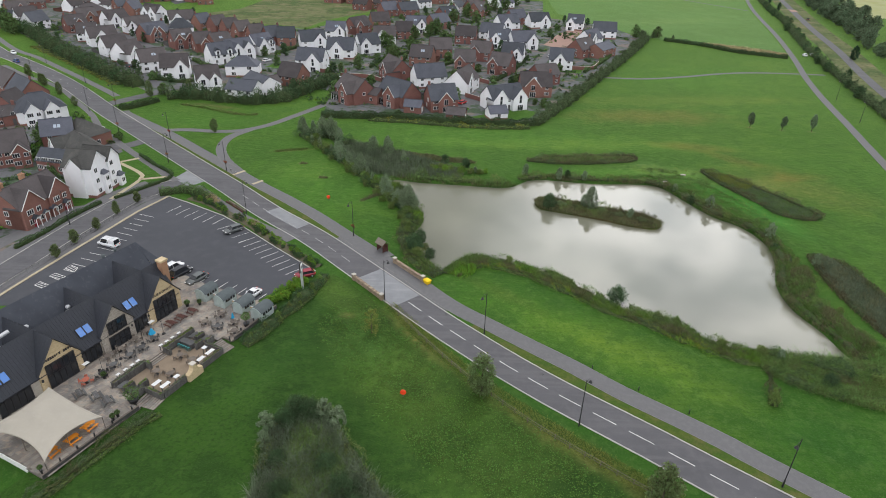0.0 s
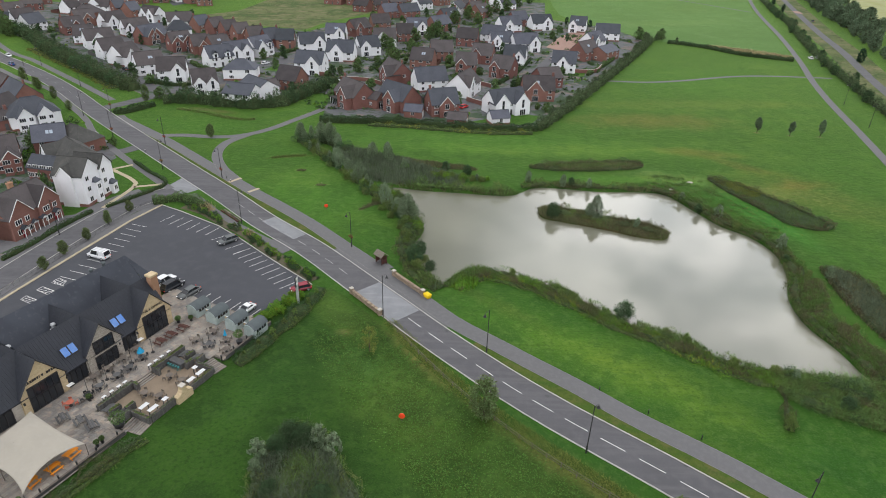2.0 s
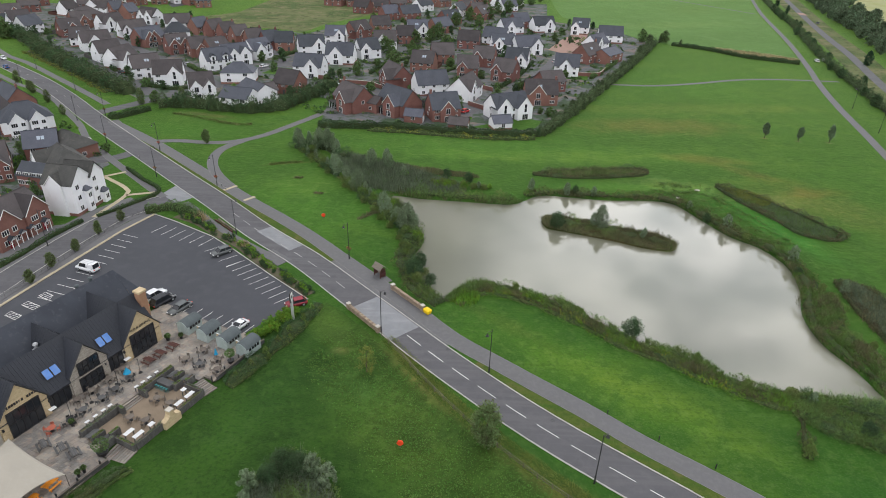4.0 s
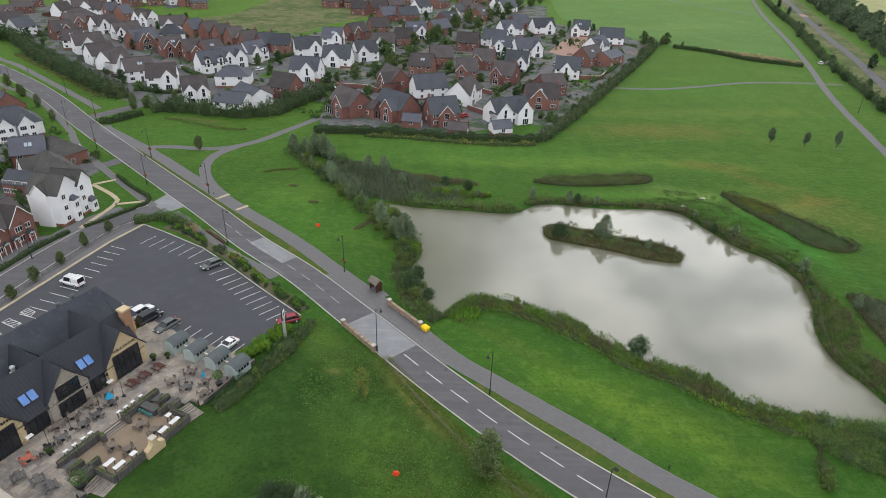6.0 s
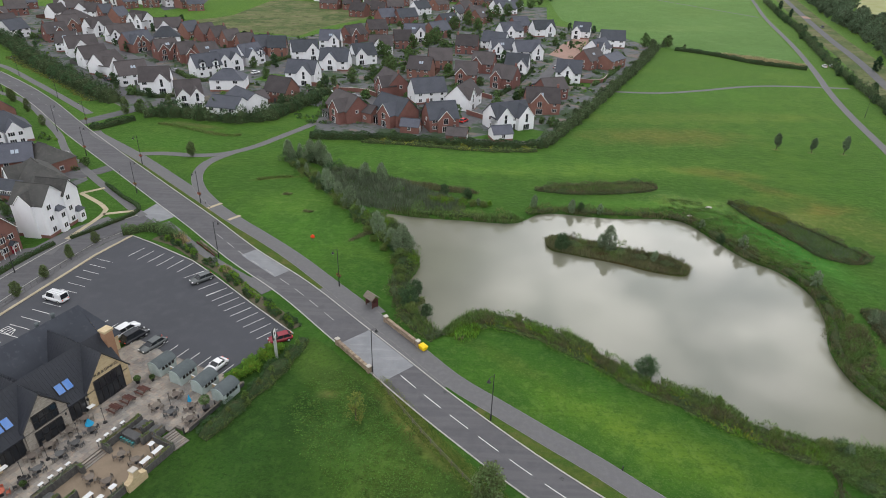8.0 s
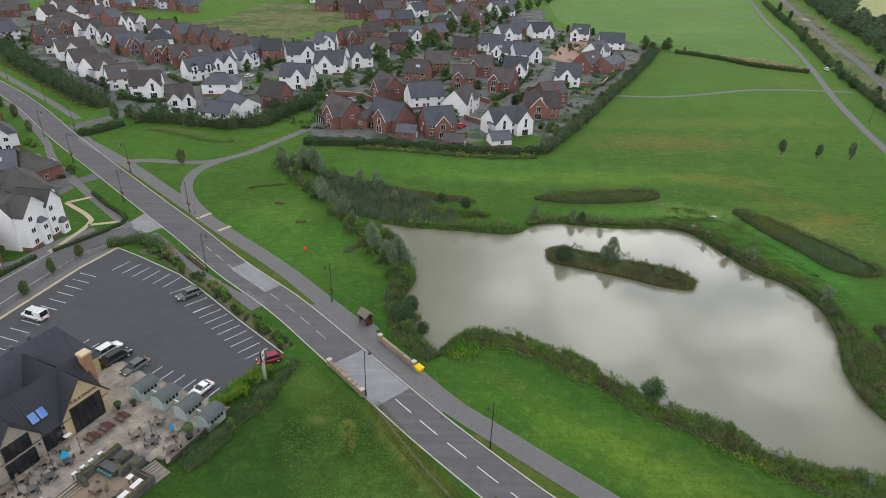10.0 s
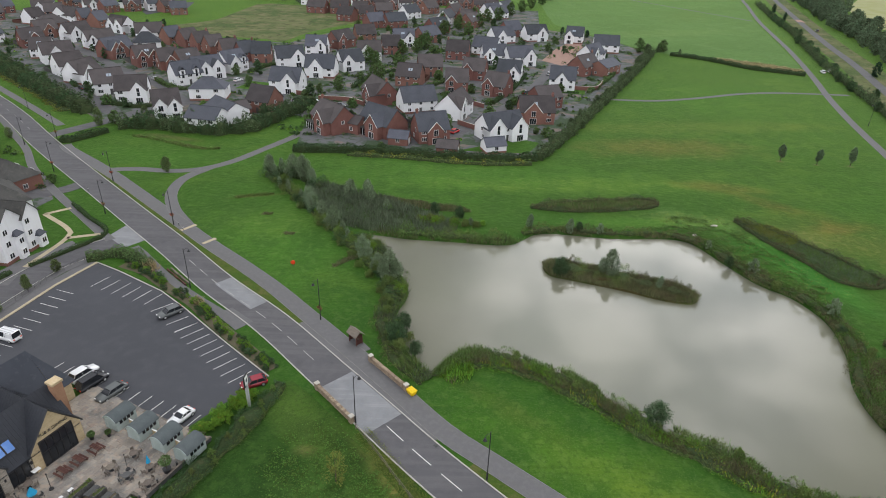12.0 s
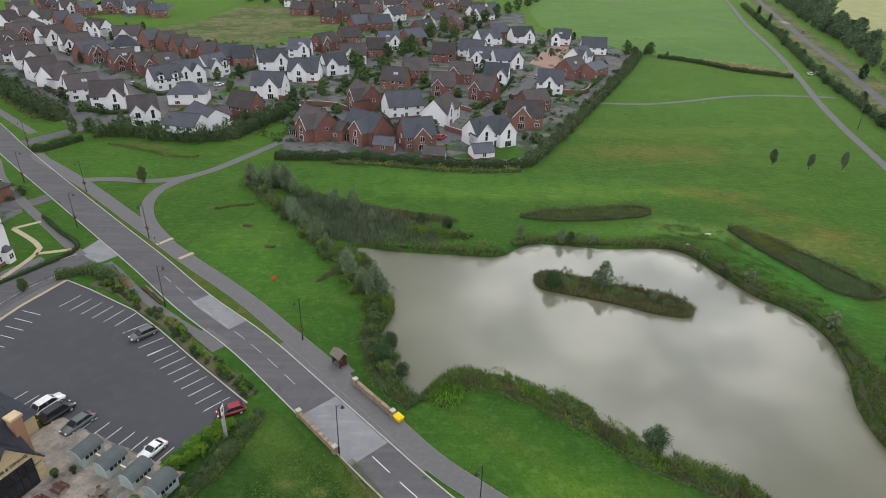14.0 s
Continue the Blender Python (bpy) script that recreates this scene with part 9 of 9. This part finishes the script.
# ---- street lamps ----
def lamp_post(basket=False):
    th = empty("street_lamp", 0, 0, 0, 0, "tall black street lamp with a flower basket on its pole" if basket else "tall black street lamp with a curved arm and bell lantern", "street lamp", "street lamps along the road")
    bm = bmesh.new()
    add_tube(bm, (0, 0, 0), (0, 0, 8.7), 0.075, 0.055, 10)
    part("pole", bm, M["black_metal"], th)
    bm = bmesh.new()
    add_tube(bm, (0, 0, 0), (0, 0, 1.2), 0.13, 0.12, 10)
    add_tube(bm, (0, 0, 1.2), (0, 0, 1.35), 0.15, 0.08, 10)
    part("base", bm, M["black_metal"], th)
    bm = bmesh.new()
    pts = [(0, 0, 8.1), (0.25, 0, 8.45), (0.6, 0, 8.55), (0.9, 0, 8.4), (0.95, 0, 8.15)]
    for a, b in zip(pts, pts[1:]):
        add_tube(bm, a, b, 0.035, 0.035, 6)
    part("arm", bm, M["black_metal"], th)
    bm = bmesh.new()
    add_tube(bm, (0.95, 0, 7.75), (0.95, 0, 8.15), 0.3, 0.09, 12)
    la = part("lantern", bm, M["black_metal"], th)
    bm = bmesh.new()
    add_tube(bm, (0.95, 0, 7.66), (0.95, 0, 7.76), 0.16, 0.24, 12)
    part("diffuser", bm, M["white"], la, "pale lamp glass")
    if basket:
        for s_ in (-1, 1):
            bm = bmesh.new()
            add_tube(bm, (0.0, s_ * 0.34, 2.3), (0.0, s_ * 0.34, 2.62), 0.16, 0.28, 10)
            bk = part("flower_basket", bm, M["bark"], th, "brown hanging basket")
            h = np.random.default_rng(40 + s_)
            d = h.normal(size=(110, 3)) * (0.2, 0.2, 0.13) + (0, s_ * 0.34, 2.72)
            quads_obj("flowers", leaf_quads(d, 0.09, h), M["basket_flower"], bk, "red and green trailing flowers")
    return th


first_lamp, basket_lamp = lamp_post(), lamp_post(True)
BASKETS = [(-21.7, 127.4, 220), (-62.9, 163.8, 220), (-81.2, 168.5, 40), (-89, 188.6, 220), (-108, 194, 40), (-121.8, 220.3, 220)]
basket_lamp.matrix_basis = pose(BASKETS[0][0], BASKETS[0][1], 0, 0, 0, BASKETS[0][2])
for lx, ly, turn in BASKETS[1:]:
    copy_thing(basket_lamp, pose(lx, ly, 0, 0, 0, turn))
LAMPS = [(-11.8, 101.8, 40), (6.9, 92.1, 220), (-49.0, 136.9, 40), (20.1, 70.6, 40), (45.3, 60.9, 220), (-128.5, 214.5, 40),
         (-150, 252, 220), (-175, 258, 40), (-185, 284, 220), (158.5, 264, 180), (150.5, 232, 180), (-87, 128, 0), (-140.5, 188, 0)]
first_lamp.matrix_basis = pose(LAMPS[0][0], LAMPS[0][1], 0, 0, 0, LAMPS[0][2])
for lx, ly, turn in LAMPS[1:]:
    copy_thing(first_lamp, pose(lx, ly, 0, 0, 0, turn))


# ---- vehicles ----
def vehicle(name, label, paint, long=4.4, wide=1.82, high=1.5, hood=1.0, boot=0.35, belt=0.92, van=False):
    th = empty(name, 0, 0, 0, 0, label, "van" if van else "car")
    a, b, hw = -long / 2, long / 2, wide / 2
    # lower body: rings along the length, rounded at the ends
    ring = [(a, 0.45, 0.62, 0.80), (a + 0.12, 0.28, 0.80, 0.93), (a + 0.7, 0.22, belt, 1.0), (0, 0.20, belt, 1.0), (b - hood, 0.22, belt - 0.02, 1.0), (b - 0.25, 0.26, belt - 0.16, 0.94), (b, 0.42, 0.62, 0.78)]
    bm = bmesh.new()
    rows = []
    for x, z0, z1, k in ring:
        w = hw * k
        rows.append([bm.verts.new(p) for p in ((x, -w * 0.92, z0), (x, -w, (z0 + z1) / 2), (x, -w * 0.93, z1), (x, w * 0.93, z1), (x, w, (z0 + z1) / 2), (x, w * 0.92, z0))])
    for r0, r1 in zip(rows, rows[1:]):
        for i in range(6):
            bm.faces.new((r0[i], r1[i], r1[(i + 1) % 6], r0[(i + 1) % 6]))
    bm.faces.new(rows[0])
    bm.faces.new(rows[-1][::-1])
    bmesh.ops.bevel(bm, geom=[e for e in bm.edges if len(e.link_faces) == 2 and e.calc_face_angle(0) > 0.25], offset=0.07, segments=2, affect="EDGES", clamp_overlap=True)
    body = part("body", bm, M["car_" + paint], th, smooth=True)
    # cabin: glass below, painted roof above
    x0, x1 = a + boot, b - hood
    t0, t1 = (x0 + 0.12, x1 - 0.45) if van else (x0 + 0.55, x1 - 0.75)
    bm = bmesh.new()
    lo = [bm.verts.new(p) for p in ((x0, -hw * 0.9, belt - 0.02), (x1, -hw * 0.9, belt - 0.04), (x1, hw * 0.9, belt - 0.04), (x0, hw * 0.9, belt - 0.02))]
    hi = [bm.verts.new(p) for p in ((t0, -hw * 0.74, high - 0.07), (t1, -hw * 0.74, high - 0.07), (t1, hw * 0.74, high - 0.07), (t0, hw * 0.74, high - 0.07))]
    for i in range(4):
        bm.faces.new((lo[i], lo[(i + 1) % 4], hi[(i + 1) % 4], hi[i]))
    bm.faces.new(hi)
    bmesh.ops.bevel(bm, geom=[e for e in bm.edges if len(e.link_faces) == 2], offset=0.09, segments=2, affect="EDGES", clamp_overlap=True)
    part("window", bm, M["glass"], th, "dark tinted windows")
    bm = bmesh.new()
    add_box(bm, t0 - 0.04, -hw * 0.75, high - 0.1, t1 + 0.04, hw * 0.75, high, None, 0.07)
    part("roof", bm, M["car_" + paint], th)
    for s in (-1, 1):
        for p, q in (((x0, belt), (t0, high - 0.05)), ((x1, belt), (t1, high - 0.05)), (((x0 + x1) / 2, belt), ((t0 + t1) / 2, high - 0.05))):
            bm = bmesh.new()
            add_tube(bm, (p[0], s * hw * 0.905, p[1]), (q[0], s * hw * 0.75, q[1]), 0.045, 0.04, 4)
            part("pillar", bm, M["car_" + paint], th)
        if van:
            part("side_panel", box_bm(x0, min(s * hw * 0.8, s * hw * 0.91), belt, (x0 + x1) / 2 - 0.3, max(s * hw * 0.8, s * hw * 0.91), high - 0.06), M["car_" + paint], th)
    for x in (a + long * 0.19, b - long * 0.2):
        for s in (-1, 1):
            bm = bmesh.new()
            add_tube(bm, (x, s * (hw - 0.2), 0.33), (x, s * (hw + 0.02), 0.33), 0.33, 0.33, 16)
            wh = part("wheel", bm, M["rubber"], th)
            bm = bmesh.new()
            add_tube(bm, (x, s * (hw + 0.015), 0.33), (x, s * (hw + 0.035), 0.33), 0.21, 0.19, 12)
            part("rim", bm, M["grey_metal"], wh, "silver alloy rim")
    for s in (-1, 1):
        part("headlight", box_bm(b - 0.2, s * hw * 0.62 - 0.16, 0.6, b - 0.03, s * hw * 0.62 + 0.16, 0.74, 0.03), M["white"], th, "clear headlight")
        part("tail_light", box_bm(a - 0.01, s * hw * 0.66 - 0.13, 0.66, a + 0.1, s * hw * 0.66 + 0.13, 0.82, 0.02), M["red_plastic"], th, "red tail light")
        part("mirror", box_bm(x1 - 0.45, s * (hw + 0.09) - 0.09, belt, x1 - 0.28, s * (hw + 0.09) + 0.09, belt + 0.14, 0.03), M["car_" + paint], th)
    if van:
        for y in (-0.5, 0, 0.5):
            part("roof_bar", box_bm(t0 + 0.2, y - 0.03, high, t1 - 0.2, y + 0.03, high + 0.1), M["grey_metal"], th)
    return th


def park(ob, x, y, turn, z=0.03):
    ob.matrix_basis = pose(x, y, z, 0, 0, turn)
    return ob


park(vehicle("car", "dark grey estate car parked in a bay by the shrubs", "grey", 4.6, 1.84, 1.5, 1.1, 0.15), -49.1, 127.6, 227)
park(vehicle("car", "dark red hatchback parked beside the pub sign", "red", 4.1, 1.75, 1.5, 0.95, 0.15), -28.7, 109.2, 209)
park(vehicle("car", "small white sports car with a black roof", "white", 4.0, 1.78, 1.28, 1.25, 0.55), -37.0, 101.4, 243)
park(vehicle("car", "grey saloon car parked near the sheds", "grey", 4.8, 1.84, 1.42, 1.2, 0.5), -49.4, 106.1, 243)
park(vehicle("car", "black people carrier parked near the chimney", "black", 4.9, 1.92, 1.85, 1.0, 0.12), -53.4, 108.2, 63)
park(vehicle("car", "white off-road car parked near the chimney", "white", 4.6, 1.86, 1.65, 1.05, 0.15), -55.7, 110.0, 63)
park(vehicle("van", "white panel van with roof bars", "white", 5.0, 1.95, 1.95, 1.1, 0.1, 1.0, True), -73.4, 119.0, 162)
estate = (("white", 190.0, 357.0, 80), ("white", 194.6, 358.6, 80), ("grey", 259.5, 497.0, 72), ("white", -71.7, 250.6, 20), ("black", -58.0, 273.4, -8), ("white", -95.0, 278.3, 50), ("silver", -93.2, 287.4, 55), ("white", -161.0, 297.4, -35), ("bright_red", 3.0, 240.0, 55), ("white", -49.8, 270.8, -10), ("silver", 47.8, 333.2, 70),
          ("white", -210.5, 300.5, -42), ("blue", -198.6, 284.0, 140), ("black", -146, 281, 140), ("silver", -100.6, 112.5, 80), ("grey", -136.0, 208.5, 20), ("black", -205.0, 322.0, -40), ("black", -192.0, 312.0, -40), ("white", -90, 302, 60), ("grey", -40, 268, -25), ("white", -17, 288, 60), ("black", 33, 296, 65), ("grey", -112, 296, 130), ("silver", -125, 300, 130))
masters = {}
for paint, x, y, turn in estate:
    words = {"white": "white", "black": "black", "silver": "silver", "grey": "dark grey", "blue": "blue", "bright_red": "bright red"}[paint]
    if paint not in masters:
        masters[paint] = vehicle("car", words + " family car standing on the street", paint, 4.3, 1.8, 1.48, 1.05, 0.25)
        park(masters[paint], x, y, turn, 0.06)
    else:
        copy_thing(masters[paint], pose(x, y, 0.06, 0, 0, turn))


# ---- bridge walls, shelter, bin, small things by the road ----
def bridge_wall(label, a, b, high):
    th = empty("bridge_wall", a[0], a[1], 0, math.degrees(math.atan2(b[1] - a[1], b[0] - a[0])), label, "wall", "bridge parapets")
    l = math.hypot(b[0] - a[0], b[1] - a[1])
    g_ = np.random.default_rng(int(l * 10))
    part("core", box_bm(0.1, -0.17, -0.3, l - 0.1, 0.17, high, 0.01), M["wall_stone"], th)
    meshes = []
    for w in (0.35, 0.5, 0.62):
        bm = box_bm(0.01, -0.215, 0.01, w - 0.01, 0.215, 0.2, 0.02)
        me = bpy.data.meshes.new("stone")
        bm.to_mesh(me)
        bm.free()
        me.materials.append(M["wall_stone_each"])
        meshes.append((w, me))
    z = 0.0
    while z < high - 0.1:
        x = 0.25
        while x < l - 0.5:
            w, me = meshes[g_.integers(3)]
            ob = new("stone", me)
            ob.parent = th
            ob.location = (x, 0, z)
            x += w
        z += 0.21
    x = 0.2
    while x < l - 0.3:
        part("coping_stone", box_bm(x, -0.28, high, min(x + 0.6, l - 0.2) - 0.02, 0.28, high + 0.1, 0.03), M["wall_stone_each"], th, "weathered brown coping stone")
        x += 0.6
    for x in (0, l):
        part("pier", box_bm(x - 0.33, -0.33, -0.3, x + 0.33, 0.33, high + 0.25, 0.02), M["wall_stone"], th)
        part("pier_cap", box_bm(x - 0.4, -0.4, high + 0.25, x + 0.4, 0.4, high + 0.42, 0.06), M["pale_stone"], th, "pale cap stone")


bridge_wall("low buff stone parapet on the field side", (-18.7, 108.8), (-12.4, 101.9), 0.95)
bridge_wall("low buff stone parapet on the pond side", (-11.2, 116.0), (-4.9, 109.1), 0.95)

th = empty("notice_shelter", -14.4, 121.0, 0.06, -46, "small brown timber shelter with a pitched roof", "shelter")
for x in (-1.0, 1.0):
    for y in (-0.6, 0.6):
        part("post", box_bm(x - 0.08, y - 0.08, 0, x + 0.08, y + 0.08, 2.0, 0.01), M["red_wood"], th)
part("back_panel", box_bm(-1.0, 0.5, 0.2, 1.0, 0.6, 1.8, 0.01), M["red_wood"], th)
part("bench", box_bm(-0.95, 0.1, 0.42, 0.95, 0.5, 0.5, 0.02), M["wood"], th)
for s in (-1, 1):
    part("side_panel", box_bm(s * 1.0 - 0.04, -0.5, 0.2, s * 1.0 + 0.04, 0.5, 1.2, 0.01), M["red_wood"], th)
bm = bmesh.new()
gable_roof(bm, -1.35, 1.35, 1.7, 2.0, 2.75, 0.15, 0.1)
part("roof", bm, M["wood"], th, "weathered shingled roof")
patch("shelter_base", [(-16.8, 121.6), (-13.4, 118.0), (-11.6, 119.2), (-13.6, 121.6), (-14.4, 123.2)], 0.085, M["footpath"], "grey asphalt stand under the shelter", smooth=False)

th = empty("grit_bin", -4.0, 108.4, 0, -47, "bright yellow plastic grit bin beside the parapet", "grit bin")
bm = bmesh.new()
lo = [bm.verts.new((x * 0.55, y * 0.4, 0.0)) for x, y in ((-1, -1), (1, -1), (1, 1), (-1, 1))]
hi = [bm.verts.new((x * 0.68, y * 0.52, 0.75)) for x, y in ((-1, -1), (1, -1), (1, 1), (-1, 1))]
bm.faces.new(lo[::-1])
bm.faces.new(hi)
for i in range(4):
    bm.faces.new((lo[i], lo[(i + 1) % 4], hi[(i + 1) % 4], hi[i]))
part("body", bm, M["yellow"], th)
bm = bmesh.new()
add_box(bm, -0.74, -0.58, 0.75, 0.74, 0.58, 0.85, None, 0.03)
top = add_box(bm, -0.66, -0.5, 0.85, 0.66, 0.5, 1.05, None)
for v_ in top:
    if v_.co.z > 1:
        v_.co.x *= 0.6
        v_.co.y *= 0.4
part("lid", bm, M["yellow"], th)


def buoy(x, y, turn):
    th = empty("lifebuoy_stand", x, y, 0, turn, "orange-red lifebuoy holder on a short post", "lifebuoy", "lifebuoy stands")
    part("post", box_bm(-0.06, -0.06, 0, 0.06, 0.06, 1.2, 0.01), M["wood"], th)
    bm = bmesh.new()
    add_tube(bm, (0, -0.18, 1.05), (0, 0.0, 1.05), 0.48, 0.42, 18)
    add_tube(bm, (0, -0.26, 1.05), (0, -0.18, 1.05), 0.3, 0.46, 18)
    part("housing", bm, M["red_plastic"], th)


buoy(-6.0, 75.3, 0)
buoy(-31.0, 146.4, 10)
for k, (x, y, r) in enumerate(((66.7, 172.4, 0.9), (59.9, 166.8, 0.6))):
    g_ = random.Random(300 + k)
    bm = bmesh.new()
    bmesh.ops.create_icosphere(bm, subdivisions=2, radius=1.0)
    for v_ in bm.verts:
        v_.co.x *= r * g_.uniform(0.85, 1.15)
        v_.co.y *= r * 0.55 * g_.uniform(0.85, 1.15)
        v_.co.z *= 0.28 * g_.uniform(0.8, 1.1)
    ob = part("flat_stone", bm, M["pale_stone"])
    ob.location = (x, y, 0.08)
    tagged(ob, "pale flat stone lying in the grass", "stone")
# timber sleeper planter in the verge
th = empty("sleeper_planter", -52.8, 140.6, 0, -44, "low brown timber sleeper edging in the verge", "planter")
for k in range(5):
    part("sleeper", box_bm(-4.2 + k * 1.7, -0.5 + 0.12 * (k % 2), 0, -2.65 + k * 1.7, -0.2, 0.4, 0.02), M["red_wood"], th)
    part("sleeper", box_bm(-4.2 + k * 1.7, 0.3 - 0.1 * (k % 2), 0, -2.65 + k * 1.7, 0.6, 0.3, 0.02), M["wood"], th)


def line_fence(name, label, pts, gap, high, rails, material, post=0.05, category="fence"):
    line = glide(pts, 1.0)
    ss = along(line)
    th = empty(name, 0, 0, 0, 0, label, category)
    n = int(ss[-1] / gap)
    spots = [(float(np.interp(k * gap, ss, line[:, 0])), float(np.interp(k * gap, ss, line[:, 1]))) for k in range(n + 1)]
    pm = box_bm(-post, -post, 0, post, post, high, 0.01)
    me = bpy.data.meshes.new("post")
    pm.to_mesh(me)
    pm.free()
    me.materials.append(M[material])
    for x, y in spots:
        ob = new("post", me)
        ob.parent = th
        ob.location = (x, y, 0)
    for z in rails:
        strip("rail", np.array(spots), -0.025, 0.025, z - 0.025, z + 0.025, M[material], th)
    return th


line_fence("field_fence", "thin post and wire fence along the rough field", [(-11.6, 100.6), (-8, 95.8), (-4.4, 90.6), (0, 84.8), (6, 77.6), (14, 69.6), (24, 61.4), (34, 53.6), (60, 32)], 2.4, 1.05, (0.5, 0.95), "wood", 0.045)
line_fence("car_park_railing", "grey metal railing between street and car park", [(-74.4, 146), (-76.8, 141), (-78.2, 134), (-79.6, 127.6), (-82.2, 114.2), (-85, 100), (-87, 90)], 1.5, 1.0, (0.5, 0.95), "grey_wood", 0.035, "railing")
line_fence("path_post_row", "short dark posts beside the footpath", [(24.4, 83.6), (39, 72.6)], 8.0, 0.9, (), "black_metal", 0.06, "posts")
for k, (x, y) in enumerate(((-17.4, 117.2), (0.0, 97.8), (16.0, 81.8), (33.4, 69.0))):
    th = empty("gully_grate", x, y, 0.036, -43, "small dark drain grate by the kerb", "drain", "drains along the kerb")
    part("frame", box_bm(-0.28, -0.22, 0, 0.28, 0.22, 0.012), M["black_metal"], th)
    for i in range(4):
        part("bar", box_bm(-0.24, -0.17 + i * 0.1, 0.012, 0.24, -0.13 + i * 0.1, 0.02), M["grey_wood"], th)
for k, (x, y) in enumerate(((-61.5, 163.4), (-59.6, 161.0), (-92.0, 181.5))):
    th = empty("bollard", x, y, 0, 0, "thin dark roadside bollard", "bollard")
    bm = bmesh.new()
    add_tube(bm, (0, 0, 0), (0, 0, 1.0), 0.08, 0.07, 10)
    part("post", bm, M["black_metal"], th)
    bm = bmesh.new()
    add_tube(bm, (0, 0, 0.8), (0, 0, 0.92), 0.085, 0.085, 10)
    part("band", bm, M["white"], th, "white band")
